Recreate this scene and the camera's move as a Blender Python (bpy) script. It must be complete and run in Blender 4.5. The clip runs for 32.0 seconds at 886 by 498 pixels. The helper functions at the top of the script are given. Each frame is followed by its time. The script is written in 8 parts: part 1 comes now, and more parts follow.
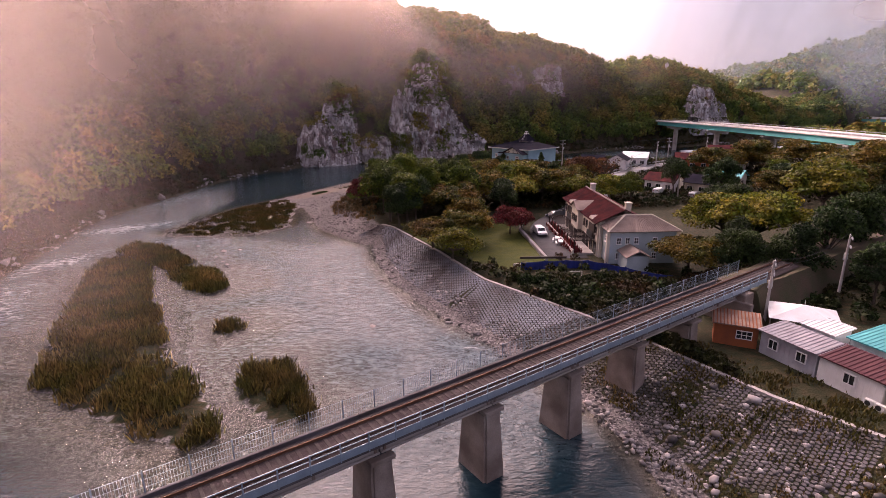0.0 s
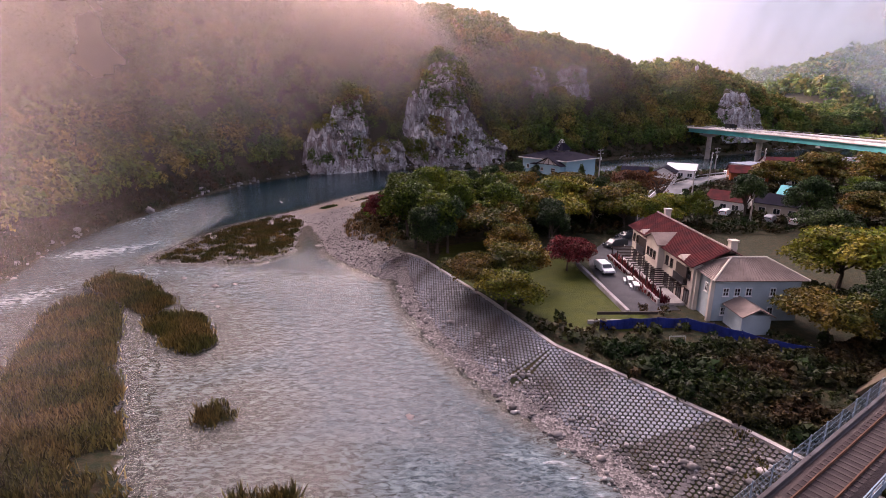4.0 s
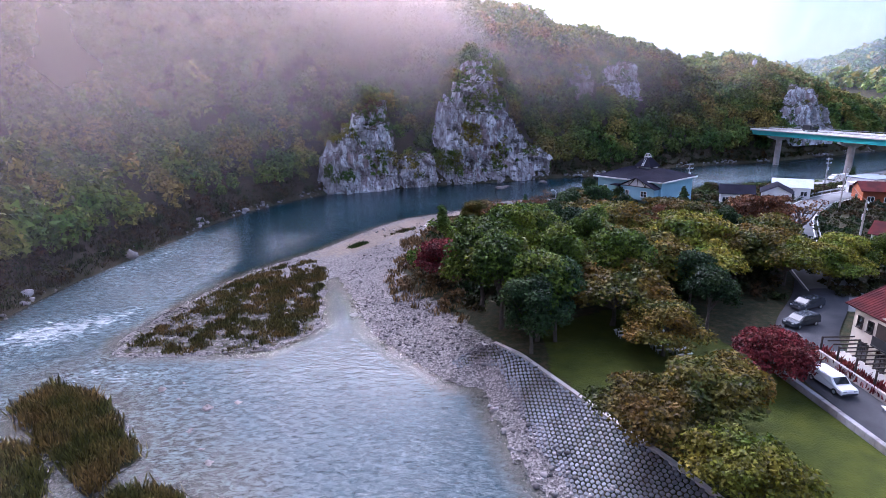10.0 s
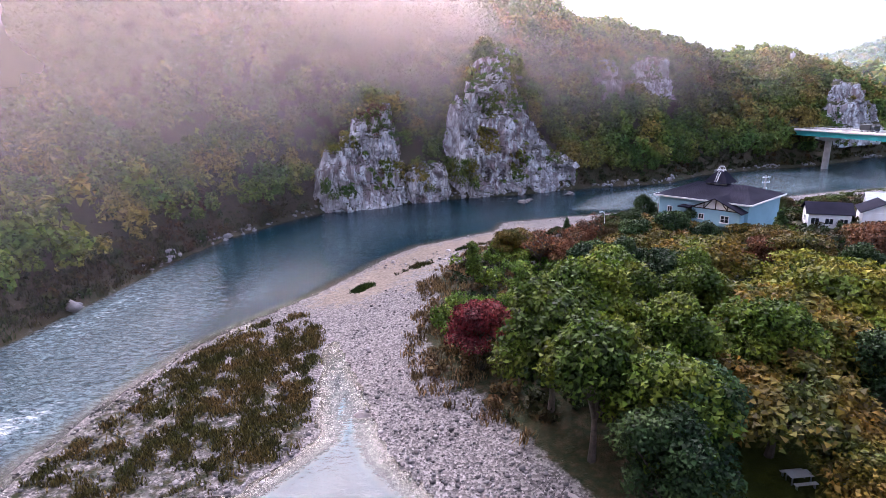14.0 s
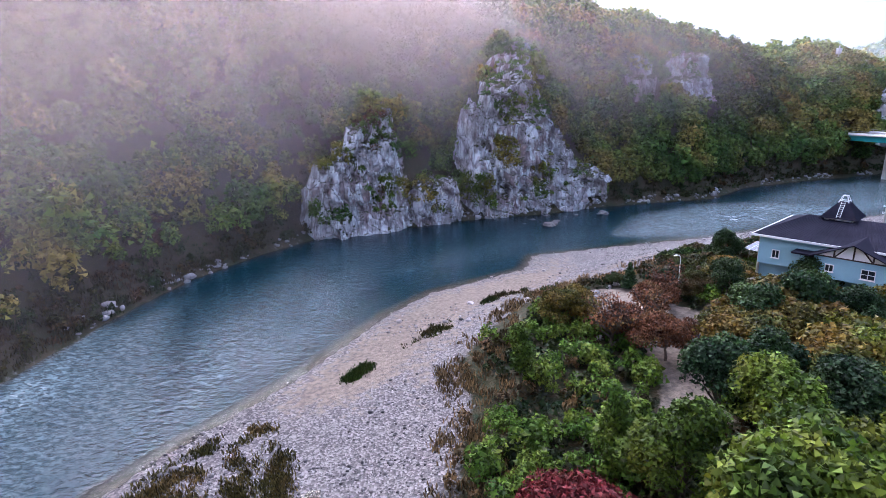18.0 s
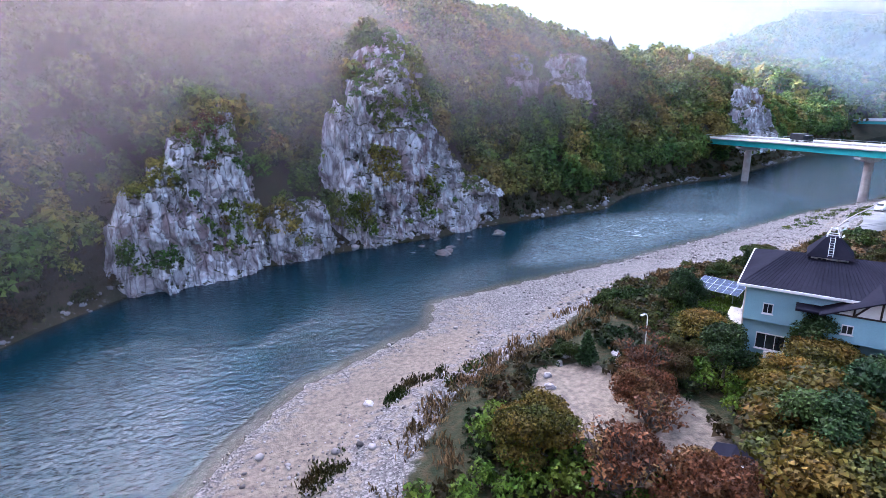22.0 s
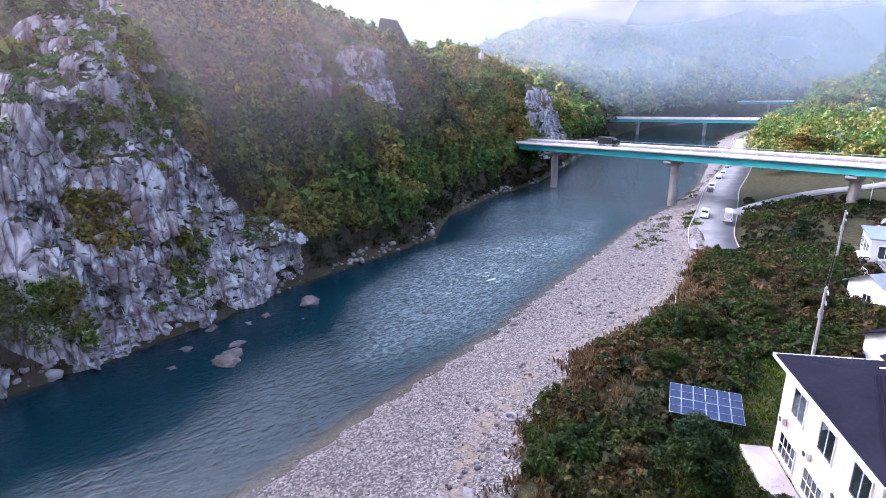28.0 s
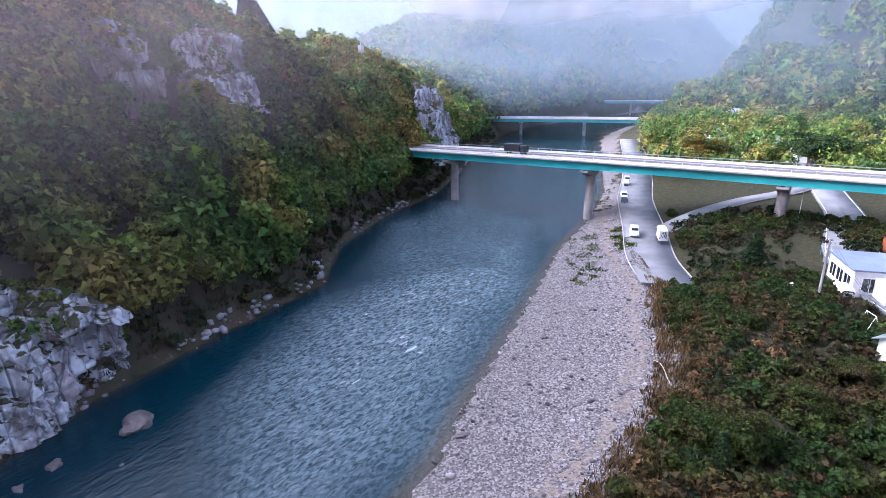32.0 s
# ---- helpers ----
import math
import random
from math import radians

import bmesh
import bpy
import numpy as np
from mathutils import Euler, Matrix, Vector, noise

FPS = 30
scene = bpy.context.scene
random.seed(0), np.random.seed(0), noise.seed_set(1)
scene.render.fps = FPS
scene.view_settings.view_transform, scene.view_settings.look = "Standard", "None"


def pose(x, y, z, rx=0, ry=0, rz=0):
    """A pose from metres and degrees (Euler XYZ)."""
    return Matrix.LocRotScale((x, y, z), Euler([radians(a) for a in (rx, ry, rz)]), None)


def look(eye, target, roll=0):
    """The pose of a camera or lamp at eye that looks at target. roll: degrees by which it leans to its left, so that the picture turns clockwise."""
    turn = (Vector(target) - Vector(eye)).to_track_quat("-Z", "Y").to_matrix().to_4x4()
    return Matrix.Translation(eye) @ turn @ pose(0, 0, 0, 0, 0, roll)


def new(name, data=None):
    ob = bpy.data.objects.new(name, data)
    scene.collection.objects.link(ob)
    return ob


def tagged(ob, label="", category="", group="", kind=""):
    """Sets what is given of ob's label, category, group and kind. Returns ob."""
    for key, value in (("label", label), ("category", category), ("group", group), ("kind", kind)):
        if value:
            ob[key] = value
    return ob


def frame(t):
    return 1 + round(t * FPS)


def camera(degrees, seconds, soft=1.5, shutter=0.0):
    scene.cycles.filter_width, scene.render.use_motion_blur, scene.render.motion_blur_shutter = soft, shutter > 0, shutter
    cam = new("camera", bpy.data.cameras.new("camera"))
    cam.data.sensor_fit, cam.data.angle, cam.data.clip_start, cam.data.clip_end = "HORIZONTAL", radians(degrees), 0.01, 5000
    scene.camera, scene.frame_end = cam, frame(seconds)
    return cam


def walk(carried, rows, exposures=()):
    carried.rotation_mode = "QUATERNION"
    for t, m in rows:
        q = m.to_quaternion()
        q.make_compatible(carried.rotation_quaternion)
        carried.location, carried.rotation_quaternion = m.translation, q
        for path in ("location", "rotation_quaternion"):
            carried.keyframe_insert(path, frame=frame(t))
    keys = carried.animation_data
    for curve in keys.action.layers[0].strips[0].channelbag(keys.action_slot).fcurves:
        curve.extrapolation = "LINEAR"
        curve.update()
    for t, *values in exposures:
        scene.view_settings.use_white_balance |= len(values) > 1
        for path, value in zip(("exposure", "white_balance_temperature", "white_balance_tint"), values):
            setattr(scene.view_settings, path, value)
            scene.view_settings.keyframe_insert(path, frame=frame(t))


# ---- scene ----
cam = camera(79.9, 32.0, soft=0.75)
PATH = [
    (0, (-0.038, -0.078, 29.866), (-0.007, 1.843, 29.311), -0.6),
    (0.5, (-0.556, 2.493, 29.878), (-0.523, 4.414, 29.325), -0.4),
    (1, (-1.143, 5.045, 29.889), (-1.112, 6.967, 29.337), -0.4),
    (1.5, (-1.79, 7.578, 29.914), (-1.76, 9.501, 29.365), -0.3),
    (2, (-2.528, 10.169, 29.953), (-2.501, 12.093, 29.405), -0.3),
    (2.5, (-3.285, 12.818, 29.992), (-3.26, 14.741, 29.443), -0.3),
    (3, (-4.136, 15.434, 30.042), (-4.111, 17.358, 29.494), -0.3),
    (3.5, (-5.004, 17.982, 30.114), (-4.979, 19.905, 29.564), -0.1),
    (5.5, (-8.684, 28.375, 30.549), (-8.67, 30.299, 30.0), 0.1),
    (6, (-9.695, 31.027, 30.67), (-9.686, 32.951, 30.125), -0.2),
    (6.5, (-10.682, 33.764, 30.811), (-10.676, 35.688, 30.265), -0.3),
    (7, (-11.623, 36.571, 30.941), (-11.619, 38.495, 30.395), -0.5),
    (7.5, (-12.581, 39.443, 31.064), (-12.579, 41.367, 30.518), -0.7),
    (8, (-13.536, 42.222, 31.189), (-13.536, 44.146, 30.642), -0.7),
    (8.5, (-14.495, 45.038, 31.32), (-14.496, 46.961, 30.773), -0.8),
    (9, (-15.415, 47.982, 31.425), (-15.418, 49.906, 30.878), -0.9),
    (9.5, (-16.279, 50.929, 31.515), (-16.285, 52.852, 30.968), -1.0),
    (10, (-17.084, 53.865, 31.598), (-17.091, 55.788, 31.051), -1.1),
    (10.5, (-17.797, 56.789, 31.678), (-17.804, 58.713, 31.131), -1.2),
    (11, (-18.443, 59.854, 31.725), (-18.45, 61.778, 31.178), -1.4),
    (11.5, (-19.051, 63.091, 31.758), (-19.061, 65.015, 31.211), -1.6),
    (12, (-19.547, 66.3, 31.801), (-19.558, 68.224, 31.255), -1.7),
    (12.5, (-20.059, 69.482, 31.881), (-20.07, 71.406, 31.335), -1.7),
    (13, (-20.583, 72.732, 31.964), (-20.593, 74.656, 31.418), -1.8),
    (13.5, (-21.124, 76.035, 32.028), (-21.133, 77.959, 31.482), -1.8),
    (14, (-21.59, 79.41, 32.088), (-21.599, 81.334, 31.544), -1.9),
    (14.5, (-22.04, 82.791, 32.152), (-22.048, 84.715, 31.607), -1.9),
    (16.5, (-23.581, 96.745, 32.816), (-23.587, 98.669, 32.271), -2.1),
    (17, (-24.013, 100.255, 32.945), (-24.02, 102.18, 32.401), -2.1),
    (17.5, (-24.465, 103.779, 33.08), (-24.471, 105.703, 32.536), -2.2),
    (18, (-24.929, 107.287, 33.191), (-24.933, 109.211, 32.647), -2.2),
    (18.5, (-25.313, 110.848, 33.269), (-25.317, 112.773, 32.727), -2.3),
    (19, (-25.63, 114.419, 33.354), (-25.634, 116.344, 32.813), -2.3),
    (19.5, (-25.915, 117.945, 33.407), (-25.883, 119.869, 32.863), -2.3),
    (20, (-26.145, 121.565, 33.478), (-26.045, 123.486, 32.932), -2.1),
    (20.5, (-26.242, 125.215, 33.551), (-26.02, 127.125, 33.001), -2.0),
    (21, (-26.189, 128.937, 33.617), (-25.836, 130.825, 33.061), -1.8),
    (21.5, (-26.057, 132.486, 33.682), (-25.595, 134.35, 33.122), -1.6),
    (22, (-25.963, 135.868, 33.77), (-25.463, 137.722, 33.209), -1.6),
    (22.5, (-25.711, 139.225, 33.867), (-25.209, 141.078, 33.307), -1.7),
    (23, (-25.269, 142.531, 33.96), (-24.728, 144.373, 33.399), -1.7),
    (23.5, (-24.662, 145.966, 33.992), (-24.028, 147.777, 33.429), -1.6),
    (24, (-23.912, 149.469, 34.036), (-23.193, 151.248, 33.47), -1.6),
    (24.5, (-23.102, 152.901, 34.116), (-22.338, 154.66, 33.549), -1.6),
    (26.5, (-18.68, 166.289, 34.459), (-17.717, 167.946, 33.884), -1.7),
    (27, (-17.287, 169.427, 34.469), (-16.255, 171.04, 33.892), -1.7),
    (27.5, (-15.807, 172.595, 34.453), (-14.686, 174.147, 33.874), -1.5),
    (28, (-14.163, 175.823, 34.474), (-12.957, 177.308, 33.891), -1.4),
    (28.5, (-12.347, 178.947, 34.575), (-11.073, 180.372, 33.987), -1.1),
    (29, (-10.594, 181.923, 34.644), (-9.306, 183.334, 34.055), -1.1),
    (29.5, (-8.766, 184.882, 34.701), (-7.459, 186.276, 34.11), -1.1),
    (30, (-6.861, 187.784, 34.781), (-5.52, 189.145, 34.189), -1.1),
    (30.5, (-4.807, 190.684, 34.837), (-3.432, 192.01, 34.243), -1.0),
    (31, (-2.616, 193.539, 34.84), (-1.207, 194.828, 34.245), -1.0),
    (31.5, (-0.347, 196.35, 34.854), (1.098, 197.597, 34.257), -0.9),
    (32, (2.165, 199.127, 34.861), (3.681, 200.285, 34.26), -0.7),
]
EXPOSURES = [(0, 1.79, 7200, 42), (3.5, 1.94, 6700, 37), (6, 2.26, 6100, 32), (8, 2.31, 4850, 22), (11, 2.66, 5130, 23), (13, 2.81, 5330, 23), (14, 2.91, 5580, 24), (17, 2.74, 5030, 18), (18, 2.84, 5130, 18), (20, 2.94, 5230, 19), (21, 2.94, 4930, 16), (24, 2.94, 5080, 18), (28, 2.84, 5230, 21), (32, 2.58, 5080, 20)]
walk(cam, [(t, look(eye, target, roll)) for t, eye, target, roll in PATH], EXPOSURES)

# ---- light ----
world = bpy.data.worlds.new("sky")
scene.world = world
world.use_nodes = True
wn, wl = world.node_tree.nodes, world.node_tree.links
wn.clear()
sky = wn.new("ShaderNodeTexSky")
sky.sky_type = "NISHITA"
sky.sun_disc = False
sky.sun_elevation = radians(15)
sky.sun_rotation = radians(-30)
sky.dust_density, sky.air_density, sky.ozone_density = 3.0, 1.0, 1.5
cloud_rgb = wn.new("ShaderNodeRGB")
cloud_rgb.outputs[0].default_value = (2.3, 2.45, 3.0, 1)
cloud_noise = wn.new("ShaderNodeTexNoise")
cloud_noise.inputs["Scale"].default_value = 2.6
cloud_noise.inputs["Detail"].default_value = 5
cloud_map = wn.new("ShaderNodeMapRange")
cloud_map.inputs["From Min"].default_value, cloud_map.inputs["From Max"].default_value = 0.3, 0.7
cloud_map.inputs["To Min"].default_value, cloud_map.inputs["To Max"].default_value = 0.66, 0.9
sky_mix = wn.new("ShaderNodeMixRGB")
sky_bg = wn.new("ShaderNodeBackground")
sky_bg.inputs["Strength"].default_value = 0.068
sky_out = wn.new("ShaderNodeOutputWorld")
wl.new(cloud_noise.outputs["Fac"], cloud_map.inputs["Value"])
wl.new(cloud_map.outputs[0], sky_mix.inputs[0])
wl.new(sky.outputs[0], sky_mix.inputs[1])
wl.new(cloud_rgb.outputs[0], sky_mix.inputs[2])
# broad bright aureole added to the morning haze above the hidden sun, brightening water
sky_way = wn.new("ShaderNodeTexCoord")
sky_dot = wn.new("ShaderNodeVectorMath")
sky_dot.operation = "DOT_PRODUCT"
sky_dot.inputs[1].default_value = Vector((-0.26, 0.78, 0.57)).normalized()
sky_pow = wn.new("ShaderNodeMath")
sky_pow.operation, sky_pow.use_clamp = "POWER", False
sky_max = wn.new("ShaderNodeMath")
sky_max.operation = "MAXIMUM"
sky_max.inputs[1].default_value = 0.0
sky_pow.inputs[1].default_value = 10.0
sky_glow = wn.new("ShaderNodeVectorMath")
sky_glow.operation = "SCALE"
sky_glow.inputs[0].default_value = (66.0, 58.0, 53.0)
sky_sum = wn.new("ShaderNodeVectorMath")
sky_sum.operation = "ADD"
wl.new(sky_way.outputs["Generated"], sky_dot.inputs[0])
wl.new(sky_dot.outputs["Value"], sky_max.inputs[0])
wl.new(sky_max.outputs[0], sky_pow.inputs[0])
wl.new(sky_pow.outputs[0], sky_glow.inputs["Scale"])
wl.new(sky_mix.outputs[0], sky_sum.inputs[0])
wl.new(sky_glow.outputs[0], sky_sum.inputs[1])
wl.new(sky_sum.outputs[0], sky_bg.inputs["Color"])
wl.new(sky_bg.outputs[0], sky_out.inputs["Surface"])

sun = new("sun", bpy.data.lights.new("sun", "SUN"))
sun.data.energy, sun.data.angle, sun.data.color = 2.5, radians(12), (1.0, 0.86, 0.7)
sun.matrix_world = look((-500, 866, 268), (0, 0, 0))


# ---- materials ----
def rgba(c):
    return (c[0], c[1], c[2], 1.0)


def surface(name, base, rough=0.7, metal=0.0, second=None, scale=3.0, grain=30.0, bump=0.15, mottle=0.5, spec=0.4, vary=0.0, space="Object"):
    """A principled surface with two scales of colour variation and a fine relief. vary: brightness change from object to object."""
    m = bpy.data.materials.new(name)
    m.use_nodes = True
    n, l = m.node_tree.nodes, m.node_tree.links
    p = n["Principled BSDF"]
    p.inputs["Roughness"].default_value, p.inputs["Metallic"].default_value = rough, metal
    p.inputs["Specular IOR Level"].default_value = spec
    tc = n.new("ShaderNodeTexCoord")
    big = n.new("ShaderNodeTexNoise")
    big.inputs["Scale"].default_value, big.inputs["Detail"].default_value = scale, 4
    fine = n.new("ShaderNodeTexNoise")
    fine.inputs["Scale"].default_value, fine.inputs["Detail"].default_value = grain, 3
    l.new(tc.outputs[space], big.inputs["Vector"])
    l.new(tc.outputs[space], fine.inputs["Vector"])
    ramp = n.new("ShaderNodeMapRange")
    ramp.inputs["From Min"].default_value, ramp.inputs["From Max"].default_value = 0.35, 0.65
    mix = n.new("ShaderNodeMixRGB")
    second = second or tuple(v * (1 - 0.45 * mottle) for v in base)
    mix.inputs[1].default_value, mix.inputs[2].default_value = rgba(base), rgba(second)
    l.new(big.outputs["Fac"], ramp.inputs["Value"])
    l.new(ramp.outputs[0], mix.inputs[0])
    hsv = n.new("ShaderNodeHueSaturation")
    val = n.new("ShaderNodeMapRange")
    val.inputs["To Min"].default_value, val.inputs["To Max"].default_value = 1 - 0.35 * mottle, 1 + 0.35 * mottle
    l.new(fine.outputs["Fac"], val.inputs["Value"])
    if vary:
        info = n.new("ShaderNodeObjectInfo")
        rnd = n.new("ShaderNodeMapRange")
        rnd.inputs["To Min"].default_value, rnd.inputs["To Max"].default_value = 1 - vary, 1 + vary
        mul = n.new("ShaderNodeMath")
        mul.operation = "MULTIPLY"
        l.new(info.outputs["Random"], rnd.inputs["Value"])
        l.new(rnd.outputs[0], mul.inputs[0])
        l.new(val.outputs[0], mul.inputs[1])
        l.new(mul.outputs[0], hsv.inputs["Value"])
    else:
        l.new(val.outputs[0], hsv.inputs["Value"])
    l.new(mix.outputs[0], hsv.inputs["Color"])
    l.new(hsv.outputs[0], p.inputs["Base Color"])
    if bump:
        b = n.new("ShaderNodeBump")
        b.inputs["Strength"].default_value, b.inputs["Distance"].default_value = bump, 0.05
        l.new(fine.outputs["Fac"], b.inputs["Height"])
        l.new(b.outputs[0], p.inputs["Normal"])
    return m


def foliage(name, a, b, c, patch=0.12, whole=0.25):
    """Leaves: colour drifts over the crown, from leaf to leaf and from tree to tree; light passes through."""
    m = bpy.data.materials.new(name)
    m.use_nodes = True
    n, l = m.node_tree.nodes, m.node_tree.links
    p = n["Principled BSDF"]
    p.inputs["Roughness"].default_value = 0.62
    p.inputs["Specular IOR Level"].default_value = 0.2
    geo = n.new("ShaderNodeNewGeometry")
    noise_a = n.new("ShaderNodeTexNoise")
    noise_a.inputs["Scale"].default_value, noise_a.inputs["Detail"].default_value = patch, 3
    l.new(geo.outputs["Position"], noise_a.inputs["Vector"])
    ramp = n.new("ShaderNodeValToRGB")
    ramp.color_ramp.elements[0].position, ramp.color_ramp.elements[0].color = 0.36, rgba(a)
    ramp.color_ramp.elements[1].position, ramp.color_ramp.elements[1].color = 0.66, rgba(c)
    mid = ramp.color_ramp.elements.new(0.5)
    mid.color = rgba(b)
    l.new(noise_a.outputs["Fac"], ramp.inputs[0])
    val = n.new("ShaderNodeMapRange")
    val.inputs["To Min"].default_value, val.inputs["To Max"].default_value = 0.35, 1.75
    l.new(geo.outputs["Random Per Island"], val.inputs["Value"])
    info = n.new("ShaderNodeObjectInfo")
    rnd = n.new("ShaderNodeMapRange")
    rnd.inputs["To Min"].default_value, rnd.inputs["To Max"].default_value = 1 - whole, 1 + whole
    mul = n.new("ShaderNodeMath")
    mul.operation = "MULTIPLY"
    l.new(info.outputs["Random"], rnd.inputs["Value"])
    l.new(rnd.outputs[0], mul.inputs[0])
    l.new(val.outputs[0], mul.inputs[1])
    hsv = n.new("ShaderNodeHueSaturation")
    l.new(ramp.outputs[0], hsv.inputs["Color"])
    l.new(mul.outputs[0], hsv.inputs["Value"])
    l.new(hsv.outputs[0], p.inputs["Base Color"])
    tr = n.new("ShaderNodeBsdfTranslucent")
    l.new(hsv.outputs[0], tr.inputs["Color"])
    mix = n.new("ShaderNodeMixShader")
    mix.inputs[0].default_value = 0.3
    l.new(p.outputs[0], mix.inputs[1])
    l.new(tr.outputs[0], mix.inputs[2])
    l.new(mix.outputs[0], n["Material Output"].inputs["Surface"])
    return m


M_LEAF_GREEN = foliage("leaves_green", (0.034, 0.062, 0.005), (0.065, 0.1, 0.007), (0.105, 0.118, 0.009), 0.25)
M_LEAF_FRESH = foliage("leaves_fresh_green", (0.0455, 0.091, 0.0084), (0.0735, 0.122, 0.0112), (0.105, 0.133, 0.0126), 0.3)
M_LEAF_DARK = foliage("leaves_dark_green", (0.0128, 0.0304, 0.0096), (0.0224, 0.0448, 0.0112), (0.0368, 0.0592, 0.0128), 0.25)
M_LEAF_OLIVE = foliage("leaves_olive", (0.046, 0.058, 0.008), (0.095, 0.075, 0.009), (0.13, 0.075, 0.011), 0.25)
M_LEAF_YELLOW = foliage("leaves_yellow_green", (0.07, 0.105, 0.008), (0.125, 0.13, 0.01), (0.17, 0.135, 0.012), 0.25)
M_LEAF_RUST = foliage("leaves_rust", (0.08, 0.035, 0.016), (0.13, 0.05, 0.02), (0.12, 0.075, 0.024), 0.3)
M_LEAF_RED = foliage("leaves_red", (0.08, 0.012, 0.016), (0.13, 0.018, 0.02), (0.1, 0.03, 0.02), 0.3)
M_LEAF_HILL = foliage("leaves_hillside", (0.05, 0.1, 0.02), (0.1, 0.14, 0.025), (0.2, 0.155, 0.038), 0.075)
M_LEAF_BRUSH = foliage("leaves_brush", (0.015, 0.036, 0.007), (0.032, 0.036, 0.009), (0.062, 0.035, 0.013), 0.16)
M_LEAF_TERRACE = foliage("leaves_terrace", (0.018, 0.04, 0.005), (0.037, 0.05, 0.007), (0.062, 0.04, 0.013), 0.14)
M_LEAF_STRAW = foliage("leaves_straw", (0.085, 0.06, 0.026), (0.13, 0.085, 0.036), (0.16, 0.1, 0.05), 0.25)
M_LEAF_BROWN = foliage("leaves_brown", (0.06, 0.045, 0.016), (0.09, 0.058, 0.021), (0.115, 0.063, 0.025), 0.3)
M_LEAF_REED = foliage("leaves_reed", (0.062, 0.062, 0.016), (0.095, 0.076, 0.022), (0.14, 0.092, 0.032), 0.22)
M_BARK = surface("bark", (0.09, 0.07, 0.055), 0.9, scale=4, grain=40, bump=0.6, mottle=0.8)
M_ROCK = surface("grey_rock", (0.34, 0.33, 0.34), 0.85, second=(0.17, 0.15, 0.145), scale=0.35, grain=2.4, bump=0.7, mottle=0.9)
M_STONE = surface("river_stone", (0.36, 0.34, 0.35), 0.75, second=(0.2, 0.18, 0.18), scale=0.6, grain=6, bump=0.2, mottle=0.8, vary=0.3)
M_CONCRETE = surface("concrete", (0.42, 0.39, 0.37), 0.85, second=(0.3, 0.27, 0.25), scale=0.5, grain=14, bump=0.15)
M_CONCRETE_OLD = surface("stained_concrete", (0.3, 0.25, 0.22), 0.9, second=(0.16, 0.12, 0.1), scale=0.4, grain=10, bump=0.25, mottle=0.8)
M_ASPHALT = surface("asphalt", (0.06, 0.06, 0.066), 0.9, second=(0.042, 0.042, 0.048), scale=0.5, grain=30, bump=0.2)
M_PALE_ROAD = surface("pale_concrete_road", (0.2, 0.2, 0.205), 0.9, second=(0.14, 0.14, 0.14), scale=0.3, grain=18, bump=0.15)
M_TEAL = surface("teal_painted_steel", (0.06, 0.42, 0.42), 0.5, second=(0.05, 0.34, 0.36), scale=0.3, grain=8, bump=0.03, mottle=0.3)
M_WHITE = surface("white_paint", (0.78, 0.78, 0.78), 0.55, second=(0.66, 0.65, 0.64), scale=0.6, grain=12, bump=0.03, mottle=0.25)
M_STEEL = surface("galvanised_steel", (0.5, 0.53, 0.55), 0.45, 0.8, scale=2, grain=25, bump=0.05, mottle=0.4)
M_RUST = surface("rusty_rail_steel", (0.16, 0.075, 0.045), 0.7, 0.4, scale=2, grain=20, bump=0.2, mottle=0.6)
M_GLASS = surface("window_glass", (0.02, 0.025, 0.03), 0.08, scale=0.5, grain=2, bump=0.0, mottle=0.3, spec=0.8)
M_DARK = surface("dark_metal", (0.03, 0.03, 0.035), 0.5, scale=2, grain=15, bump=0.05)
M_RUBBER = surface("black_rubber", (0.02, 0.02, 0.02), 0.8, scale=4, grain=30, bump=0.1)


# ---- building helpers ----
def mesh_of(name, verts, faces, mats=(), smooth=False):
    me = bpy.data.meshes.new(name)
    if isinstance(verts, np.ndarray) and isinstance(faces, np.ndarray):
        nv, nf, k = len(verts), len(faces), faces.shape[1]
        me.vertices.add(nv)
        me.vertices.foreach_set("co", np.ascontiguousarray(verts, dtype=np.float32).ravel())
        me.loops.add(nf * k)
        me.loops.foreach_set("vertex_index", np.ascontiguousarray(faces, dtype=np.int32).ravel())
        me.polygons.add(nf)
        me.polygons.foreach_set("loop_start", np.arange(0, nf * k, k, dtype=np.int32))
        me.update(calc_edges=True)
        me.validate()
    else:
        me.from_pydata([tuple(v) for v in verts], [], [tuple(f) for f in faces])
    for m in mats:
        me.materials.append(m)
    if smooth:
        me.polygons.foreach_set("use_smooth", np.ones(len(me.polygons), dtype=bool))
    me.update()
    return me


def part(name, bm, material, parent, label=""):
    me = bpy.data.meshes.new(name)
    bm.to_mesh(me)
    bm.free()
    me.materials.append(material)
    ob = new(name, me)
    ob.parent = parent
    if label:
        ob["label"] = label
    return ob


def shared(name, me, parent, m=None, label=""):
    """One more object on a mesh that is there already."""
    ob = new(name, me)
    ob.parent = parent
    if m is not None:
        ob.matrix_local = m
    if label:
        ob["label"] = label
    return ob


def thing(name, m, label, category, group="", kind=""):
    ob = new(name)
    ob.empty_display_size = 0.3
    ob.matrix_world = m
    return tagged(ob, label, category, group, kind)


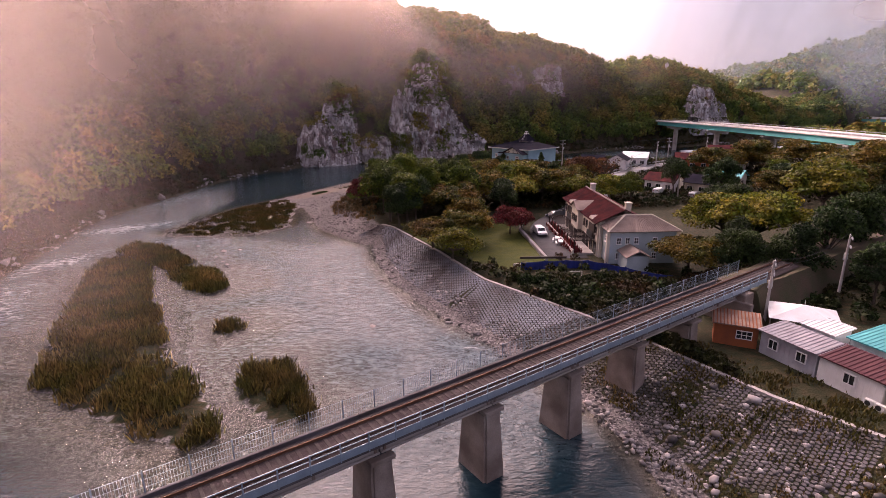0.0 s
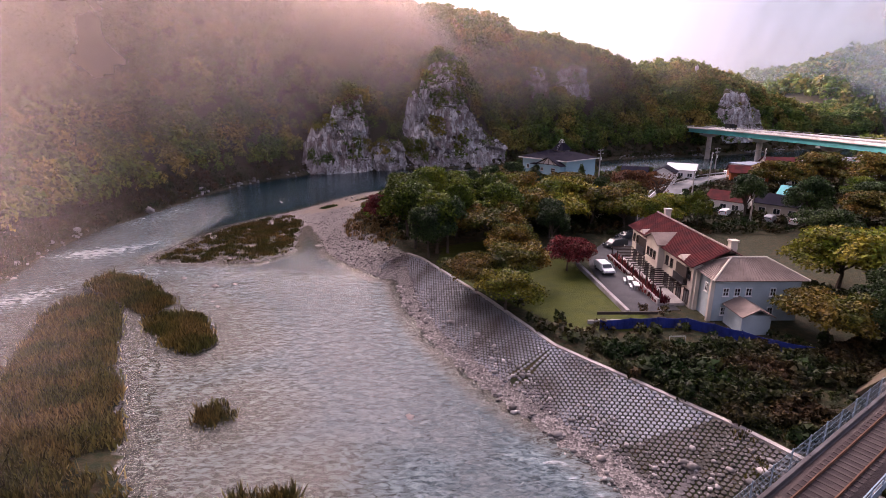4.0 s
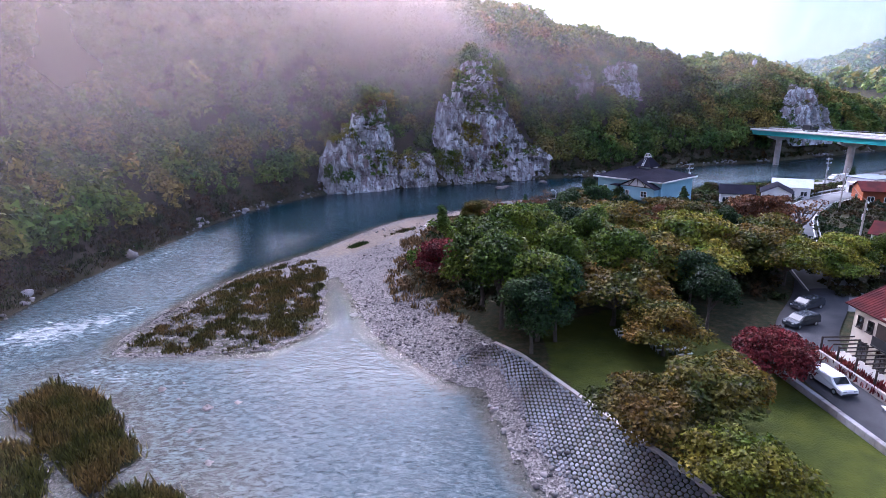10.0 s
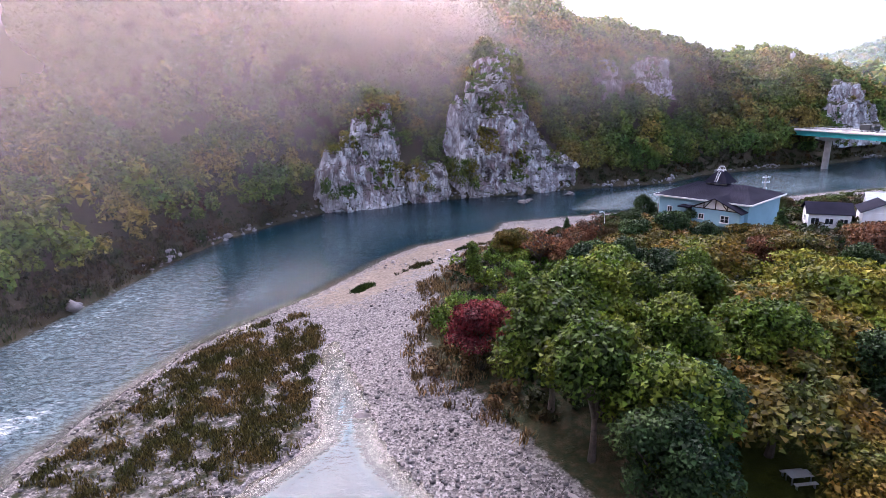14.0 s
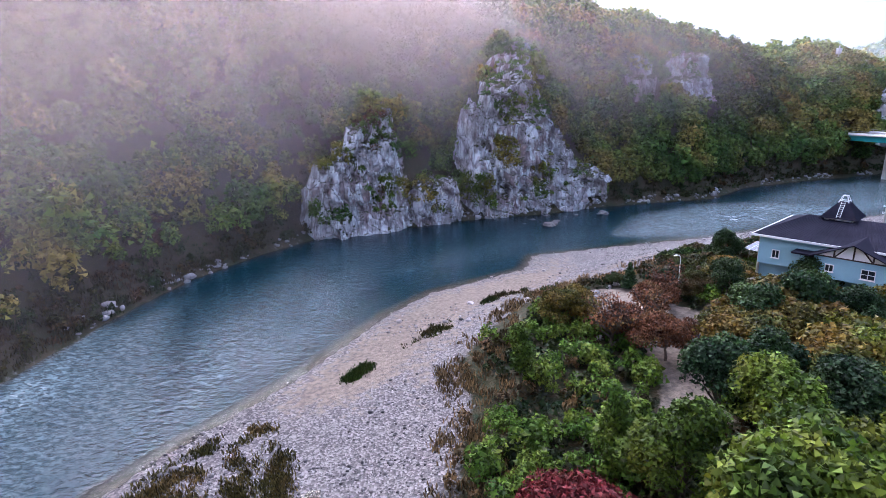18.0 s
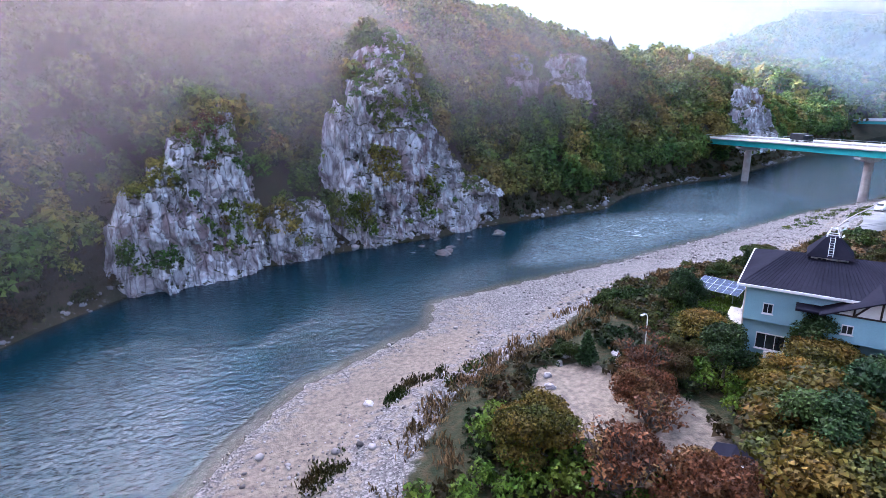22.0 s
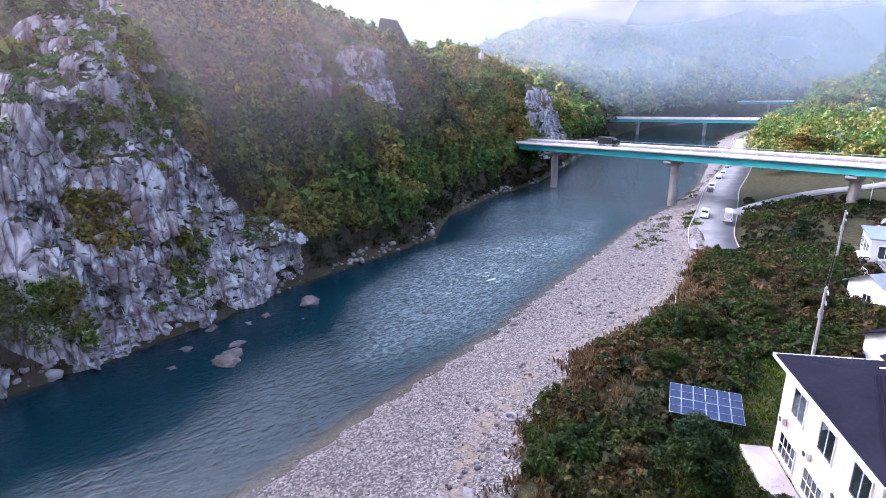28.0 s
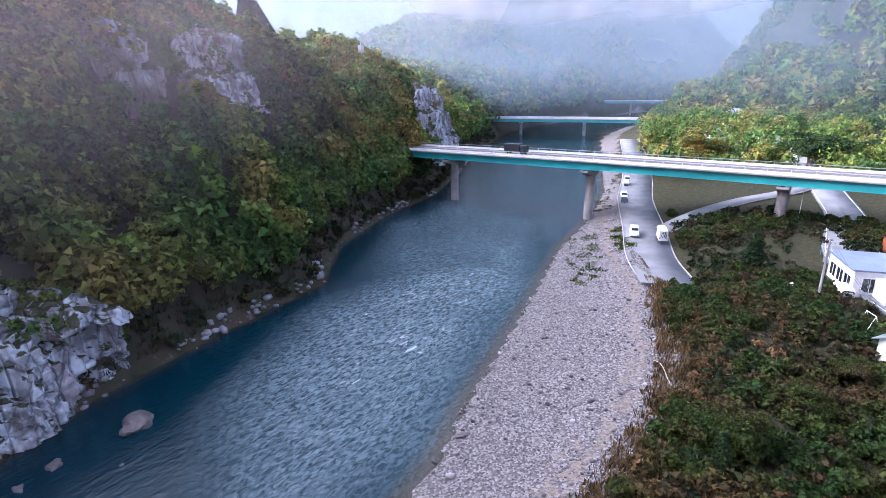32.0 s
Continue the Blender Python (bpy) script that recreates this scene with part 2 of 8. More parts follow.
def box(bm, x0, x1, y0, y1, z0, z1, bevel=0.0, m=None):
    """A box between two corners, with its edges eased."""
    start = len(bm.verts)
    got = bmesh.ops.create_cube(bm, size=1.0, matrix=Matrix.Translation(((x0 + x1) / 2, (y0 + y1) / 2, (z0 + z1) / 2)) @ Matrix.Diagonal((abs(x1 - x0), abs(y1 - y0), abs(z1 - z0), 1)))
    vs = got["verts"]
    if bevel:
        es = list({e for v in vs for e in v.link_edges})
        vs = bmesh.ops.bevel(bm, geom=es, offset=bevel, segments=1, affect="EDGES")["verts"]
    if m is not None:
        bmesh.ops.transform(bm, matrix=m, verts=[v for v in vs if v.is_valid])
    return bm


def boxes(*sizes, bevel=0.0):
    bm = bmesh.new()
    for s in sizes:
        box(bm, *s, bevel=bevel)
    return bm


def tube(bm, a, b, r0, r1=None, n=8, caps=True):
    """A tapered rod from a to b."""
    a, b = Vector(a), Vector(b)
    q = (b - a).to_track_quat("Z", "Y").to_matrix().to_4x4()
    bmesh.ops.create_cone(bm, cap_ends=caps, segments=n, radius1=r0, radius2=r0 if r1 is None else r1, depth=(b - a).length, matrix=Matrix.Translation((a + b) / 2) @ q)
    return bm


def prism(bm, outline, z0, z1):
    """An upright solid over a plan outline."""
    lo = [bm.verts.new((x, y, z0)) for x, y in outline]
    hi = [bm.verts.new((x, y, z1)) for x, y in outline]
    k = len(outline)
    bm.faces.new(hi)
    bm.faces.new(lo[::-1])
    for i in range(k):
        bm.faces.new((lo[i], lo[(i + 1) % k], hi[(i + 1) % k], hi[i]))
    bmesh.ops.recalc_face_normals(bm, faces=bm.faces[:])
    return bm


def hull_quad(bm, pts):
    """A closed solid between a lower and an upper ring of points."""
    k = len(pts) // 2
    vs = [bm.verts.new(p) for p in pts]
    bm.faces.new(vs[k:])
    bm.faces.new(vs[:k][::-1])
    for i in range(k):
        bm.faces.new((vs[i], vs[(i + 1) % k], vs[k + (i + 1) % k], vs[k + i]))
    bmesh.ops.recalc_face_normals(bm, faces=bm.faces[:])
    return bm


# ---- the lie of the land ----
LEFT_BANK = [(-45, -900), (-55, -150), (-66, 0), (-72, 60), (-75, 85), (-80, 108), (-85, 125), (-86, 143), (-83, 165), (-80, 191), (-76, 209), (-67, 226), (-58, 238), (-46, 245), (-32, 248),
             (-20, 253), (6, 258), (20, 264), (40, 268), (60, 271), (79, 287), (105, 297), (134, 303), (170, 320), (230, 350), (330, 395), (430, 412), (600, 400), (1500, 270)]
WATER_EDGE = [(40, -900), (28, -150), (21, -20), (19, 20), (17.5, 34), (16, 42), (12, 49), (7, 58), (-2, 72), (-8, 84), (-11.5, 95), (-13.5, 107), (-17, 108), (-22, 114), (-28, 122), (-32.5, 135), (-38.5, 149),
              (-37, 136), (-34.5, 125), (-40, 117), (-50, 116), (-61, 116), (-63, 122), (-61, 132), (-57, 147), (-53, 154), (-45, 166), (-35, 186), (-28, 196), (-9, 208), (-6, 217), (11, 221), (36, 226),
              (45, 229), (78, 238), (106, 246), (129, 250), (146, 254), (171, 261), (230, 285), (330, 326), (420, 342), (600, 328), (1500, 200)]
TERRACE = [(75, -900), (58, -150), (50, -10), (40, 22), (35, 35), (30, 41), (24, 51), (19, 59), (7, 74), (0.5, 89), (-5, 100), (-9, 108), (-14, 116), (-19, 127), (-24, 131), (-26, 143), (-24, 154),
           (-25, 165), (-20, 175), (-12, 186), (-4, 191), (7, 198), (19, 206), (34, 211), (50, 210), (65, 212), (76, 217), (88, 220), (98, 227), (116, 236), (138, 245), (193, 266), (330, 314), (420, 330), (600, 316), (1500, 188)]
ISLANDS = [[(-62, 92), (-63, 97), (-57, 98), (-52, 92), (-44, 77), (-37, 66), (-32, 57), (-26, 51), (-20, 43), (-22, 40), (-28, 43), (-34, 46), (-43, 51), (-50, 64)],
           [(-64, 104), (-63, 109), (-56, 106), (-46, 96), (-47, 91), (-55, 97)],
           [(-46, 88), (-44, 92), (-39, 90), (-34, 82), (-36, 79), (-40, 82)],
           [(-30, 67), (-28, 68), (-26, 66), (-28, 64)],
           [(-22, 55), (-17, 55), (-12, 46), (-15, 43), (-20, 48)]]
FAR = 6000.0


def distance_to(px, py, line, closed=False):
    """Distance from points to a polyline, and the nearest place along it."""
    best = np.full(px.shape, 1e18)
    bx, by = np.zeros_like(px), np.zeros_like(py)
    pts = line + [line[0]] if closed else line
    for (x0, y0), (x1, y1) in zip(pts, pts[1:]):
        dx, dy = x1 - x0, y1 - y0
        s = np.clip(((px - x0) * dx + (py - y0) * dy) / (dx * dx + dy * dy + 1e-9), 0, 1)
        cx, cy = x0 + s * dx, y0 + s * dy
        d = (px - cx) ** 2 + (py - cy) ** 2
        near = d < best
        best = np.where(near, d, best)
        bx, by = np.where(near, cx, bx), np.where(near, cy, by)
    return np.sqrt(best), bx, by


def within(px, py, poly):
    hit = np.zeros(px.shape, dtype=bool)
    for (x0, y0), (x1, y1) in zip(poly, poly[1:] + poly[:1]):
        cross = (y0 > py) != (y1 > py)
        hit ^= cross & (px < (x1 - x0) * (py - y0) / (y1 - y0 + 1e-12) + x0)
    return hit


def lattice(n, seed):
    rng = np.random.RandomState(seed)
    return rng.rand(n, n)


LATTICE = lattice(256, 5)


def bumps(px, py, size, octaves=4):
    """Smooth random relief, about -1 to 1."""
    out, amp, tot = np.zeros_like(px, dtype=float), 1.0, 0.0
    for o in range(octaves):
        u, v = px / size + 17.3 * o, py / size + 41.7 * o
        iu, iv = np.floor(u).astype(int), np.floor(v).astype(int)
        fu, fv = u - iu, v - iv
        fu, fv = fu * fu * (3 - 2 * fu), fv * fv * (3 - 2 * fv)
        a, b = LATTICE[iu % 256, iv % 256], LATTICE[(iu + 1) % 256, iv % 256]
        c, d = LATTICE[iu % 256, (iv + 1) % 256], LATTICE[(iu + 1) % 256, (iv + 1) % 256]
        out += amp * ((a * (1 - fu) + b * fu) * (1 - fv) + (c * (1 - fu) + d * fu) * fv)
        tot += amp * 0.5
        amp, size = amp * 0.5, size * 0.5
    return out / tot - 1


def bell(px, py, cx, cy, h, rx, ry):
    return h * np.exp(-((px - cx) / rx) ** 2 - ((py - cy) / ry) ** 2)


def hill_cap(bx, by):
    """Height to which the wooded side of the valley climbs, along the river."""
    s = bx + np.clip(140 - by, 0, 400) * -0.4
    return np.interp(s, [-120, -60, -25, 10, 40, 60, 80, 100, 112, 121, 129, 138, 146, 160, 180, 200, 225, 270, 330], [106, 98, 88, 80, 76, 70, 61, 54, 47, 35, 28, 29, 36, 43, 43, 40, 30, 12, 30])


def land(px, py):
    """Ground height, and how far inside the left side, the shore and the terrace a place lies."""
    right_poly = WATER_EDGE + [(FAR, 200), (FAR, -900)]
    terr_poly = TERRACE + [(FAR, 188), (FAR, -900)]
    left_poly = LEFT_BANK + [(FAR, 270), (FAR, FAR), (-FAR, FAR), (-FAR, -900)]
    dl, bx, by = distance_to(px, py, LEFT_BANK)
    dl = np.where(within(px, py, left_poly), dl, -dl)
    dw, _, _ = distance_to(px, py, WATER_EDGE)
    dw = np.where(within(px, py, right_poly), dw, -dw)
    dt, _, _ = distance_to(px, py, TERRACE)
    dt = np.where(within(px, py, terr_poly), dt, -dt)
    # river bed
    depth = np.minimum(np.maximum(-dw, 0), 3 * np.maximum(-dl, 0))
    z = -0.12 - 1.9 * (1 - np.exp(-depth / 2.6))
    for isl in ISLANDS:
        di, _, _ = distance_to(px, py, isl, True)
        inside = within(px, py, isl)
        zi = np.where(inside, 0.12 + 0.5 * (1 - np.exp(-di / 2.0)), -0.1 - di * 0.12)
        z = np.maximum(z, zi)
    # shore up to the terrace edge
    edge = np.where(py < 112, 3.6, 2.3)
    edge = edge + (2.3 - 3.6) * np.clip((py - 108) / 20, 0, 1) * (py < 112)
    s = np.clip(dw / (dw + np.maximum(-dt, 0) + 1e-6), 0, 1)
    beach = 0.05 + (edge - 0.05) * np.where(py < 112, np.clip((s - 0.18) / 0.82, 0, 1) * 0.92 + 0.3 * s * 0.27, s ** 1.5)
    beach += 0.16 * bumps(px, py, 9.0, 3) * np.clip(dw / 5, 0, 1) * (py > 110)
    z = np.where(dw > 0, beach, z)
    # terrace
    flat = np.interp(py, [-200, 20, 110, 150, 185, 260], [3.8, 3.6, 3.5, 4.4, 5.4, 6.0])
    rise = np.interp(px, [40, 130, 200, 400], [0, 1.2, 3.0, 8.0])
    road_low = 3.0 * np.exp(-(np.maximum(dt - 4, 0) / 16) ** 2) * np.clip((px - 80) / 15, 0, 1)
    top = edge + (flat + rise - edge) * (1 - np.exp(-np.maximum(dt, 0) / 9.0)) - road_low * np.clip(dt / 6, 0, 1)
    top += 0.2 * bumps(px, py, 14.0, 3) * np.clip((dt - 2) / 6, 0, 1) * np.clip((py - 112) / 15, 0, 1)
    z = np.where(dt > 0, top, z)
    # wooded slope
    cap = hill_cap(bx, by)
    up = np.maximum(dl - 2.5, 0)
    hill = 0.2 + np.minimum(np.maximum(dl, 0), 2.5) * 0.55 + cap * np.tanh(up * np.interp(bx, [-80, -60, 24, 50, 90, 120, 140, 170, 210], [1.05, 1.4, 1.4, 1.45, 1.5, 1.6, 1.9, 2.0, 1.4]) / cap) + np.clip(up / 30, 0, 1) * (5.0 * bumps(px, py, 42, 3) + 2.0 * bumps(px + 90, py, 13, 2))
    # rock spurs that carry the two crags
    spur = bell(px, py, -41, 257, 15, 13, 9) + bell(px, py, -1, 276, 20, 13, 11)
    hill = hill + spur * np.clip((dl - 5) / 6, 0, 1)
    z = np.where(dl > 0, hill, z)
    # far heights round the valley
    far_r = np.clip((np.hypot(px - 60, (py - 160)) - 300) / 180, 0, 1) * np.clip((dt - 10) / 80, 0, 1) ** 1.2
    z = z + far_r * (bell(px, py, 580, 165, 150, 190, 120) + bell(px, py, 720, 60, 150, 300, 160) + bell(px, py, 1050, 40, 180, 500, 300) + bell(px, py, 1150, 560, 230, 380, 300) + bell(px, py, 150, -800, 120, 600, 300) + 14 * bumps(px, py, 120, 4))
    far_l = np.clip((px - 260) / 260, 0, 1) * np.clip((dl - 8) / 170, 0, 1)
    z = z + far_l * (bell(px, py, 760, 720, 50, 330, 260) + bell(px, py, 1150, 620, 170, 420, 300) + 12 * bumps(px, py, 110, 4))
    return z, dl, dw, dt


def ground_z(x, y):
    return float(land(np.array([float(x)]), np.array([float(y)]))[0][0])


fine_x = np.arange(-125, 175, 1.25)
fine_y = np.arange(15, 335, 1.25)
GX = np.concatenate([-np.geomspace(3000, 128, 34), fine_x, np.geomspace(178, 3000, 40)])
GY = np.concatenate([15 - np.geomspace(2500, 3, 36), fine_y, 335 + np.geomspace(3, 2500, 44)])
mx, my = np.meshgrid(GX, GY)
mz, mdl, mdw, mdt = land(mx, my)
nx, ny = len(GX), len(GY)
gv = np.stack([mx.ravel(), my.ravel(), mz.ravel()], 1)
gi = np.arange(nx * ny).reshape(ny, nx)
gf = np.stack([gi[:-1, :-1].ravel(), gi[:-1, 1:].ravel(), gi[1:, 1:].ravel(), gi[1:, :-1].ravel()], 1)
LAWN = [(11, 79), (1, 92), (-5, 104), (-4, 116), (6, 120), (14, 112), (17, 100), (19, 90), (20, 79)]
SAND = [(-5, 150), (-2, 156), (-4, 160), (0, 166), (-4, 170), (-6, 176), (-2, 184), (3, 183), (5, 176), (8, 172), (7, 168), (4, 163), (2, 156), (0, 149)]
on_lawn = np.clip(1 - distance_to(mx, my, LAWN, True)[0] / 2, 0, 1)
on_lawn = np.where(within(mx, my, LAWN), 1.0, on_lawn)
on_sand = np.where(within(mx, my, SAND), 1.0, np.clip(1 - distance_to(mx, my, SAND, True)[0] / 1.5, 0, 1))
shore_sand = np.clip(1.15 - np.abs(mdw - 7.5) / 10, 0, 1) * np.clip((my - 152) / 12, 0, 1) * np.clip((12 - mx) / 22, 0, 1) * 0.8
on_sand = np.maximum(on_sand, shore_sand * (mdw > 0))
edge_sand = 0.5 * np.exp(-((mdt + 3.5) / 3.0) ** 2) * np.clip((my - 150) / 12, 0, 1) * (mdw > 0)
on_sand = np.maximum(on_sand, edge_sand)
on_gravel = np.where(mdt < 0, np.clip((1 - mdt) / 2, 0, 1), np.clip(1 - mdt / 2.5, 0, 1))
on_gravel = np.where((my < 112) & (mdw > 3.2), 0.0, on_gravel)
on_gravel = np.where(mdl > 0, 0.42 * np.clip(1 - mdl / 4, 0, 1), on_gravel)
on_gravel = np.where((mdl > -4) & (mdl <= 0) & (mdw < 0), 0.1, on_gravel)
for isl in ISLANDS:
    on_gravel = np.where(within(mx, my, isl), 0.2, on_gravel)
spit = np.clip((150 - my) / 14, 0, 1) * np.clip((-33 - mx) / 4, 0, 1) * (mdw > 0.8)
on_gravel = on_gravel * (1 - 0.5 * spit)
cover = np.stack([on_gravel.ravel(), on_sand.ravel(), on_lawn.ravel(), (mdl.ravel() > 0).astype(float)], 1)


def ground_material():
    m = bpy.data.materials.new("valley_ground")
    m.use_nodes = True
    n, l = m.node_tree.nodes, m.node_tree.links
    p = n["Principled BSDF"]
    p.inputs["Roughness"].default_value = 0.92
    p.inputs["Specular IOR Level"].default_value = 0.25
    geo = n.new("ShaderNodeNewGeometry")
    att = n.new("ShaderNodeAttribute")
    att.attribute_name = "cover"
    sep = n.new("ShaderNodeSeparateColor")
    l.new(att.outputs["Color"], sep.inputs[0])

    def tex(scale, detail=4):
        t = n.new("ShaderNodeTexNoise")
        t.inputs["Scale"].default_value, t.inputs["Detail"].default_value = scale, detail
        l.new(geo.outputs["Position"], t.inputs["Vector"])
        return t

    def ramp(src, stops):
        r = n.new("ShaderNodeValToRGB")
        els = r.color_ramp.elements
        els[0].position, els[0].color = stops[0][0], rgba(stops[0][1])
        els[1].position, els[1].color = stops[-1][0], rgba(stops[-1][1])
        for pos, c in stops[1:-1]:
            els.new(pos).color = rgba(c)
        l.new(src, r.inputs[0])
        return r

    def blend(weight, low, high):
        """Lay one cover over another with a ragged edge."""
        mn = n.new("ShaderNodeMath")
        mn.operation = "MULTIPLY_ADD"
        l.new(tex(0.9, 5).outputs["Fac"], mn.inputs[0])
        mn.inputs[1].default_value = 0.9
        l.new(weight, mn.inputs[2])
        rg = n.new("ShaderNodeMapRange")
        rg.inputs["From Min"].default_value, rg.inputs["From Max"].default_value = 0.85, 1.05
        l.new(mn.outputs[0], rg.inputs["Value"])
        mx_ = n.new("ShaderNodeMixRGB")
        l.new(rg.outputs[0], mx_.inputs[0])
        l.new(low, mx_.inputs[1])
        l.new(high, mx_.inputs[2])
        return mx_.outputs[0]

    scrub = ramp(tex(1.3, 6).outputs["Fac"], [(0.3, (0.011, 0.02, 0.006)), (0.5, (0.028, 0.028, 0.01)), (0.7, (0.06, 0.04, 0.019))])
    vor = n.new("ShaderNodeTexVoronoi")
    vor.inputs["Scale"].default_value = 5.2
    l.new(geo.outputs["Position"], vor.inputs["Vector"])
    vor_sep = n.new("ShaderNodeSeparateColor")
    l.new(vor.outputs["Color"], vor_sep.inputs[0])
    gravel = ramp(vor_sep.outputs[0], [(0.0, (0.06, 0.055, 0.055)), (0.5, (0.135, 0.12, 0.114)), (1.0, (0.28, 0.255, 0.245))])
    sand = ramp(tex(1.8, 10).outputs["Fac"], [(0.34, (0.125, 0.1, 0.08)), (0.5, (0.185, 0.148, 0.117)), (0.66, (0.245, 0.196, 0.155))])
    lawn = ramp(tex(0.6, 7).outputs["Fac"], [(0.3, (0.03, 0.042, 0.002)), (0.7, (0.056, 0.064, 0.003))])
    floor = ramp(tex(0.2).outputs["Fac"], [(0.3, (0.03, 0.034, 0.015)), (0.7, (0.065, 0.048, 0.028))])
    c = blend(att.outputs["Alpha"], scrub.outputs[0], floor.outputs[0])
    c = blend(sep.outputs[0], c, gravel.outputs[0])
    c = blend(sep.outputs[1], c, sand.outputs[0])
    c = blend(sep.outputs[2], c, lawn.outputs[0])
    l.new(c, p.inputs["Base Color"])
    add = n.new("ShaderNodeMath")
    add.operation = "ADD"
    l.new(vor.outputs["Distance"], add.inputs[0])
    l.new(tex(6.0, 4).outputs["Fac"], add.inputs[1])
    b = n.new("ShaderNodeBump")
    b.inputs["Strength"].default_value, b.inputs["Distance"].default_value = 0.5, 0.12
    l.new(add.outputs[0], b.inputs["Height"])
    l.new(b.outputs[0], p.inputs["Normal"])
    return m


ground_me = mesh_of("ground", gv, gf, [ground_material()], smooth=True)
col = ground_me.color_attributes.new("cover", "FLOAT_COLOR", "POINT")
col.data.foreach_set("color", cover.astype(np.float32).ravel())
tagged(new("ground", ground_me), "valley floor of gravel, grass and wooded slopes", "ground", kind="structure")

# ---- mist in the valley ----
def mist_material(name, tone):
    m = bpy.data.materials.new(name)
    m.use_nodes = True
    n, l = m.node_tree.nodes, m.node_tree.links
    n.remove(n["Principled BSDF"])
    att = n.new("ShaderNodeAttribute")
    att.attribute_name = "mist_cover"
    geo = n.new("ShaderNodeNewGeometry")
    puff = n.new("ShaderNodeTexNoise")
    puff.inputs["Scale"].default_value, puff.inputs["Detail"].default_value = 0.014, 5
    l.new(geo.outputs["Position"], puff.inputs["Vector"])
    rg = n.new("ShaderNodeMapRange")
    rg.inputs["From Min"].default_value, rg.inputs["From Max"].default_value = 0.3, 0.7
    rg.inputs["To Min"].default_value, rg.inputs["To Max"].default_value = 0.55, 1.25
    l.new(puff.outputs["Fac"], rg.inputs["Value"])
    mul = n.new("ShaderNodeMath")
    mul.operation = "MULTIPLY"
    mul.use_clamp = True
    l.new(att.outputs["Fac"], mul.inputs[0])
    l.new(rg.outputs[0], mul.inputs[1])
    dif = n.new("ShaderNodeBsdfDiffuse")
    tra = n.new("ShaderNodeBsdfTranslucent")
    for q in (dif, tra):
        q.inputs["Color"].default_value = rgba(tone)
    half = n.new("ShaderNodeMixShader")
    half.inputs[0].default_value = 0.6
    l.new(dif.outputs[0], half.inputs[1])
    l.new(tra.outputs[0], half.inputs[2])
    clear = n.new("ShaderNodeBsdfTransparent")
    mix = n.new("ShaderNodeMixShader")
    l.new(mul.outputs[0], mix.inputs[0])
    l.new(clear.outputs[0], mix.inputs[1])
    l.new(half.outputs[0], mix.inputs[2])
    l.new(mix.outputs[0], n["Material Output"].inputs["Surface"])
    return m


# the warm tone puts the sunlit glow of the mist into the colour
M_MIST = mist_material("warm_mist_sheet", (0.96, 0.79, 0.71))
# blue-grey of the distance haze, put into a sheet colour
M_HAZE = mist_material("blue_haze_sheet", (0.27, 0.34, 0.42))


def mist(name, gx, gy, gz, dens, label, mat=None):
    """A tinted see-through sheet in place of mist, over a grid of places; where it has no density there is no sheet."""
    ny_, nx_ = gx.shape
    idx = np.arange(nx_ * ny_).reshape(ny_, nx_)
    some = np.maximum.reduce([dens[:-1, :-1], dens[:-1, 1:], dens[1:, 1:], dens[1:, :-1]]) > 0.004
    fs = np.stack([idx[:-1, :-1][some], idx[:-1, 1:][some], idx[1:, 1:][some], idx[1:, :-1][some]], 1)
    me = mesh_of(name, np.stack([gx.ravel(), gy.ravel(), gz.ravel()], 1), fs, [mat or M_MIST], smooth=True)
    a = me.attributes.new("mist_cover", "FLOAT", "POINT")
    if len(me.vertices) == nx_ * ny_:
        a.data.foreach_set("value", dens.astype(np.float32).ravel())
    return tagged(new(name, me), label, "mist", kind="stuff")


def soft(v, a, b):
    k = np.clip((v - a) / (b - a), 0, 1)
    return k * k * (3 - 2 * k)


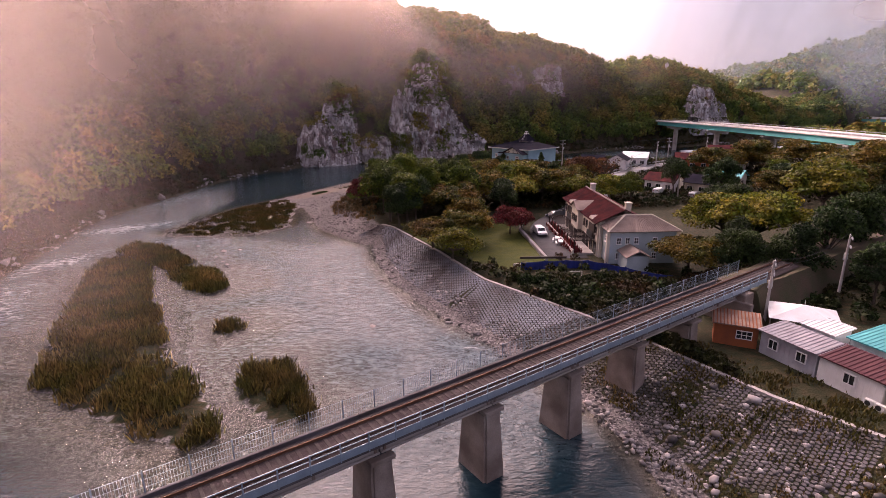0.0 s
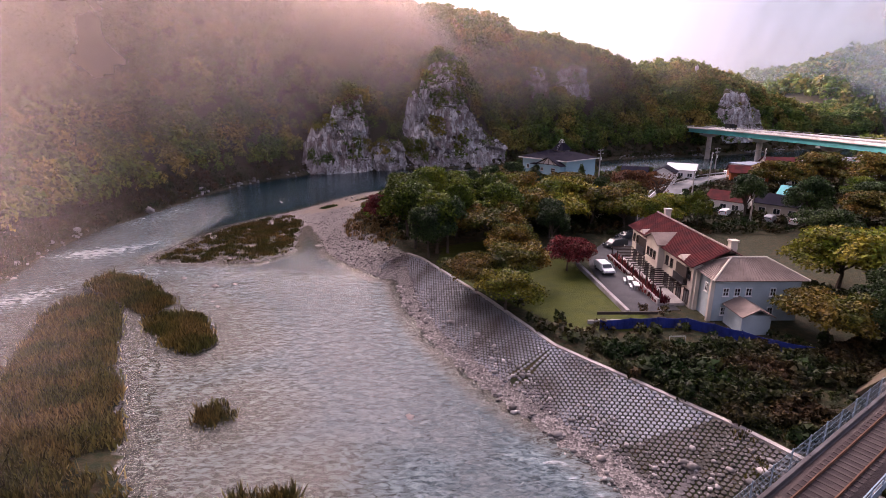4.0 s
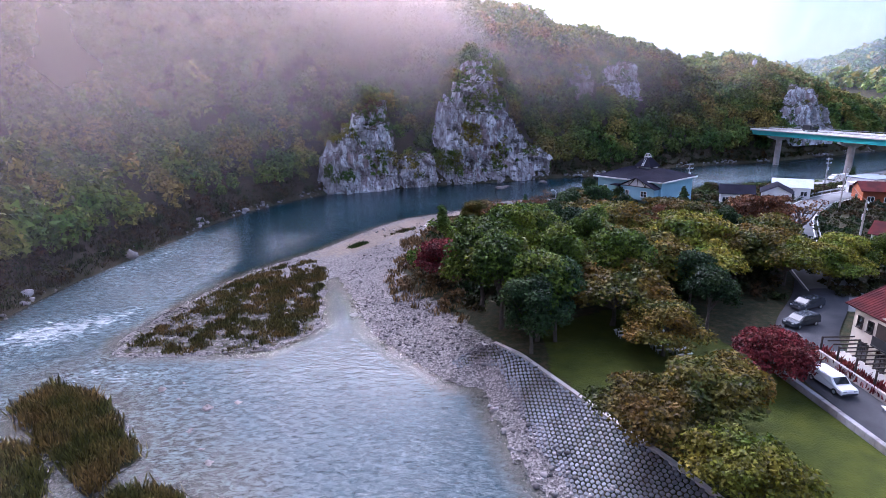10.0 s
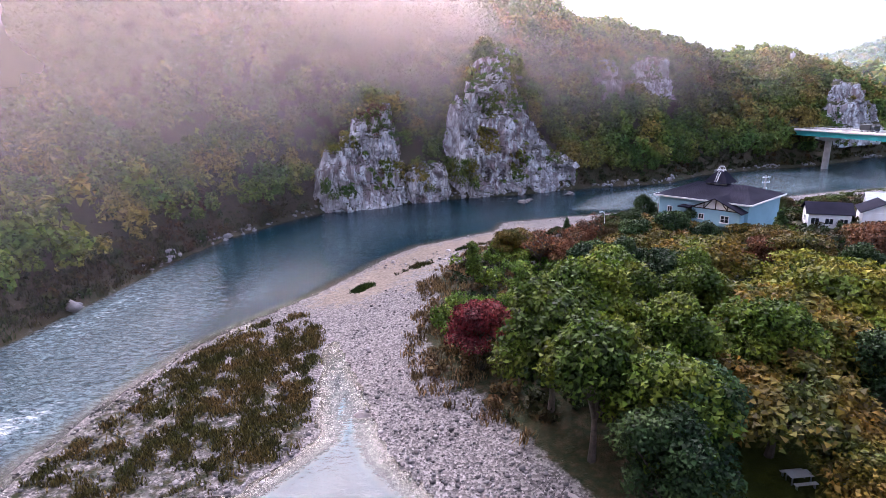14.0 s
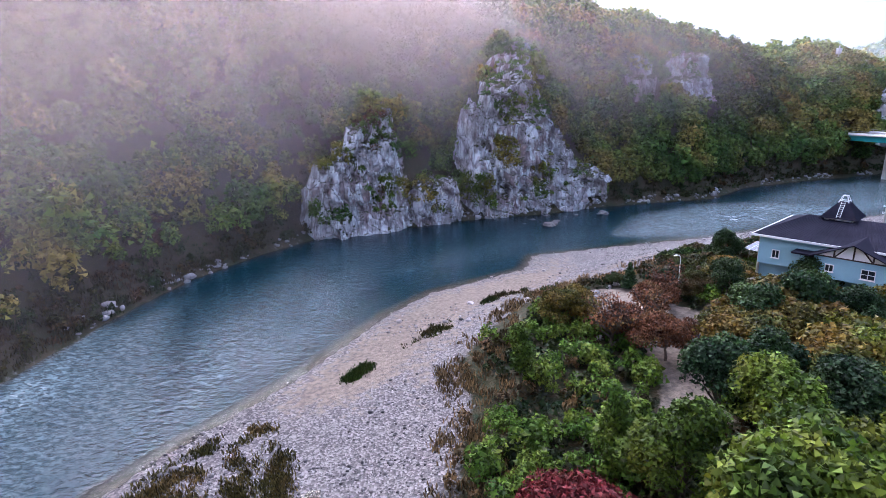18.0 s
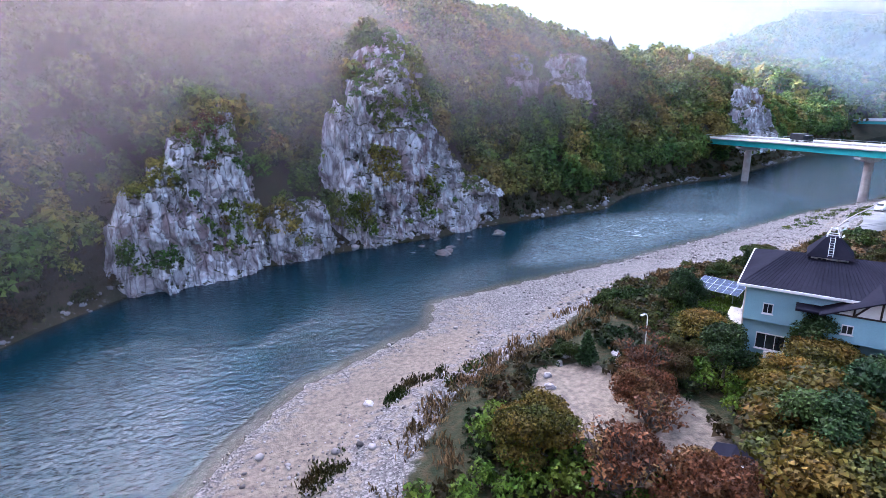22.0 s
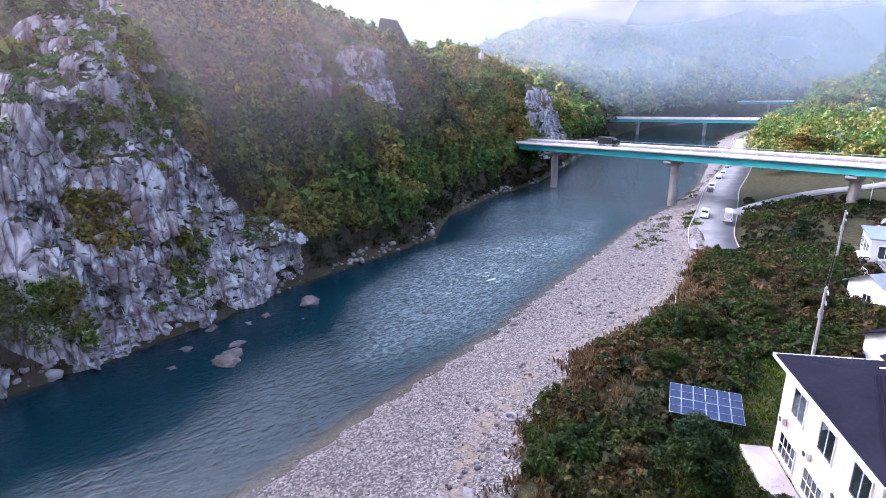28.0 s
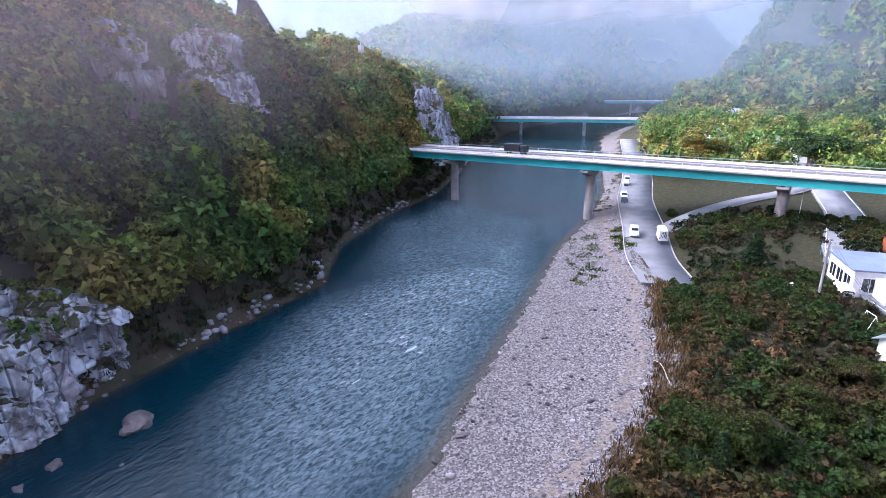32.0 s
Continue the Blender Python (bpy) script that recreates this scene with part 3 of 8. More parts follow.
bank = np.array(LEFT_BANK[3:-4], dtype=float)
arc = np.concatenate([[0], np.cumsum(np.hypot(*np.diff(bank, axis=0).T))])
walk_s = np.linspace(0, arc[-1], 90)
line = np.column_stack([np.interp(walk_s, arc, bank[:, k]) for k in (0, 1)])
along_s = walk_s / arc[-1]
# stacked see-through sheets stand in for the haze over the slope
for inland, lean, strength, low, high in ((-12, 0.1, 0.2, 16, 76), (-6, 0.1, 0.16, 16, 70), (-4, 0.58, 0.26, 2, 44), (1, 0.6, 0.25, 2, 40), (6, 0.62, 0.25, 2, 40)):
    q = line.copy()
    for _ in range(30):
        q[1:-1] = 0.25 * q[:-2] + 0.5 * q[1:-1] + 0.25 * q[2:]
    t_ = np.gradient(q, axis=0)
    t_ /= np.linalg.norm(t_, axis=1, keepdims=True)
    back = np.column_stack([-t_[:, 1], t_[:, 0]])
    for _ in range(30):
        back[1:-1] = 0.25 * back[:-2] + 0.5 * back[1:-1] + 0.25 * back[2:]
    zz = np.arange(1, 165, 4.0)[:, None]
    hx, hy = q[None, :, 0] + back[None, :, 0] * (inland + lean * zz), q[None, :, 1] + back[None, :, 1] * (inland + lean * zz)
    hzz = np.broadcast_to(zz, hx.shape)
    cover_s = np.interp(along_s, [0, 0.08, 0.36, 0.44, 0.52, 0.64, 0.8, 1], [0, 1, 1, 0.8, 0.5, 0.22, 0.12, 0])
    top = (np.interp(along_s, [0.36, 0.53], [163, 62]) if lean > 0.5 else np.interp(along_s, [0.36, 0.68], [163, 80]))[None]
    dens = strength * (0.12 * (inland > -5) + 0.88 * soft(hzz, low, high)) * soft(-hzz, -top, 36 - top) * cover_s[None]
    mist("mist_bank", hx, hy, hzz, dens, "pale tinted sheet standing in for morning mist over the wooded slope")
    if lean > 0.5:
        # extra sheets whose pale tone imitates a band of sunlight above the ridge
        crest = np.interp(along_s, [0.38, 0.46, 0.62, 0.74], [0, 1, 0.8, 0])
        mist("mist_bank", hx, hy, hzz + 0.5, 0.26 * soft(hzz, 16, 40) * soft(-hzz, -top, 22 - top) * crest[None], "thin pale sheet imitating the sunlit band of haze along the ridge")
# added sheets beside the path imitate the veiling glare of the sun
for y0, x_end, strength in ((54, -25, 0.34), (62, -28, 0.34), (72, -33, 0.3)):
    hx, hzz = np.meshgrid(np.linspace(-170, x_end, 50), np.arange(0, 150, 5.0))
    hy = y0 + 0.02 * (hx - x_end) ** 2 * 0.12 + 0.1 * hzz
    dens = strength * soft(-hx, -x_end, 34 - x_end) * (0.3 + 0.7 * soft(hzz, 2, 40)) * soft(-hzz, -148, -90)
    mist("mist_bank", hx, hy, hzz, dens, "added pale sheet imitating sun glare over the wooded bank")
# tinted sheets across the upper valley imitate haze growing with distance
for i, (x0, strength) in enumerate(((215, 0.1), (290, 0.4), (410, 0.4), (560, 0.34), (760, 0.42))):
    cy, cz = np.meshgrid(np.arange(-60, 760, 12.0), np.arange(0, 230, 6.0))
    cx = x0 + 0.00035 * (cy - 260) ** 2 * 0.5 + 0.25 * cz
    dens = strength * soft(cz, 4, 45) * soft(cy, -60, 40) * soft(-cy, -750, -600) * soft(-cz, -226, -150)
    mist("mist_bank", cx, cy, cz, dens, "blue-grey tinted sheet standing in for haze across the upper valley", M_HAZE)
for i, (az, el, dist, w, h, strength) in enumerate(((64, 7.6, 520, 120, 20, 1.1), (73, 6.6, 530, 80, 14, 0.8), (57, 8.5, 540, 60, 14, 0.6))):
    u, v = np.meshgrid(np.linspace(-1, 1, 40), np.linspace(-1, 1, 24))
    ca, sa = math.cos(radians(az)), math.sin(radians(az))
    r_ = np.sqrt(u * u + v * v)
    dens = strength * soft(-r_, -1.0, -0.15) * (0.75 + 0.5 * bumps(u * 40 + i * 50, v * 18, 12, 3))
    mist("low_cloud", -5 + sa * dist + ca * u * w * 1.6, 190 + ca * dist - sa * u * w * 1.6, 35 + dist * math.tan(radians(el)) + v * h * 1.6 + 4 * np.sin(u * 5), np.clip(dens, 0, 1), "white low cloud drifting across the far hillside")

# ---- river ----
WX = np.concatenate([[-200, -160, -120], np.arange(-95, 180, 1.5), np.geomspace(182, 900, 24)])
WY = np.concatenate([-np.geomspace(600, 6, 14), np.arange(0, 330, 1.5), np.geomspace(332, 900, 18)])
ux, uy = np.meshgrid(WX, WY)
uz, udl, udw, udt = land(ux, uy)
wx, wy = len(WX), len(WY)
wi = np.arange(wx * wy).reshape(wy, wx)
keep = np.minimum.reduce([uz[:-1, :-1], uz[:-1, 1:], uz[1:, 1:], uz[1:, :-1]]) < 0.25
wf = np.stack([wi[:-1, :-1][keep], wi[:-1, 1:][keep], wi[1:, 1:][keep], wi[1:, :-1][keep]], 1)
RAPIDS = [([(-60, 50), (-14, 36), (14, 40), (0, 75), (-14, 105), (-40, 112), (-60, 100)], 0.2), ([(-84, 120), (-80, 128), (-66, 135), (-64, 128), (-72, 118)], 0.98), ([(-82, 95), (-74, 104), (-66, 108), (-66, 96), (-74, 88)], 0.95), ([(-62, 116), (-50, 113), (-50, 108), (-64, 108)], 0.9),
          ([(-70, 60), (-55, 68), (-66, 90), (-74, 86)], 0.75), ([(-88, 148), (-74, 140), (-72, 170), (-80, 184)], 0.6), ([(4, 62), (10, 57), (8, 52), (1, 60)], 0.95), ([(-14, 62), (-4, 60), (-6, 50), (-14, 52)], 0.55),
          ([(-84, 100), (-88, 150), (-74, 196), (-62, 160), (-64, 118), (-66, 60), (-74, 60)], 0.3), ([(-58, 114), (-46, 112), (-40, 96), (-36, 84), (-44, 92), (-54, 106)], 0.45),
          # mid-channel patches: some foam, their paleness also imitates ripple glints
          ([(18, 232), (30, 250), (50, 262), (76, 262), (92, 252), (84, 243), (54, 236), (36, 229)], 0.52), ([(24, 234), (36, 248), (58, 256), (70, 250), (50, 238)], 0.58), ([(60, 256), (100, 290), (128, 292), (124, 262), (98, 250)], 0.3), ([(-40, 205), (-24, 228), (12, 240), (22, 232), (-8, 216)], 0.08), ([(-70, 196), (-50, 232), (-34, 222), (-46, 180), (-56, 162)], 0.1), ([(70, 246), (96, 258), (106, 256), (84, 244)], 0.52)]
foam = np.zeros_like(ux)
for poly, most in RAPIDS:
    d = distance_to(ux, uy, poly, True)[0]
    w = soft(np.where(within(ux, uy, poly), d, -d), -7, 7)
    foam = np.maximum(foam, w * most * (1 + 0.28 * bumps(ux, uy, 11, 3)))
water_att = np.stack([np.clip(-uz.ravel() / 1.6, 0, 1), foam.ravel(), np.zeros(wx * wy), np.ones(wx * wy)], 1)


def water_material():
    m = bpy.data.materials.new("river_water")
    m.use_nodes = True
    n, l = m.node_tree.nodes, m.node_tree.links
    p = n["Principled BSDF"]
    p.inputs["Roughness"].default_value = 0.12
    p.inputs["IOR"].default_value = 1.33
    p.inputs["Specular IOR Level"].default_value = 0.42
    geo = n.new("ShaderNodeNewGeometry")
    att = n.new("ShaderNodeAttribute")
    att.attribute_name = "river"
    sep = n.new("ShaderNodeSeparateColor")
    l.new(att.outputs["Color"], sep.inputs[0])

    def tex(scale, stretch, detail=4, distort=0.4):
        mp = n.new("ShaderNodeMapping")
        mp.inputs["Scale"].default_value = stretch
        mp.inputs["Rotation"].default_value = (0, 0, radians(35))
        l.new(geo.outputs["Position"], mp.inputs["Vector"])
        t = n.new("ShaderNodeTexNoise")
        t.inputs["Scale"].default_value, t.inputs["Detail"].default_value, t.inputs["Distortion"].default_value = scale, detail, distort
        l.new(mp.outputs[0], t.inputs["Vector"])
        return t

    deep = n.new("ShaderNodeValToRGB")
    deep.color_ramp.elements[0].color = rgba((0.075, 0.062, 0.04))
    deep.color_ramp.elements[1].color = rgba((0.003, 0.02, 0.03))
    deep.color_ramp.elements[0].position, deep.color_ramp.elements[1].position = 0.1, 0.8
    l.new(sep.outputs[0], deep.inputs[0])
    def plus(x_, y_, k):
        q = n.new("ShaderNodeMath")
        q.operation = "MULTIPLY_ADD"
        l.new(y_, q.inputs[0])
        q.inputs[1].default_value = k
        l.new(x_, q.inputs[2])
        return q.outputs[0]

    # long swells, ripples and fine chop; the water is rougher over the riffles
    swell = plus(tex(0.34, (1, 2.1, 1), 4, 1.2).outputs["Fac"], tex(1.05, (1, 2.2, 1), 5, 0.8).outputs["Fac"], 0.65)
    swell = plus(swell, tex(0.09, (1, 1.4, 1), 2).outputs["Fac"], 0.8)
    swell = plus(swell, tex(2.6, (1, 2.0, 1), 3, 0.6).outputs["Fac"], 0.28)
    chop = n.new("ShaderNodeMapRange")
    chop.inputs["To Min"].default_value, chop.inputs["To Max"].default_value = 0.12, 0.9
    l.new(sep.outputs[1], chop.inputs["Value"])
    b = n.new("ShaderNodeBump")
    b.inputs["Distance"].default_value = 1.2
    l.new(chop.outputs[0], b.inputs["Strength"])
    l.new(swell, b.inputs["Height"])
    l.new(b.outputs[0], p.inputs["Normal"])
    crest = n.new("ShaderNodeMath")
    crest.operation = "MULTIPLY_ADD"
    l.new(tex(0.55, (1, 2.4, 1), 12, 0.9).outputs["Fac"], crest.inputs[0])
    crest.inputs[1].default_value = 1.6
    l.new(sep.outputs[1], crest.inputs[2])
    white = n.new("ShaderNodeMapRange")
    white.inputs["From Min"].default_value, white.inputs["From Max"].default_value = 1.5, 2.1
    white.inputs["To Max"].default_value = 0.85
    l.new(crest.outputs[0], white.inputs["Value"])
    mix = n.new("ShaderNodeMixRGB")
    mix.inputs[2].default_value = rgba((0.72, 0.76, 0.78))
    l.new(white.outputs[0], mix.inputs[0])
    # pale colour for air bubbles in riffles, and painted ripple glints in mid-channel
    bubble_glints = n.new("ShaderNodeMapRange")
    bubble_glints.inputs["From Min"].default_value, bubble_glints.inputs["From Max"].default_value = 0.38, 0.64
    bubble_glints.inputs["To Min"].default_value, bubble_glints.inputs["To Max"].default_value = 0.15, 1.0
    l.new(tex(1.0, (1, 2.2, 1), 9, 1.0).outputs["Fac"], bubble_glints.inputs["Value"])
    paling = n.new("ShaderNodeMath")
    paling.operation = "MULTIPLY"
    paling.use_clamp = True
    l.new(bubble_glints.outputs[0], paling.inputs[0])
    l.new(sep.outputs[1], paling.inputs[1])
    pale = n.new("ShaderNodeMixRGB")
    pale.inputs[2].default_value = rgba((0.3, 0.39, 0.42))
    l.new(paling.outputs[0], pale.inputs[0])
    l.new(deep.outputs[0], pale.inputs[1])
    l.new(pale.outputs[0], mix.inputs[1])
    l.new(mix.outputs[0], p.inputs["Base Color"])
    rough = n.new("ShaderNodeMapRange")
    rough.inputs["To Min"].default_value, rough.inputs["To Max"].default_value = 0.1, 0.8
    l.new(white.outputs[0], rough.inputs["Value"])
    l.new(rough.outputs[0], p.inputs["Roughness"])
    clear = n.new("ShaderNodeMapRange")
    clear.inputs["From Max"].default_value, clear.inputs["To Min"].default_value, clear.inputs["To Max"].default_value = 0.75, 0.72, 1.0
    l.new(sep.outputs[0], clear.inputs["Value"])
    cover_ = n.new("ShaderNodeMath")
    cover_.operation = "MAXIMUM"
    l.new(clear.outputs[0], cover_.inputs[0])
    l.new(white.outputs[0], cover_.inputs[1])
    l.new(cover_.outputs[0], p.inputs["Alpha"])
    return m


river_me = mesh_of("water", np.stack([ux.ravel(), uy.ravel(), np.zeros(wx * wy)], 1), wf, [water_material()], smooth=True)
col = river_me.color_attributes.new("river", "FLOAT_COLOR", "POINT")
col.data.foreach_set("color", water_att.astype(np.float32).ravel())
river = tagged(new("water", river_me), "rippled blue-green river water with white riffles", "water", kind="structure")

# ---- plants ----
def leaf_cards(c, nrm, size, rng, aspect=0.95):
    """Small leaf sprays: one bent card at each centre, facing roughly along nrm."""
    k = len(c)
    nrm = nrm + rng.normal(0, 0.95, (k, 3))
    nrm /= np.linalg.norm(nrm, axis=1, keepdims=True) + 1e-9
    ref = rng.normal(0, 1, (k, 3))
    u = np.cross(nrm, ref)
    u /= np.linalg.norm(u, axis=1, keepdims=True) + 1e-9
    v = np.cross(nrm, u)
    s = np.asarray(size).reshape(-1, 1) * rng.uniform(0.6, 1.35, (k, 1))
    a, b = u * s * 0.62, v * s * 0.5 * aspect
    vs = np.stack([c + a, c - a * 0.7 + b, c - a * 0.7 - b], 1).reshape(-1, 3)
    return vs, np.arange(3 * k).reshape(-1, 3)


def lobed(lobes, n, leaf, rng, low=-0.45):
    """Leaf sprays over the upper skin of a set of lobes, with a few inside."""
    lobes = np.array(lobes, dtype=float)
    area = lobes[:, 3] * lobes[:, 4] + lobes[:, 4] * lobes[:, 5]
    pick = rng.choice(len(lobes), n, p=area / area.sum())
    d = rng.normal(0, 1, (n, 3))
    d /= np.linalg.norm(d, axis=1, keepdims=True)
    d[:, 2] = np.where(d[:, 2] < low, -d[:, 2], d[:, 2])
    r = 1.3 - 0.72 * rng.rand(n, 1) ** 1.1
    c = lobes[pick, :3] + d * r * lobes[pick, 3:6]
    return leaf_cards(c, d + np.array([0, 0, 0.5]), np.full(n, leaf), rng)


def lobes_of(kind, rng):
    out = []
    if kind == "broad":
        for i in range(30):
            a, h = rng.uniform(0, 6.28), rng.uniform(0, 1)
            r = 3.6 * math.sqrt(rng.rand()) * (1.05 - 0.75 * h * h)
            s = rng.uniform(0.7, 1.45)
            out.append((r * math.cos(a), r * math.sin(a), 3.6 + 5.2 * h, s, s, s * 0.9))
    elif kind == "spreading":
        for i in range(32):
            a, h = rng.uniform(0, 6.28), rng.uniform(0, 1)
            r = (4.7 - 2.4 * h) * math.sqrt(rng.uniform(0.08, 1))
            s = rng.uniform(0.7, 1.45)
            out.append((r * math.cos(a), r * math.sin(a), 3.0 + 2.9 * h, s * 1.15, s * 1.15, s * 0.55))
    elif kind == "slender":
        for i in range(9):
            a, h = rng.uniform(0, 6.28), i / 8
            r = 0.8 * rng.rand()
            s = rng.uniform(0.8, 1.25) * (1.1 - 0.35 * h)
            out.append((r * math.cos(a), r * math.sin(a), 3.4 + 4.6 * h, s, s, s))
    elif kind == "conifer":
        for i in range(26):
            h = i / 25
            a = i * 2.4
            r = 2.1 * (1 - h) ** 0.9
            out.append((r * 0.6 * math.cos(a), r * 0.6 * math.sin(a), 1.2 + 7.6 * h, 0.35 + r * 0.5, 0.35 + r * 0.5, 0.45))
    else:
        for i in range(12):
            a = rng.uniform(0, 6.28)
            r = 2.4 * math.sqrt(rng.rand())
            out.append((r * math.cos(a), r * math.sin(a), 2.6 + 2.6 * rng.rand(), 0.9, 0.9, 0.6))
    return out


def limbs_mesh(kind, lobes, rng):
    bm = bmesh.new()
    top = {"broad": 6.5, "spreading": 4.0, "slender": 7.5, "conifer": 8.8, "bare": 3.4}[kind]
    fork = {"broad": 2.6, "spreading": 1.7, "slender": 3.0, "conifer": 3.0, "bare": 1.3}[kind]
    base = 0.3 if kind != "slender" else 0.14
    p0, r0 = Vector((0, 0, -0.5)), base
    for i in range(4):
        h = -0.5 + (top + 0.5) * (i + 1) / 4
        p1 = Vector((rng.uniform(-0.18, 0.18), rng.uniform(-0.18, 0.18), h))
        tube(bm, p0, p1, r0, r0 * 0.72, 7, caps=False)
        p0, r0 = p1, r0 * 0.72
    if kind != "conifer":
        for lb in lobes[:: 1 if kind == "bare" else 3]:
            a = Vector((0, 0, fork + rng.uniform(0, 0.35) * (top - fork)))
            tip = Vector(lb[:3])
            mid = a.lerp(tip, 0.5) + Vector((rng.uniform(-0.3, 0.3), rng.uniform(-0.3, 0.3), rng.uniform(-0.3, 0.1)))
            tube(bm, a, mid, base * 0.45, base * 0.28, 6, caps=False)
            tube(bm, mid, tip, base * 0.28, 0.03, 5, caps=False)
            if kind == "bare":
                for k in range(6):
                    e = tip + Vector((rng.uniform(-0.9, 0.9), rng.uniform(-0.9, 0.9), rng.uniform(0.1, 1.1)))
                    tube(bm, mid.lerp(tip, rng.uniform(0.2, 1)), e, 0.035, 0.012, 4, caps=False)
    me = bpy.data.meshes.new("trunk")
    bm.to_mesh(me)
    bm.free()
    me.materials.append(M_BARK)
    return me


TREE_KINDS = {}
for kind, n_leaf, leaf in (("broad", 11000, 0.3), ("spreading", 10000, 0.3), ("slender", 3000, 0.3), ("conifer", 4200, 0.42), ("bare", 420, 0.28)):
    for variant in range(3 if kind in ("broad", "spreading") else 2):
        rng = np.random.RandomState(11 * variant + 3 * len(kind) + ord(kind[0]))
        lobes = lobes_of(kind, rng)
        vs, fs = lobed(lobes, n_leaf, leaf, rng)
        TREE_KINDS[kind, variant] = (limbs_mesh(kind, lobes, rng), mesh_of("crown", vs, fs, [M_LEAF_GREEN]), max(v[2] + v[5] for v in lobes))

tree_count = [0]


def plant(kind, x, y, height, leaves, label, wide=1.0, group=""):
    """A tree of one of the kinds, with its trunk and its crown."""
    tree_count[0] += 1
    i = tree_count[0]
    height *= 0.72 if y > 165 and -5 < x < 35 and kind != "bare" and y < 192 else 1.0
    trunk, crown, tall = TREE_KINDS[kind, i % (3 if kind in ("broad", "spreading") else 2)]
    s = height / tall
    t = thing("tree", pose(x, y, ground_z(x, y) - 0.05, 0, 0, (i * 137) % 360) @ Matrix.Diagonal((s * wide, s * wide, s, 1)), label, "tree", group)
    shared("trunk", trunk, t)
    c = shared("crown", crown, t)
    c.material_slots[0].link = "OBJECT"
    c.material_slots[0].material = leaves
    return t


GREEN_L = "broad green-leaved tree with a dense uneven crown"
for x, y, h in ((-7, 129, 13), (-12, 124, 13), (-2, 122, 12), (-10, 117, 12.5), (-6, 113, 11.5), (4, 131, 11), (-1, 142, 10), (6, 122, 11), (-9, 138, 9.5), (-3, 134, 11), (5, 133, 10), (8, 139, 10)):
    plant("broad", x, y, h, M_LEAF_GREEN, GREEN_L, 1.0, "grove by the river")
for x, y, h in ((14, 161, 9.2), (8, 159.5, 8.5), (20, 160, 7.6), (-4, 112, 10.5), (-7.5, 108.5, 9), (21, 190, 9), (13, 174, 9), (24, 173, 10), (3, 149, 9), (-2, 147, 9), (6, 143, 9), (33, 146, 8), (15, 114, 8), (16, 121, 8), (69, 125, 11), (61, 133, 10), (43, 71, 8), (50, 69, 9), (58, 74, 10), (66, 80, 11), (47, 78, 8), (56, 62, 8), (25, 180, 7), (62, 64, 9), (72, 70, 10)):
    plant("broad", x, y, h, M_LEAF_DARK, "dark green broad-leaved tree with a rounded crown", 1.0, "dark trees")
for x, y, h in ((5.5, 94, 6.5), (-0.5, 91.5, 5.6), (29, 159, 6.6), (30, 154, 7.4), (4, 116, 8), (7.0, 107.5, 6), (27, 130, 8.5), (15, 168.5, 6.6), (17, 181, 6), (13, 149, 8.5), (28, 162, 6), (22, 171, 7), (36, 138, 8), (12, 128, 9), (6, 157, 7), (12, 160, 8), (86, 160, 9), (100, 168, 10), (110, 156, 11), (105, 128, 12), (118, 140, 12), (92, 118, 11), (38, 75, 6)):
    plant("spreading", x, y, h, M_LEAF_OLIVE, "spreading tree with olive and ochre autumn leaves", 1.15, "autumn trees")
for x, y, h in ((20, 132, 10), (14, 151, 8), (33, 128, 7), (44, 131, 6.5), (3, 84.5, 5.5), (18, 125, 8), (39, 127, 6.5), (55, 87, 10), (24, 141, 8), (52, 92, 9), (83, 110, 12)):
    plant("spreading", x, y, h, M_LEAF_YELLOW, "spreading tree with yellow-green leaves", 1.1, "yellowing trees")
for x, y, h in ((15, 101, 5.5), (-17.5, 134.5, 7), (17.5, 103.5, 4.5)):
    plant("spreading", x, y, h, M_LEAF_RED, "dark red maple with a low spreading crown", 0.9, "red maples")
for x, y, h in ((3, 173, 6), (2, 172, 5), (-1, 160, 5.5), (44, 155, 8), (26, 156, 6), (6, 178, 5), (48, 158, 7), (-4, 165, 4.5)):
    plant("spreading", x, y, h, M_LEAF_RUST, "small tree with rust-brown autumn leaves", 0.9, "rusty trees")
for x, y, h in ((-6, 163, 6.5), (0, 168, 5.5), (6, 177, 5.5), (-5, 163.5, 6), (49, 150, 8)):
    plant("bare", x, y, h, M_LEAF_RUST, "nearly bare tree with thin grey branches", 1.0, "bare trees")
for x, y, h, k in ((-17.4, 156.3, 8, M_LEAF_FRESH), (-12, 143, 8, M_LEAF_FRESH)):
    plant("slender", x, y, h, k, "young slender green tree with a thin trunk", 1.0, "young trees")
for x, y, h in ((3, 183, 6), (19, 137, 9), (103, 209, 6), (44, 203, 4)):
    plant("conifer", x, y, h, M_LEAF_DARK, "dark green conifer with drooping tiers of branches", 1.1, "conifers")
for x, y, h in ((-10, 170, 5.5), (-8, 171, 5), (20, 184, 4.5), (17, 185, 4), (2, 185, 3), (47, 203, 4.5), (36, 200, 3), (56, 198, 3.5), (64, 195, 3), (9, 176, 4), (11, 180, 4.5), (14, 178, 4), (21, 189, 4)):
    plant("spreading", x, y, h, M_LEAF_TERRACE if y > 175 else M_LEAF_OLIVE, "low bushy green tree on the terrace", 0.9, "low trees")
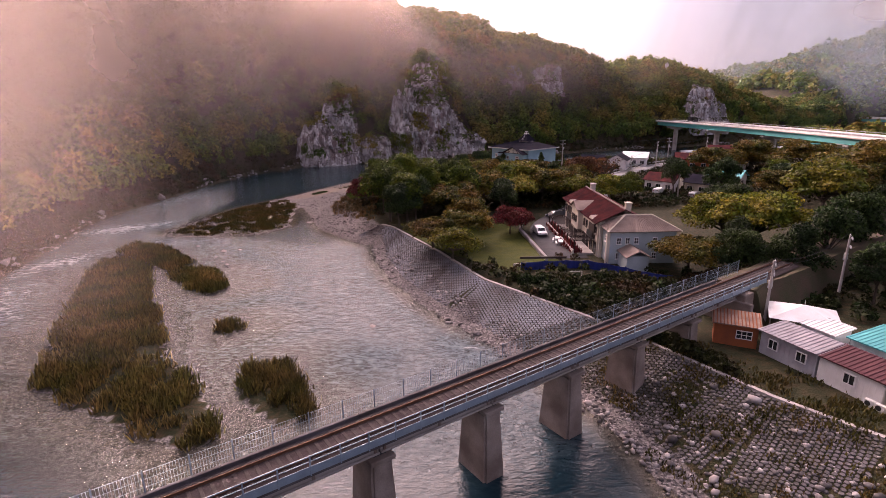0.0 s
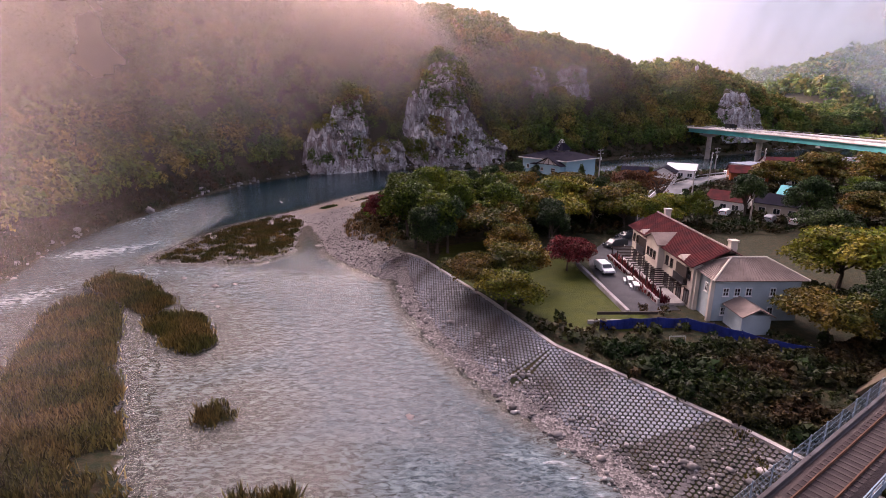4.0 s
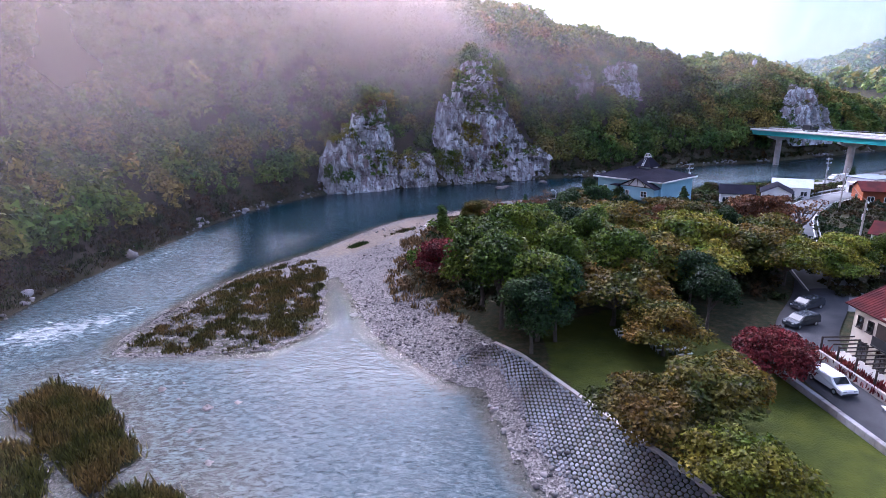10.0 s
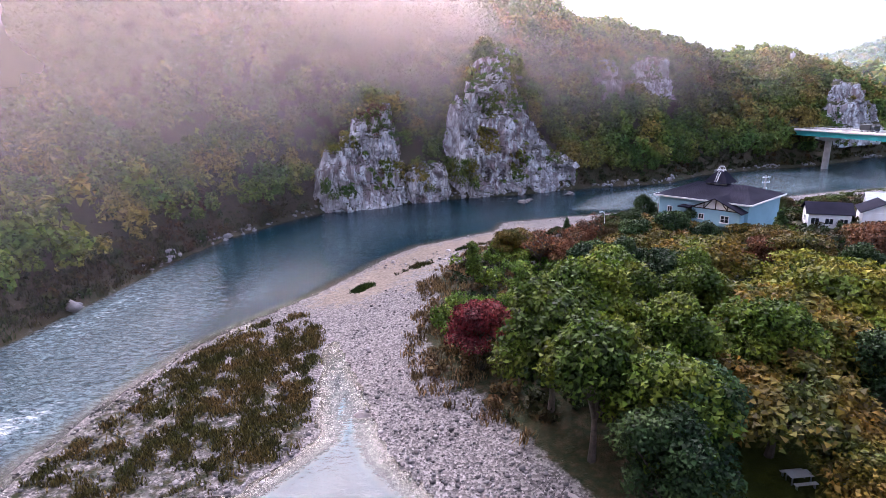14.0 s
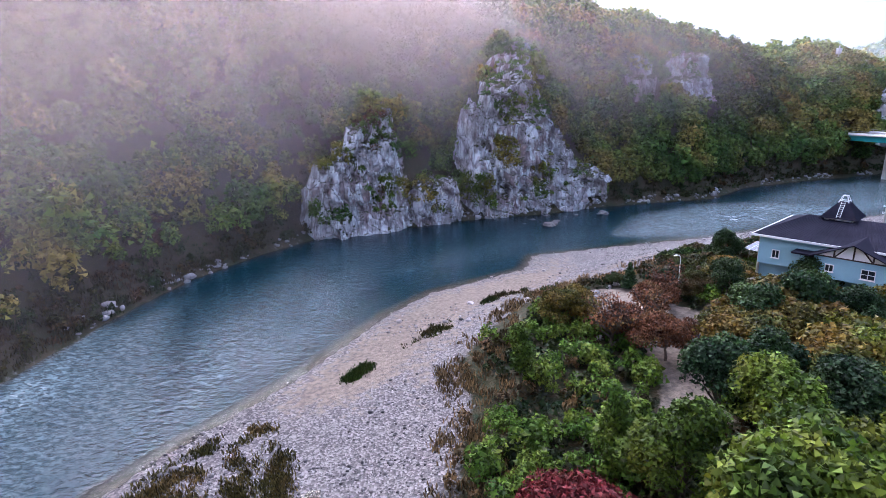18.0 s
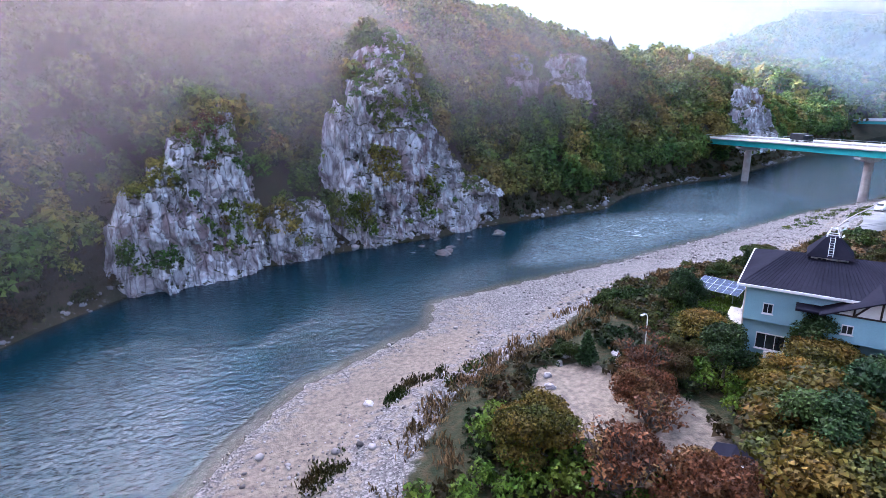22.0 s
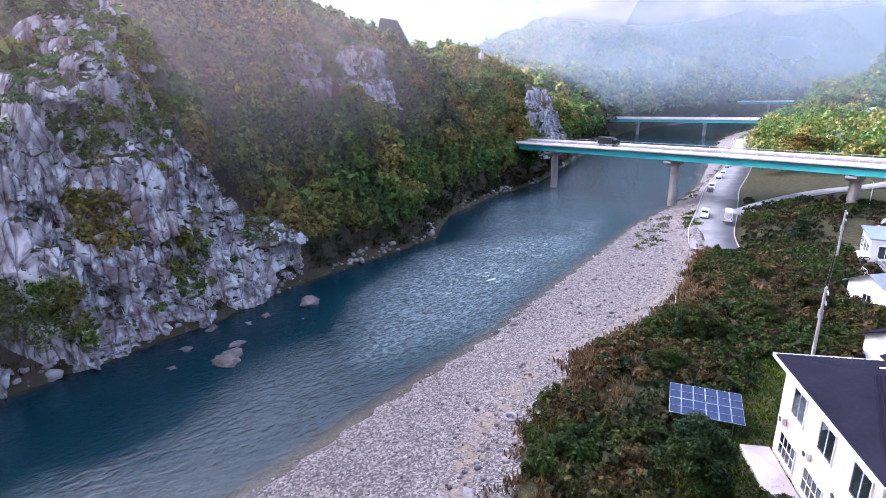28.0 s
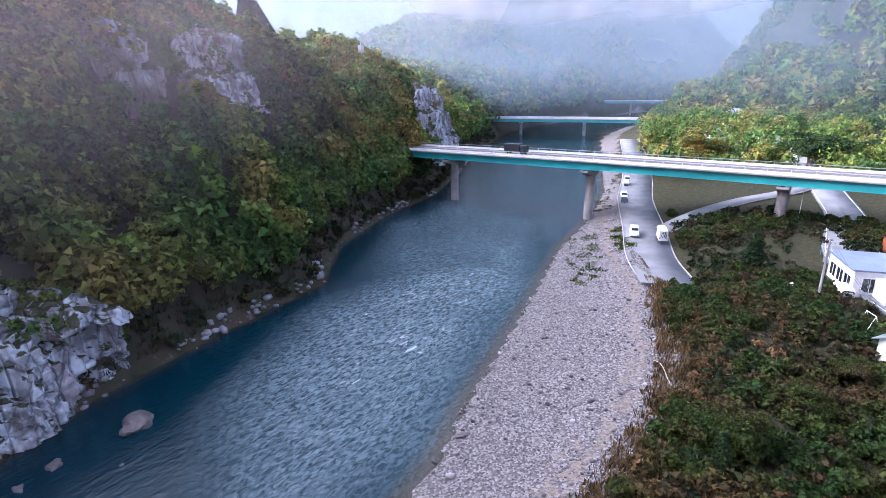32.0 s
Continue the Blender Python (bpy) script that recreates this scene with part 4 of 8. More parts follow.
ROADS = [[(44, 151), (57, 170), (72, 184), (84, 192), (105, 204), (122, 205), (101, 186), (76, 177), (64, 166), (54, 151)], [(88, 214), (125, 228), (200, 258), (197, 264), (140, 246), (90, 226)],
         [(125, 228), (132, 231), (160, 212), (150, 210)], [(172, 210), (130, 190), (150, 186), (190, 200)], [(17, 84), (16, 112), (30, 122), (45, 152), (36, 118), (27, 108), (26, 84)]]
# trees behind the village and under the road bridge
rng = np.random.RandomState(41)
HOUSES = [(32, 95, 16), (33, 181, 15), (60, 170, 13), (75, 184, 13), (96, 197, 14), (103, 203, 14), (75, 196, 14), (64, 139, 8), (70, 134, 8), (40, 48, 16), (92, 192, 10), (140, 200, 18), (165, 200, 14), (130, 220, 24), (36, 110, 9), (28, 118, 9)]
for i in range(900):
    x, y = rng.uniform(30, 240), rng.uniform(40, 260)
    zz, dl_, dw_, dt_ = land(np.array([x]), np.array([y]))
    if dt_[0] < 26 or any(math.hypot(x - a, y - b) < r for a, b, r in HOUSES) or tree_count[0] > 175:
        continue
    if any(within(np.array([x + a]), np.array([y + c]), r)[0] for r in ROADS for a in (-5, 0, 5) for c in (-5, 0, 5)):
        continue
    if y > 200 and x < 128 or (x < 75 and 85 < y < 112) or (40 < x < 110 and 150 < y < 200 and rng.rand() < 0.75):
        continue
    k = rng.choice(5)
    plant(("broad", "spreading", "broad", "spreading", "conifer")[k], x, y, rng.uniform(6, 11), (M_LEAF_DARK, M_LEAF_OLIVE, M_LEAF_GREEN, M_LEAF_DARK, M_LEAF_DARK)[k],
          ("dark green tree on the village edge", "olive autumn tree on the village edge", "green tree on the village edge", "dark spreading tree on the village edge", "tall conifer on the village edge")[k], 1.1, "village trees")


def scatter_woods(n, box_, accept, n_leaf, leaf, h_range, seed, name, mats, label, flat=1.0):
    """A wood as one mesh: many small crowns of leaf sprays set on the slope."""
    rng = np.random.RandomState(seed)
    x, y = rng.uniform(box_[0], box_[1], n), rng.uniform(box_[2], box_[3], n)
    z, dl_, dw_, dt_ = land(x, y)
    ok = accept(x, y, z, dl_, dw_, dt_, rng)
    x, y, z = x[ok], y[ok], z[ok]
    m = len(x)
    h = rng.uniform(h_range[0], h_range[1], m) * (0.75 + 0.5 * rng.rand(m))
    r = h * rng.uniform(0.32, 0.46, m) * flat
    d = rng.normal(0, 1, (m, n_leaf, 3))
    d /= np.linalg.norm(d, axis=2, keepdims=True)
    d[:, :, 2] = np.where(d[:, :, 2] < -0.5, -d[:, :, 2], d[:, :, 2])
    lump = 1 + 0.32 * np.sin(d[:, :, 0] * 5 + rng.uniform(0, 6, (m, 1))) * np.sin(d[:, :, 1] * 5 + rng.uniform(0, 6, (m, 1))) - 0.28 * rng.rand(m, n_leaf) ** 2
    c = np.stack([x[:, None] + d[:, :, 0] * r[:, None] * lump, y[:, None] + d[:, :, 1] * r[:, None] * lump, z[:, None] + h[:, None] * (0.52 + 0.48 * d[:, :, 2] * lump)], 2)
    vs, fs = leaf_cards(c.reshape(-1, 3), (d + np.array([0, 0, 0.4])).reshape(-1, 3), np.repeat(leaf * (h / np.mean(h)), n_leaf), rng)
    ob = new(name, mesh_of(name, vs, fs, mats))
    return tagged(ob, label, "woods", kind="stuff")


BARE = [(-52, 244, 9, 5), (-43, 249, 9, 6), (-36, 251, 6, 5), (-26, 256, 6, 4), (-12, 261, 8, 6), (-2, 266, 7, 8), (0, 279, 4, 9), (8, 267, 8, 5), (17, 271, 7, 4), (64, 301, 11, 6), (45, 294, 6, 4), (168, 325, 15, 5)]


def rock_free(x, y):
    ok = np.ones(x.shape, dtype=bool)
    for cx, cy, rx, ry in BARE:
        ok &= ((x - cx) / rx) ** 2 + ((y - cy) / ry) ** 2 > 1
    return ok


scatter_woods(23000, (-170, 300, 20, 420), lambda x, y, z, dl, dw, dt, g: (dl > 5) & (dl < 105) & (rock_free(x, y) | (g.rand(len(x)) < 0.06)), 160, 0.88, (4.0, 7.5), 3, "woodland", [M_LEAF_HILL],
              "mixed autumn woodland covering the steep valley side")
scatter_woods(9000, (-30, 190, 250, 370), lambda x, y, z, dl, dw, dt, g: (dl > 4) & (dl < 60) & rock_free(x, y) & (g.rand(len(x)) < 0.55), 210, 0.8, (3.0, 5.5), 14, "woodland", [M_LEAF_HILL], "green and yellow woodland on the slope above the river bend")
scatter_woods(30000, (-100, 300, 30, 400), lambda x, y, z, dl, dw, dt, g: (dl > 0.5) & (dl < 12) & (rock_free(x, y) | (g.rand(len(x)) < 0.2) & (dl > 2)), 56, 0.5, (1.0, 2.4), 4, "undergrowth", [M_LEAF_BRUSH], "low bushes along the foot of the wooded slope")
scatter_woods(5200, (330, 1100, -60, 900), lambda x, y, z, dl, dw, dt, g: (dt > 30) & (z > 6), 110, 2.6, (9, 14), 5, "far_woodland", [M_LEAF_HILL], "woods on the far side of the valley", 1.2)
scatter_woods(4200, (290, 1000, 330, 950), lambda x, y, z, dl, dw, dt, g: (dl > 6) & (dl < 500), 80, 3.0, (10, 15), 6, "far_woodland", [M_LEAF_HILL], "woods along the far bend of the river", 1.2)
scatter_woods(700, (170, 420, 130, 300), lambda x, y, z, dl, dw, dt, g: (dt > 12), 240, 0.8, (5, 9), 7, "far_woodland", [M_LEAF_HILL], "trees on the flats beyond the road bridge", 1.1)

def off_roads(x, y):
    ok = ~within(x, y, LAWN) & ~within(x, y, SAND)
    for r in ROADS:
        ok &= ~within(x, y, r)
    return ok & ~((x > 19) & (x < 46) & (y > 168) & (y < 192)) & ~((x > 24) & (x < 42) & (y > 76) & (y < 108)) & ~((x > 29) & (x < 50) & (y > 30) & (y < 60))


def rough_ground(x, y, dt, g):
    return (dt > 0.4 + 3.6 * (y > 125)) & off_roads(x, y) & ((y > 122) & ((x > 16) | (dt < 16) | (g.rand(len(x)) < 0.85)) | (dt < 45) & (y < 104) & (x > 4) & (g.rand(len(x)) < 0.6))


scatter_woods(15000, (-30, 135, 36, 236), lambda x, y, z, dl, dw, dt, g: rough_ground(x, y, dt, g), 44, 0.36, (0.5, 1.4), 8, "brush", [M_LEAF_BRUSH], "tangled green and brown brush on the river terrace", 1.5)
scatter_woods(4200, (14, 135, 186, 232), lambda x, y, z, dl, dw, dt, g: (dt > 1) & off_roads(x, y) & (bumps(x, y, 16, 3) > -0.1), 150, 0.28, (0.6, 1.6), 18, "brush", [M_LEAF_TERRACE], "green and brown climbing plants and bushes on the terrace", 1.4)
scatter_woods(4500, (-26, 120, 124, 232), lambda x, y, z, dl, dw, dt, g: (dt > 0.5) & (dt < 14) & off_roads(x, y) & (bumps(x + 70, y, 12, 3) > 0.0), 80, 0.28, (0.5, 1.4), 19, "brush", [M_LEAF_BROWN], "brown autumn bushes along the terrace edge", 1.4)


scatter_woods(700, (-24, 16, 138, 190), lambda x, y, z, dl, dw, dt, g: (dt > 3) & off_roads(x, y) & (bumps(x + 20, y + 9, 11, 2) > 0.05), 150, 0.3, (1.2, 2.6), 28, "bushes", [M_LEAF_FRESH], "fresh green bushes on the river terrace", 1.2)


scatter_woods(1900, (10, 50, 46, 74), lambda x, y, z, dl, dw, dt, g: (dt > 0.8) & off_roads(x, y) & (bumps(x + 5, y, 7, 2) > -0.35), 90, 0.3, (0.5, 1.2), 33, "brush", [M_LEAF_BRUSH], "dark tangled brush below the villa", 1.3)


def blades(name, pts, z, height, seed, mat, label, per=16, spread=0.42, width=0.06):
    """Tufts of upright grass blades, as one mesh."""
    rng = np.random.RandomState(seed)
    m = len(pts)
    c = np.repeat(np.column_stack([pts, z]), per, 0) + np.column_stack([rng.normal(0, spread, (m * per, 2)), np.zeros(m * per)])
    h = np.repeat(height * rng.uniform(0.6, 1.3, m), per) * rng.uniform(0.6, 1.1, m * per)
    a = rng.uniform(0, 6.28, m * per)
    w = np.column_stack([np.cos(a), np.sin(a), np.zeros(m * per)]) * width * rng.uniform(0.7, 1.8, (m * per, 1))
    lean = np.column_stack([rng.normal(0, 0.28, (m * per, 2)) * h[:, None], h])
    vs = np.stack([c - w, c + w, c + w * 0.8 + lean * 0.6, c - w * 0.8 + lean * 0.6 + np.array([0, 0, 0.02]), c + lean], 1).reshape(-1, 3)
    i = np.arange(m * per)[:, None] * 5
    fs = np.vstack([np.hstack([i, i + 1, i + 2]), np.hstack([i, i + 2, i + 3]), np.hstack([i + 3, i + 2, i + 4])])
    return tagged(new(name, mesh_of(name, vs, fs, [mat])), label, "grass", kind="stuff")


def fill(poly, n, seed, test=None):
    rng = np.random.RandomState(seed)
    px, py = np.array([p[0] for p in poly]), np.array([p[1] for p in poly])
    x, y = rng.uniform(px.min(), px.max(), n), rng.uniform(py.min(), py.max(), n)
    ok = within(x, y, poly)
    if test is not None:
        ok &= test(x, y, rng)
    return np.column_stack([x[ok], y[ok]])


for i, isl in enumerate(ISLANDS):
    pts = fill(isl, (7500, 1200, 800, 60, 520)[i], 20 + i, lambda x, y, g: bumps(x, y, 3.5, 3) + 0.5 * bumps(x + 31, y, 1.5, 2) + 0.02 * (y - 60) > -0.3)
    tagged(blades("reed_bed", pts, land(pts[:, 0], pts[:, 1])[0], (1.15, 1.1, 1.0, 1.0, 1.2)[i], 30 + i, M_LEAF_REED, "olive-brown reeds covering a low river island"), category="reeds")
SPIT = [(-60, 118), (-52, 117), (-41, 118), (-36, 124), (-38, 135), (-40, 150), (-45, 160), (-52, 152), (-57, 140)]
pts = fill(SPIT, 5200, 51, lambda x, y, g: bumps(x, y, 1.1, 1) + 0.6 * bumps(x, y, 9, 2) + 0.1 * (x + 48) / 10 > 0.12)
blades("reed_bed", pts, land(pts[:, 0], pts[:, 1])[0], 0.5, 52, M_LEAF_REED, "sparse tufts of reed on a gravel spit")
bank_strip = fill([(-30, 120), (-30, 170), (-22, 186), (40, 216), (90, 226), (90, 218), (30, 205), (-4, 188), (-14, 178), (-18, 160), (-14, 120)], 8000, 53, lambda x, y, g: (land(x, y)[3] > -1.5) & (bumps(x, y, 6, 2) > -0.3))
blades("tall_grass", bank_strip, land(bank_strip[:, 0], bank_strip[:, 1])[0], 0.8, 54, M_LEAF_STRAW, "dry brown grass along the edge of the terrace")
east_edge = fill([(-4, 188), (40, 214), (76, 220), (92, 224), (88, 212), (60, 203), (36, 203), (10, 192)], 7000, 57, lambda x, y, g: (land(x, y)[3] > -0.8) & (land(x, y)[3] < g.uniform(2, 11, len(x))))
blades("tall_grass", east_edge, land(east_edge[:, 0], east_edge[:, 1])[0], 0.75, 58, M_LEAF_STRAW, "straw and rust coloured grass between gravel and brush", per=14)
rail_bank = fill([(14, 36), (20, 62), (40, 40), (52, 5), (24, 5)], 5200, 59, lambda x, y, g: (land(x, y)[2] > 1.5) & (bumps(x, y, 2.6, 2) > -0.05))
blades("weeds", rail_bank, land(rail_bank[:, 0], rail_bank[:, 1])[0], 0.4, 49, M_LEAF_REED, "dark weeds growing between the stones of the bank", per=12)
verge = fill([(-86, 100), (-92, 143), (-86, 195), (-70, 228), (-66, 222), (-78, 190), (-82, 143), (-76, 100), (-70, 40), (-78, 40)], 5000, 55, lambda x, y, g: (land(x, y)[1] > 0.3) & (land(x, y)[1] < 8))
blades("tall_grass", verge, land(verge[:, 0], verge[:, 1])[0], 0.9, 56, M_LEAF_BRUSH, "rough grass and scrub along the wooded bank")
gx_, gy_ = np.random.RandomState(63).uniform(-95, 235, 90000), np.random.RandomState(64).uniform(60, 345, 90000)
g_l = land(gx_, gy_)[1]
ok_ = (g_l > 1.7) & (g_l < 7)
foot = np.column_stack([gx_[ok_], gy_[ok_]])
blades("tall_grass", foot, land(foot[:, 0], foot[:, 1])[0], 0.8, 65, M_LEAF_BRUSH, "rough brown grass at the foot of the wooded slope", per=12)
for k, poly in enumerate([[(82, 232), (96, 240), (112, 246), (118, 243), (104, 236), (92, 231)], [(-14, 184), (-6, 190), (-4, 193), (-12, 190)], [(104, 232), (118, 240), (122, 238), (110, 231)], [(-31, 173), (-28, 178), (-24, 181), (-22, 180.5), (-26, 176)], [(-38, 165), (-36, 169), (-34.5, 168.5), (-36, 164.5)], [(-19, 186.5), (-12, 190.5), (-11, 193), (-14, 192.5), (-19, 188)], [(140, 247), (190, 264), (190, 270), (140, 252)]]):
    pts = fill(poly, 420, 60 + k, lambda x, y, g: bumps(x, y, 1.6, 2) > -0.1)
    blades("grass_patch", pts, land(pts[:, 0], pts[:, 1])[0], 0.4, 70 + k, M_LEAF_GREEN if k in (0, 2) else M_LEAF_TERRACE, "patch of fresh green grass on the gravel shore", per=14)

# ---- stones ----
yard = fill([(17, 166), (48, 166), (50, 196), (17, 196)], 3600, 67, lambda x, y, g: (land(x, y)[3] > 2) & ~within(x, y, SAND))
blades("grass_patch", yard, land(yard[:, 0], yard[:, 1])[0], 0.28, 68, M_LEAF_FRESH, "bright green grass round the lodge", per=12)


def ico():
    bm = bmesh.new()
    bmesh.ops.create_icosphere(bm, subdivisions=1, radius=1.0)
    v = np.array([p.co[:] for p in bm.verts])
    f = np.array([[p.index for p in q.verts] for q in bm.faces])
    bm.free()
    return v, f


ICO_V, ICO_F = ico()


def stones(name, pts, sizes, seed, mat, label, sink=0.25):
    rng = np.random.RandomState(seed)
    m = len(pts)
    z = land(pts[:, 0], pts[:, 1])[0]
    v = ICO_V[None] * rng.uniform(0.72, 1.2, (m, 12, 1)) * np.stack([np.ones(m), rng.uniform(0.6, 1.0, m), rng.uniform(0.4, 0.75, m)], 1)[:, None, :] * sizes[:, None, None]
    a = rng.uniform(0, 6.28, m)
    ca, sa = np.cos(a)[:, None], np.sin(a)[:, None]
    w = np.stack([v[:, :, 0] * ca - v[:, :, 1] * sa + pts[:, :1], v[:, :, 0] * sa + v[:, :, 1] * ca + pts[:, 1:2], v[:, :, 2] + (z + sizes * (0.5 - sink))[:, None]], 2)
    f = (ICO_F[None] + (np.arange(m) * 12)[:, None, None]).reshape(-1, 3)
    return tagged(new(name, mesh_of(name, w.reshape(-1, 3), f, [mat])), label, "stones", kind="stuff")


def stone_material(name, pale, dull):
    m = surface(name, pale, 0.8, second=dull, scale=0.5, grain=8, bump=0.1, mottle=0.5)
    n, l = m.node_tree.nodes, m.node_tree.links
    p = n["Principled BSDF"]
    src = p.inputs["Base Color"].links[0].from_socket
    geo = n.new("ShaderNodeNewGeometry")
    rg = n.new("ShaderNodeMapRange")
    rg.inputs["To Min"].default_value, rg.inputs["To Max"].default_value = 0.3, 1.75
    l.new(geo.outputs["Random Per Island"], rg.inputs["Value"])
    hs = n.new("ShaderNodeHueSaturation")
    l.new(rg.outputs[0], hs.inputs["Value"])
    l.new(src, hs.inputs["Color"])
    l.new(hs.outputs[0], p.inputs["Base Color"])
    return m


M_SHINGLE = stone_material("shingle", (0.27, 0.248, 0.242), (0.12, 0.105, 0.1))
# darker copy of the shingle for the low end of the bar
M_DARK_SHINGLE = stone_material("dark_shingle", (0.17, 0.155, 0.155), (0.08, 0.07, 0.068))
rng = np.random.RandomState(77)
sx, sy = rng.uniform(-62, 130, 78000), rng.uniform(105, 255, 78000)
_, s_l, s_w, s_t = land(sx, sy)
pick = (s_w > -0.3) & (s_t < 0.5) & (bumps(sx, sy, 14, 3) + 0.35 * np.clip((sx - 10) / 40, 0, 1) + 0.4 * (sy < 140) * (sx > -33) - 0.55 * np.exp(-((s_w - 7) / 6) ** 2) * (sy > 150) * (sx < 40) > rng.uniform(-0.5, 0.45, 78000))
pts = np.column_stack([sx[pick], sy[pick]])
dark_end = pts[:, 1] < 158 + 6 * bumps(pts[:, 0], pts[:, 1], 8, 2)
stones("shingle", pts[dark_end], rng.lognormal(-1.95, 0.42, dark_end.sum()), 82, M_DARK_SHINGLE, "darker river stones on the low end of the gravel bar")
pts = pts[~dark_end]
stones("shingle", pts, rng.lognormal(-2.0, 0.42, len(pts)), 78, M_SHINGLE, "grey and white river stones strewn over the gravel bar")
sx, sy = rng.uniform(-14, 24, 9000), rng.uniform(20, 114, 9000)
_, s_l, s_w, s_t = land(sx, sy)
pick = (s_w > -1.0) & (s_w < 5.5) & (s_t < -4)
pts = np.column_stack([sx[pick], sy[pick]])
stones("rubble", pts, rng.lognormal(-1.8, 0.42, len(pts)), 79, M_SHINGLE, "broken stones along the foot of the embankment")
sx, sy = rng.uniform(14, 48, 5000), rng.uniform(5, 58, 5000)
_, s_l, s_w, s_t = land(sx, sy)
pick = (s_w > -0.5) & (s_t < -1)
pts = np.column_stack([sx[pick], sy[pick]])
stones("rubble", pts, rng.lognormal(-1.85, 0.45, len(pts)), 80, M_SHINGLE, "dark rubble on the river bank below the railway bridge")
sx, sy = rng.uniform(-95, 230, 60000), rng.uniform(60, 345, 60000)
_, s_l, s_w, s_t = land(sx, sy)
pick = (s_l > -1.2) & (s_l < 2.6) & (bumps(sx, sy, 9, 2) > -0.05) & (rng.rand(60000) < 0.8)
pts = np.column_stack([sx[pick], sy[pick]])
stones("boulders", pts, rng.lognormal(-0.75, 0.5, len(pts)), 81, M_ROCK, "pale boulders along the foot of the wooded slope", 0.15)


M_WET = surface("wet_dark_rock", (0.15, 0.125, 0.12), 0.6, second=(0.06, 0.05, 0.05), scale=0.7, grain=4, bump=0.7, mottle=0.9)


def boulder(name, x, y, r, seed, label, mat=None, flat=0.5, group=""):
    bm = bmesh.new()
    bmesh.ops.create_icosphere(bm, subdivisions=3, radius=1.0)
    for v in bm.verts:
        k = 1 + 0.45 * noise.noise(v.co * 1.4 + Vector((seed * 3.1, 0, 0))) + 0.16 * noise.noise(v.co * 4 + Vector((seed, 5, 0)))
        v.co = Vector((v.co.x * k, v.co.y * k * 0.75, v.co.z * k * flat)) * r
    me = bpy.data.meshes.new(name)
    bm.to_mesh(me)
    bm.free()
    me.materials.append(mat or M_ROCK)
    ob = new(name, me)
    ob.matrix_world = pose(x, y, max(ground_z(x, y), -0.35) + r * flat * 0.25, 0, 0, seed * 57 % 360)
    return tagged(ob, label, "rock", group)


for i, (x, y, r) in enumerate(((21, 255.5, 2.2), (3, 244, 2.2), (4.5, 245.5, 1.8), (13, 255, 1.2), (0, 251.5, 1.1), (6, 248, 1.3), (5, 256, 1.2), (10, 254, 0.9), (-3, 247, 0.9), (17, 250, 0.7), (-8.6, 66, 0.8), (39.9, 225.8, 0.7), (-31, 129, 1.1), (-36, 116, 0.6), (-20, 76, 0.5))):
    boulder("river_rock", x, y, r, i + 1, "weathered grey rock standing in the shallow river", M_WET, flat=0.4, group="river rocks")
for i, (x, y, r) in enumerate(((-39, 95, 0.6), (-40.5, 97, 0.5), (-43, 100, 0.6), (-43, 104, 0.8), (-40, 105, 0.6), (-50, 108, 0.7), (-48, 109.5, 0.5), (-47, 106, 0.5))):
    boulder("dark_rock", x, y, r, i + 31, "dark wet rock in the riffle", M_WET, flat=0.6, group="riffle rocks")
for i, (x, y, r) in enumerate(((-9, 172, 0.6), (-8.5, 170, 0.5), (-7.6, 168, 0.7), (-6.5, 166, 0.6), (-5.2, 164.4, 0.6), (-3, 180, 0.6), (-2, 182.5, 0.55), (0.5, 184.5, 0.5), (2, 186, 0.6), (6, 182, 0.5), (7, 183.5, 0.6), (-4.2, 178, 0.45))):
    boulder("garden_stone", x, y, r, i + 51, "pale stone edging the sandy garden path", M_STONE, 0.7, "garden stones")


# ---- cliffs ----
CRAG_POINTS = []


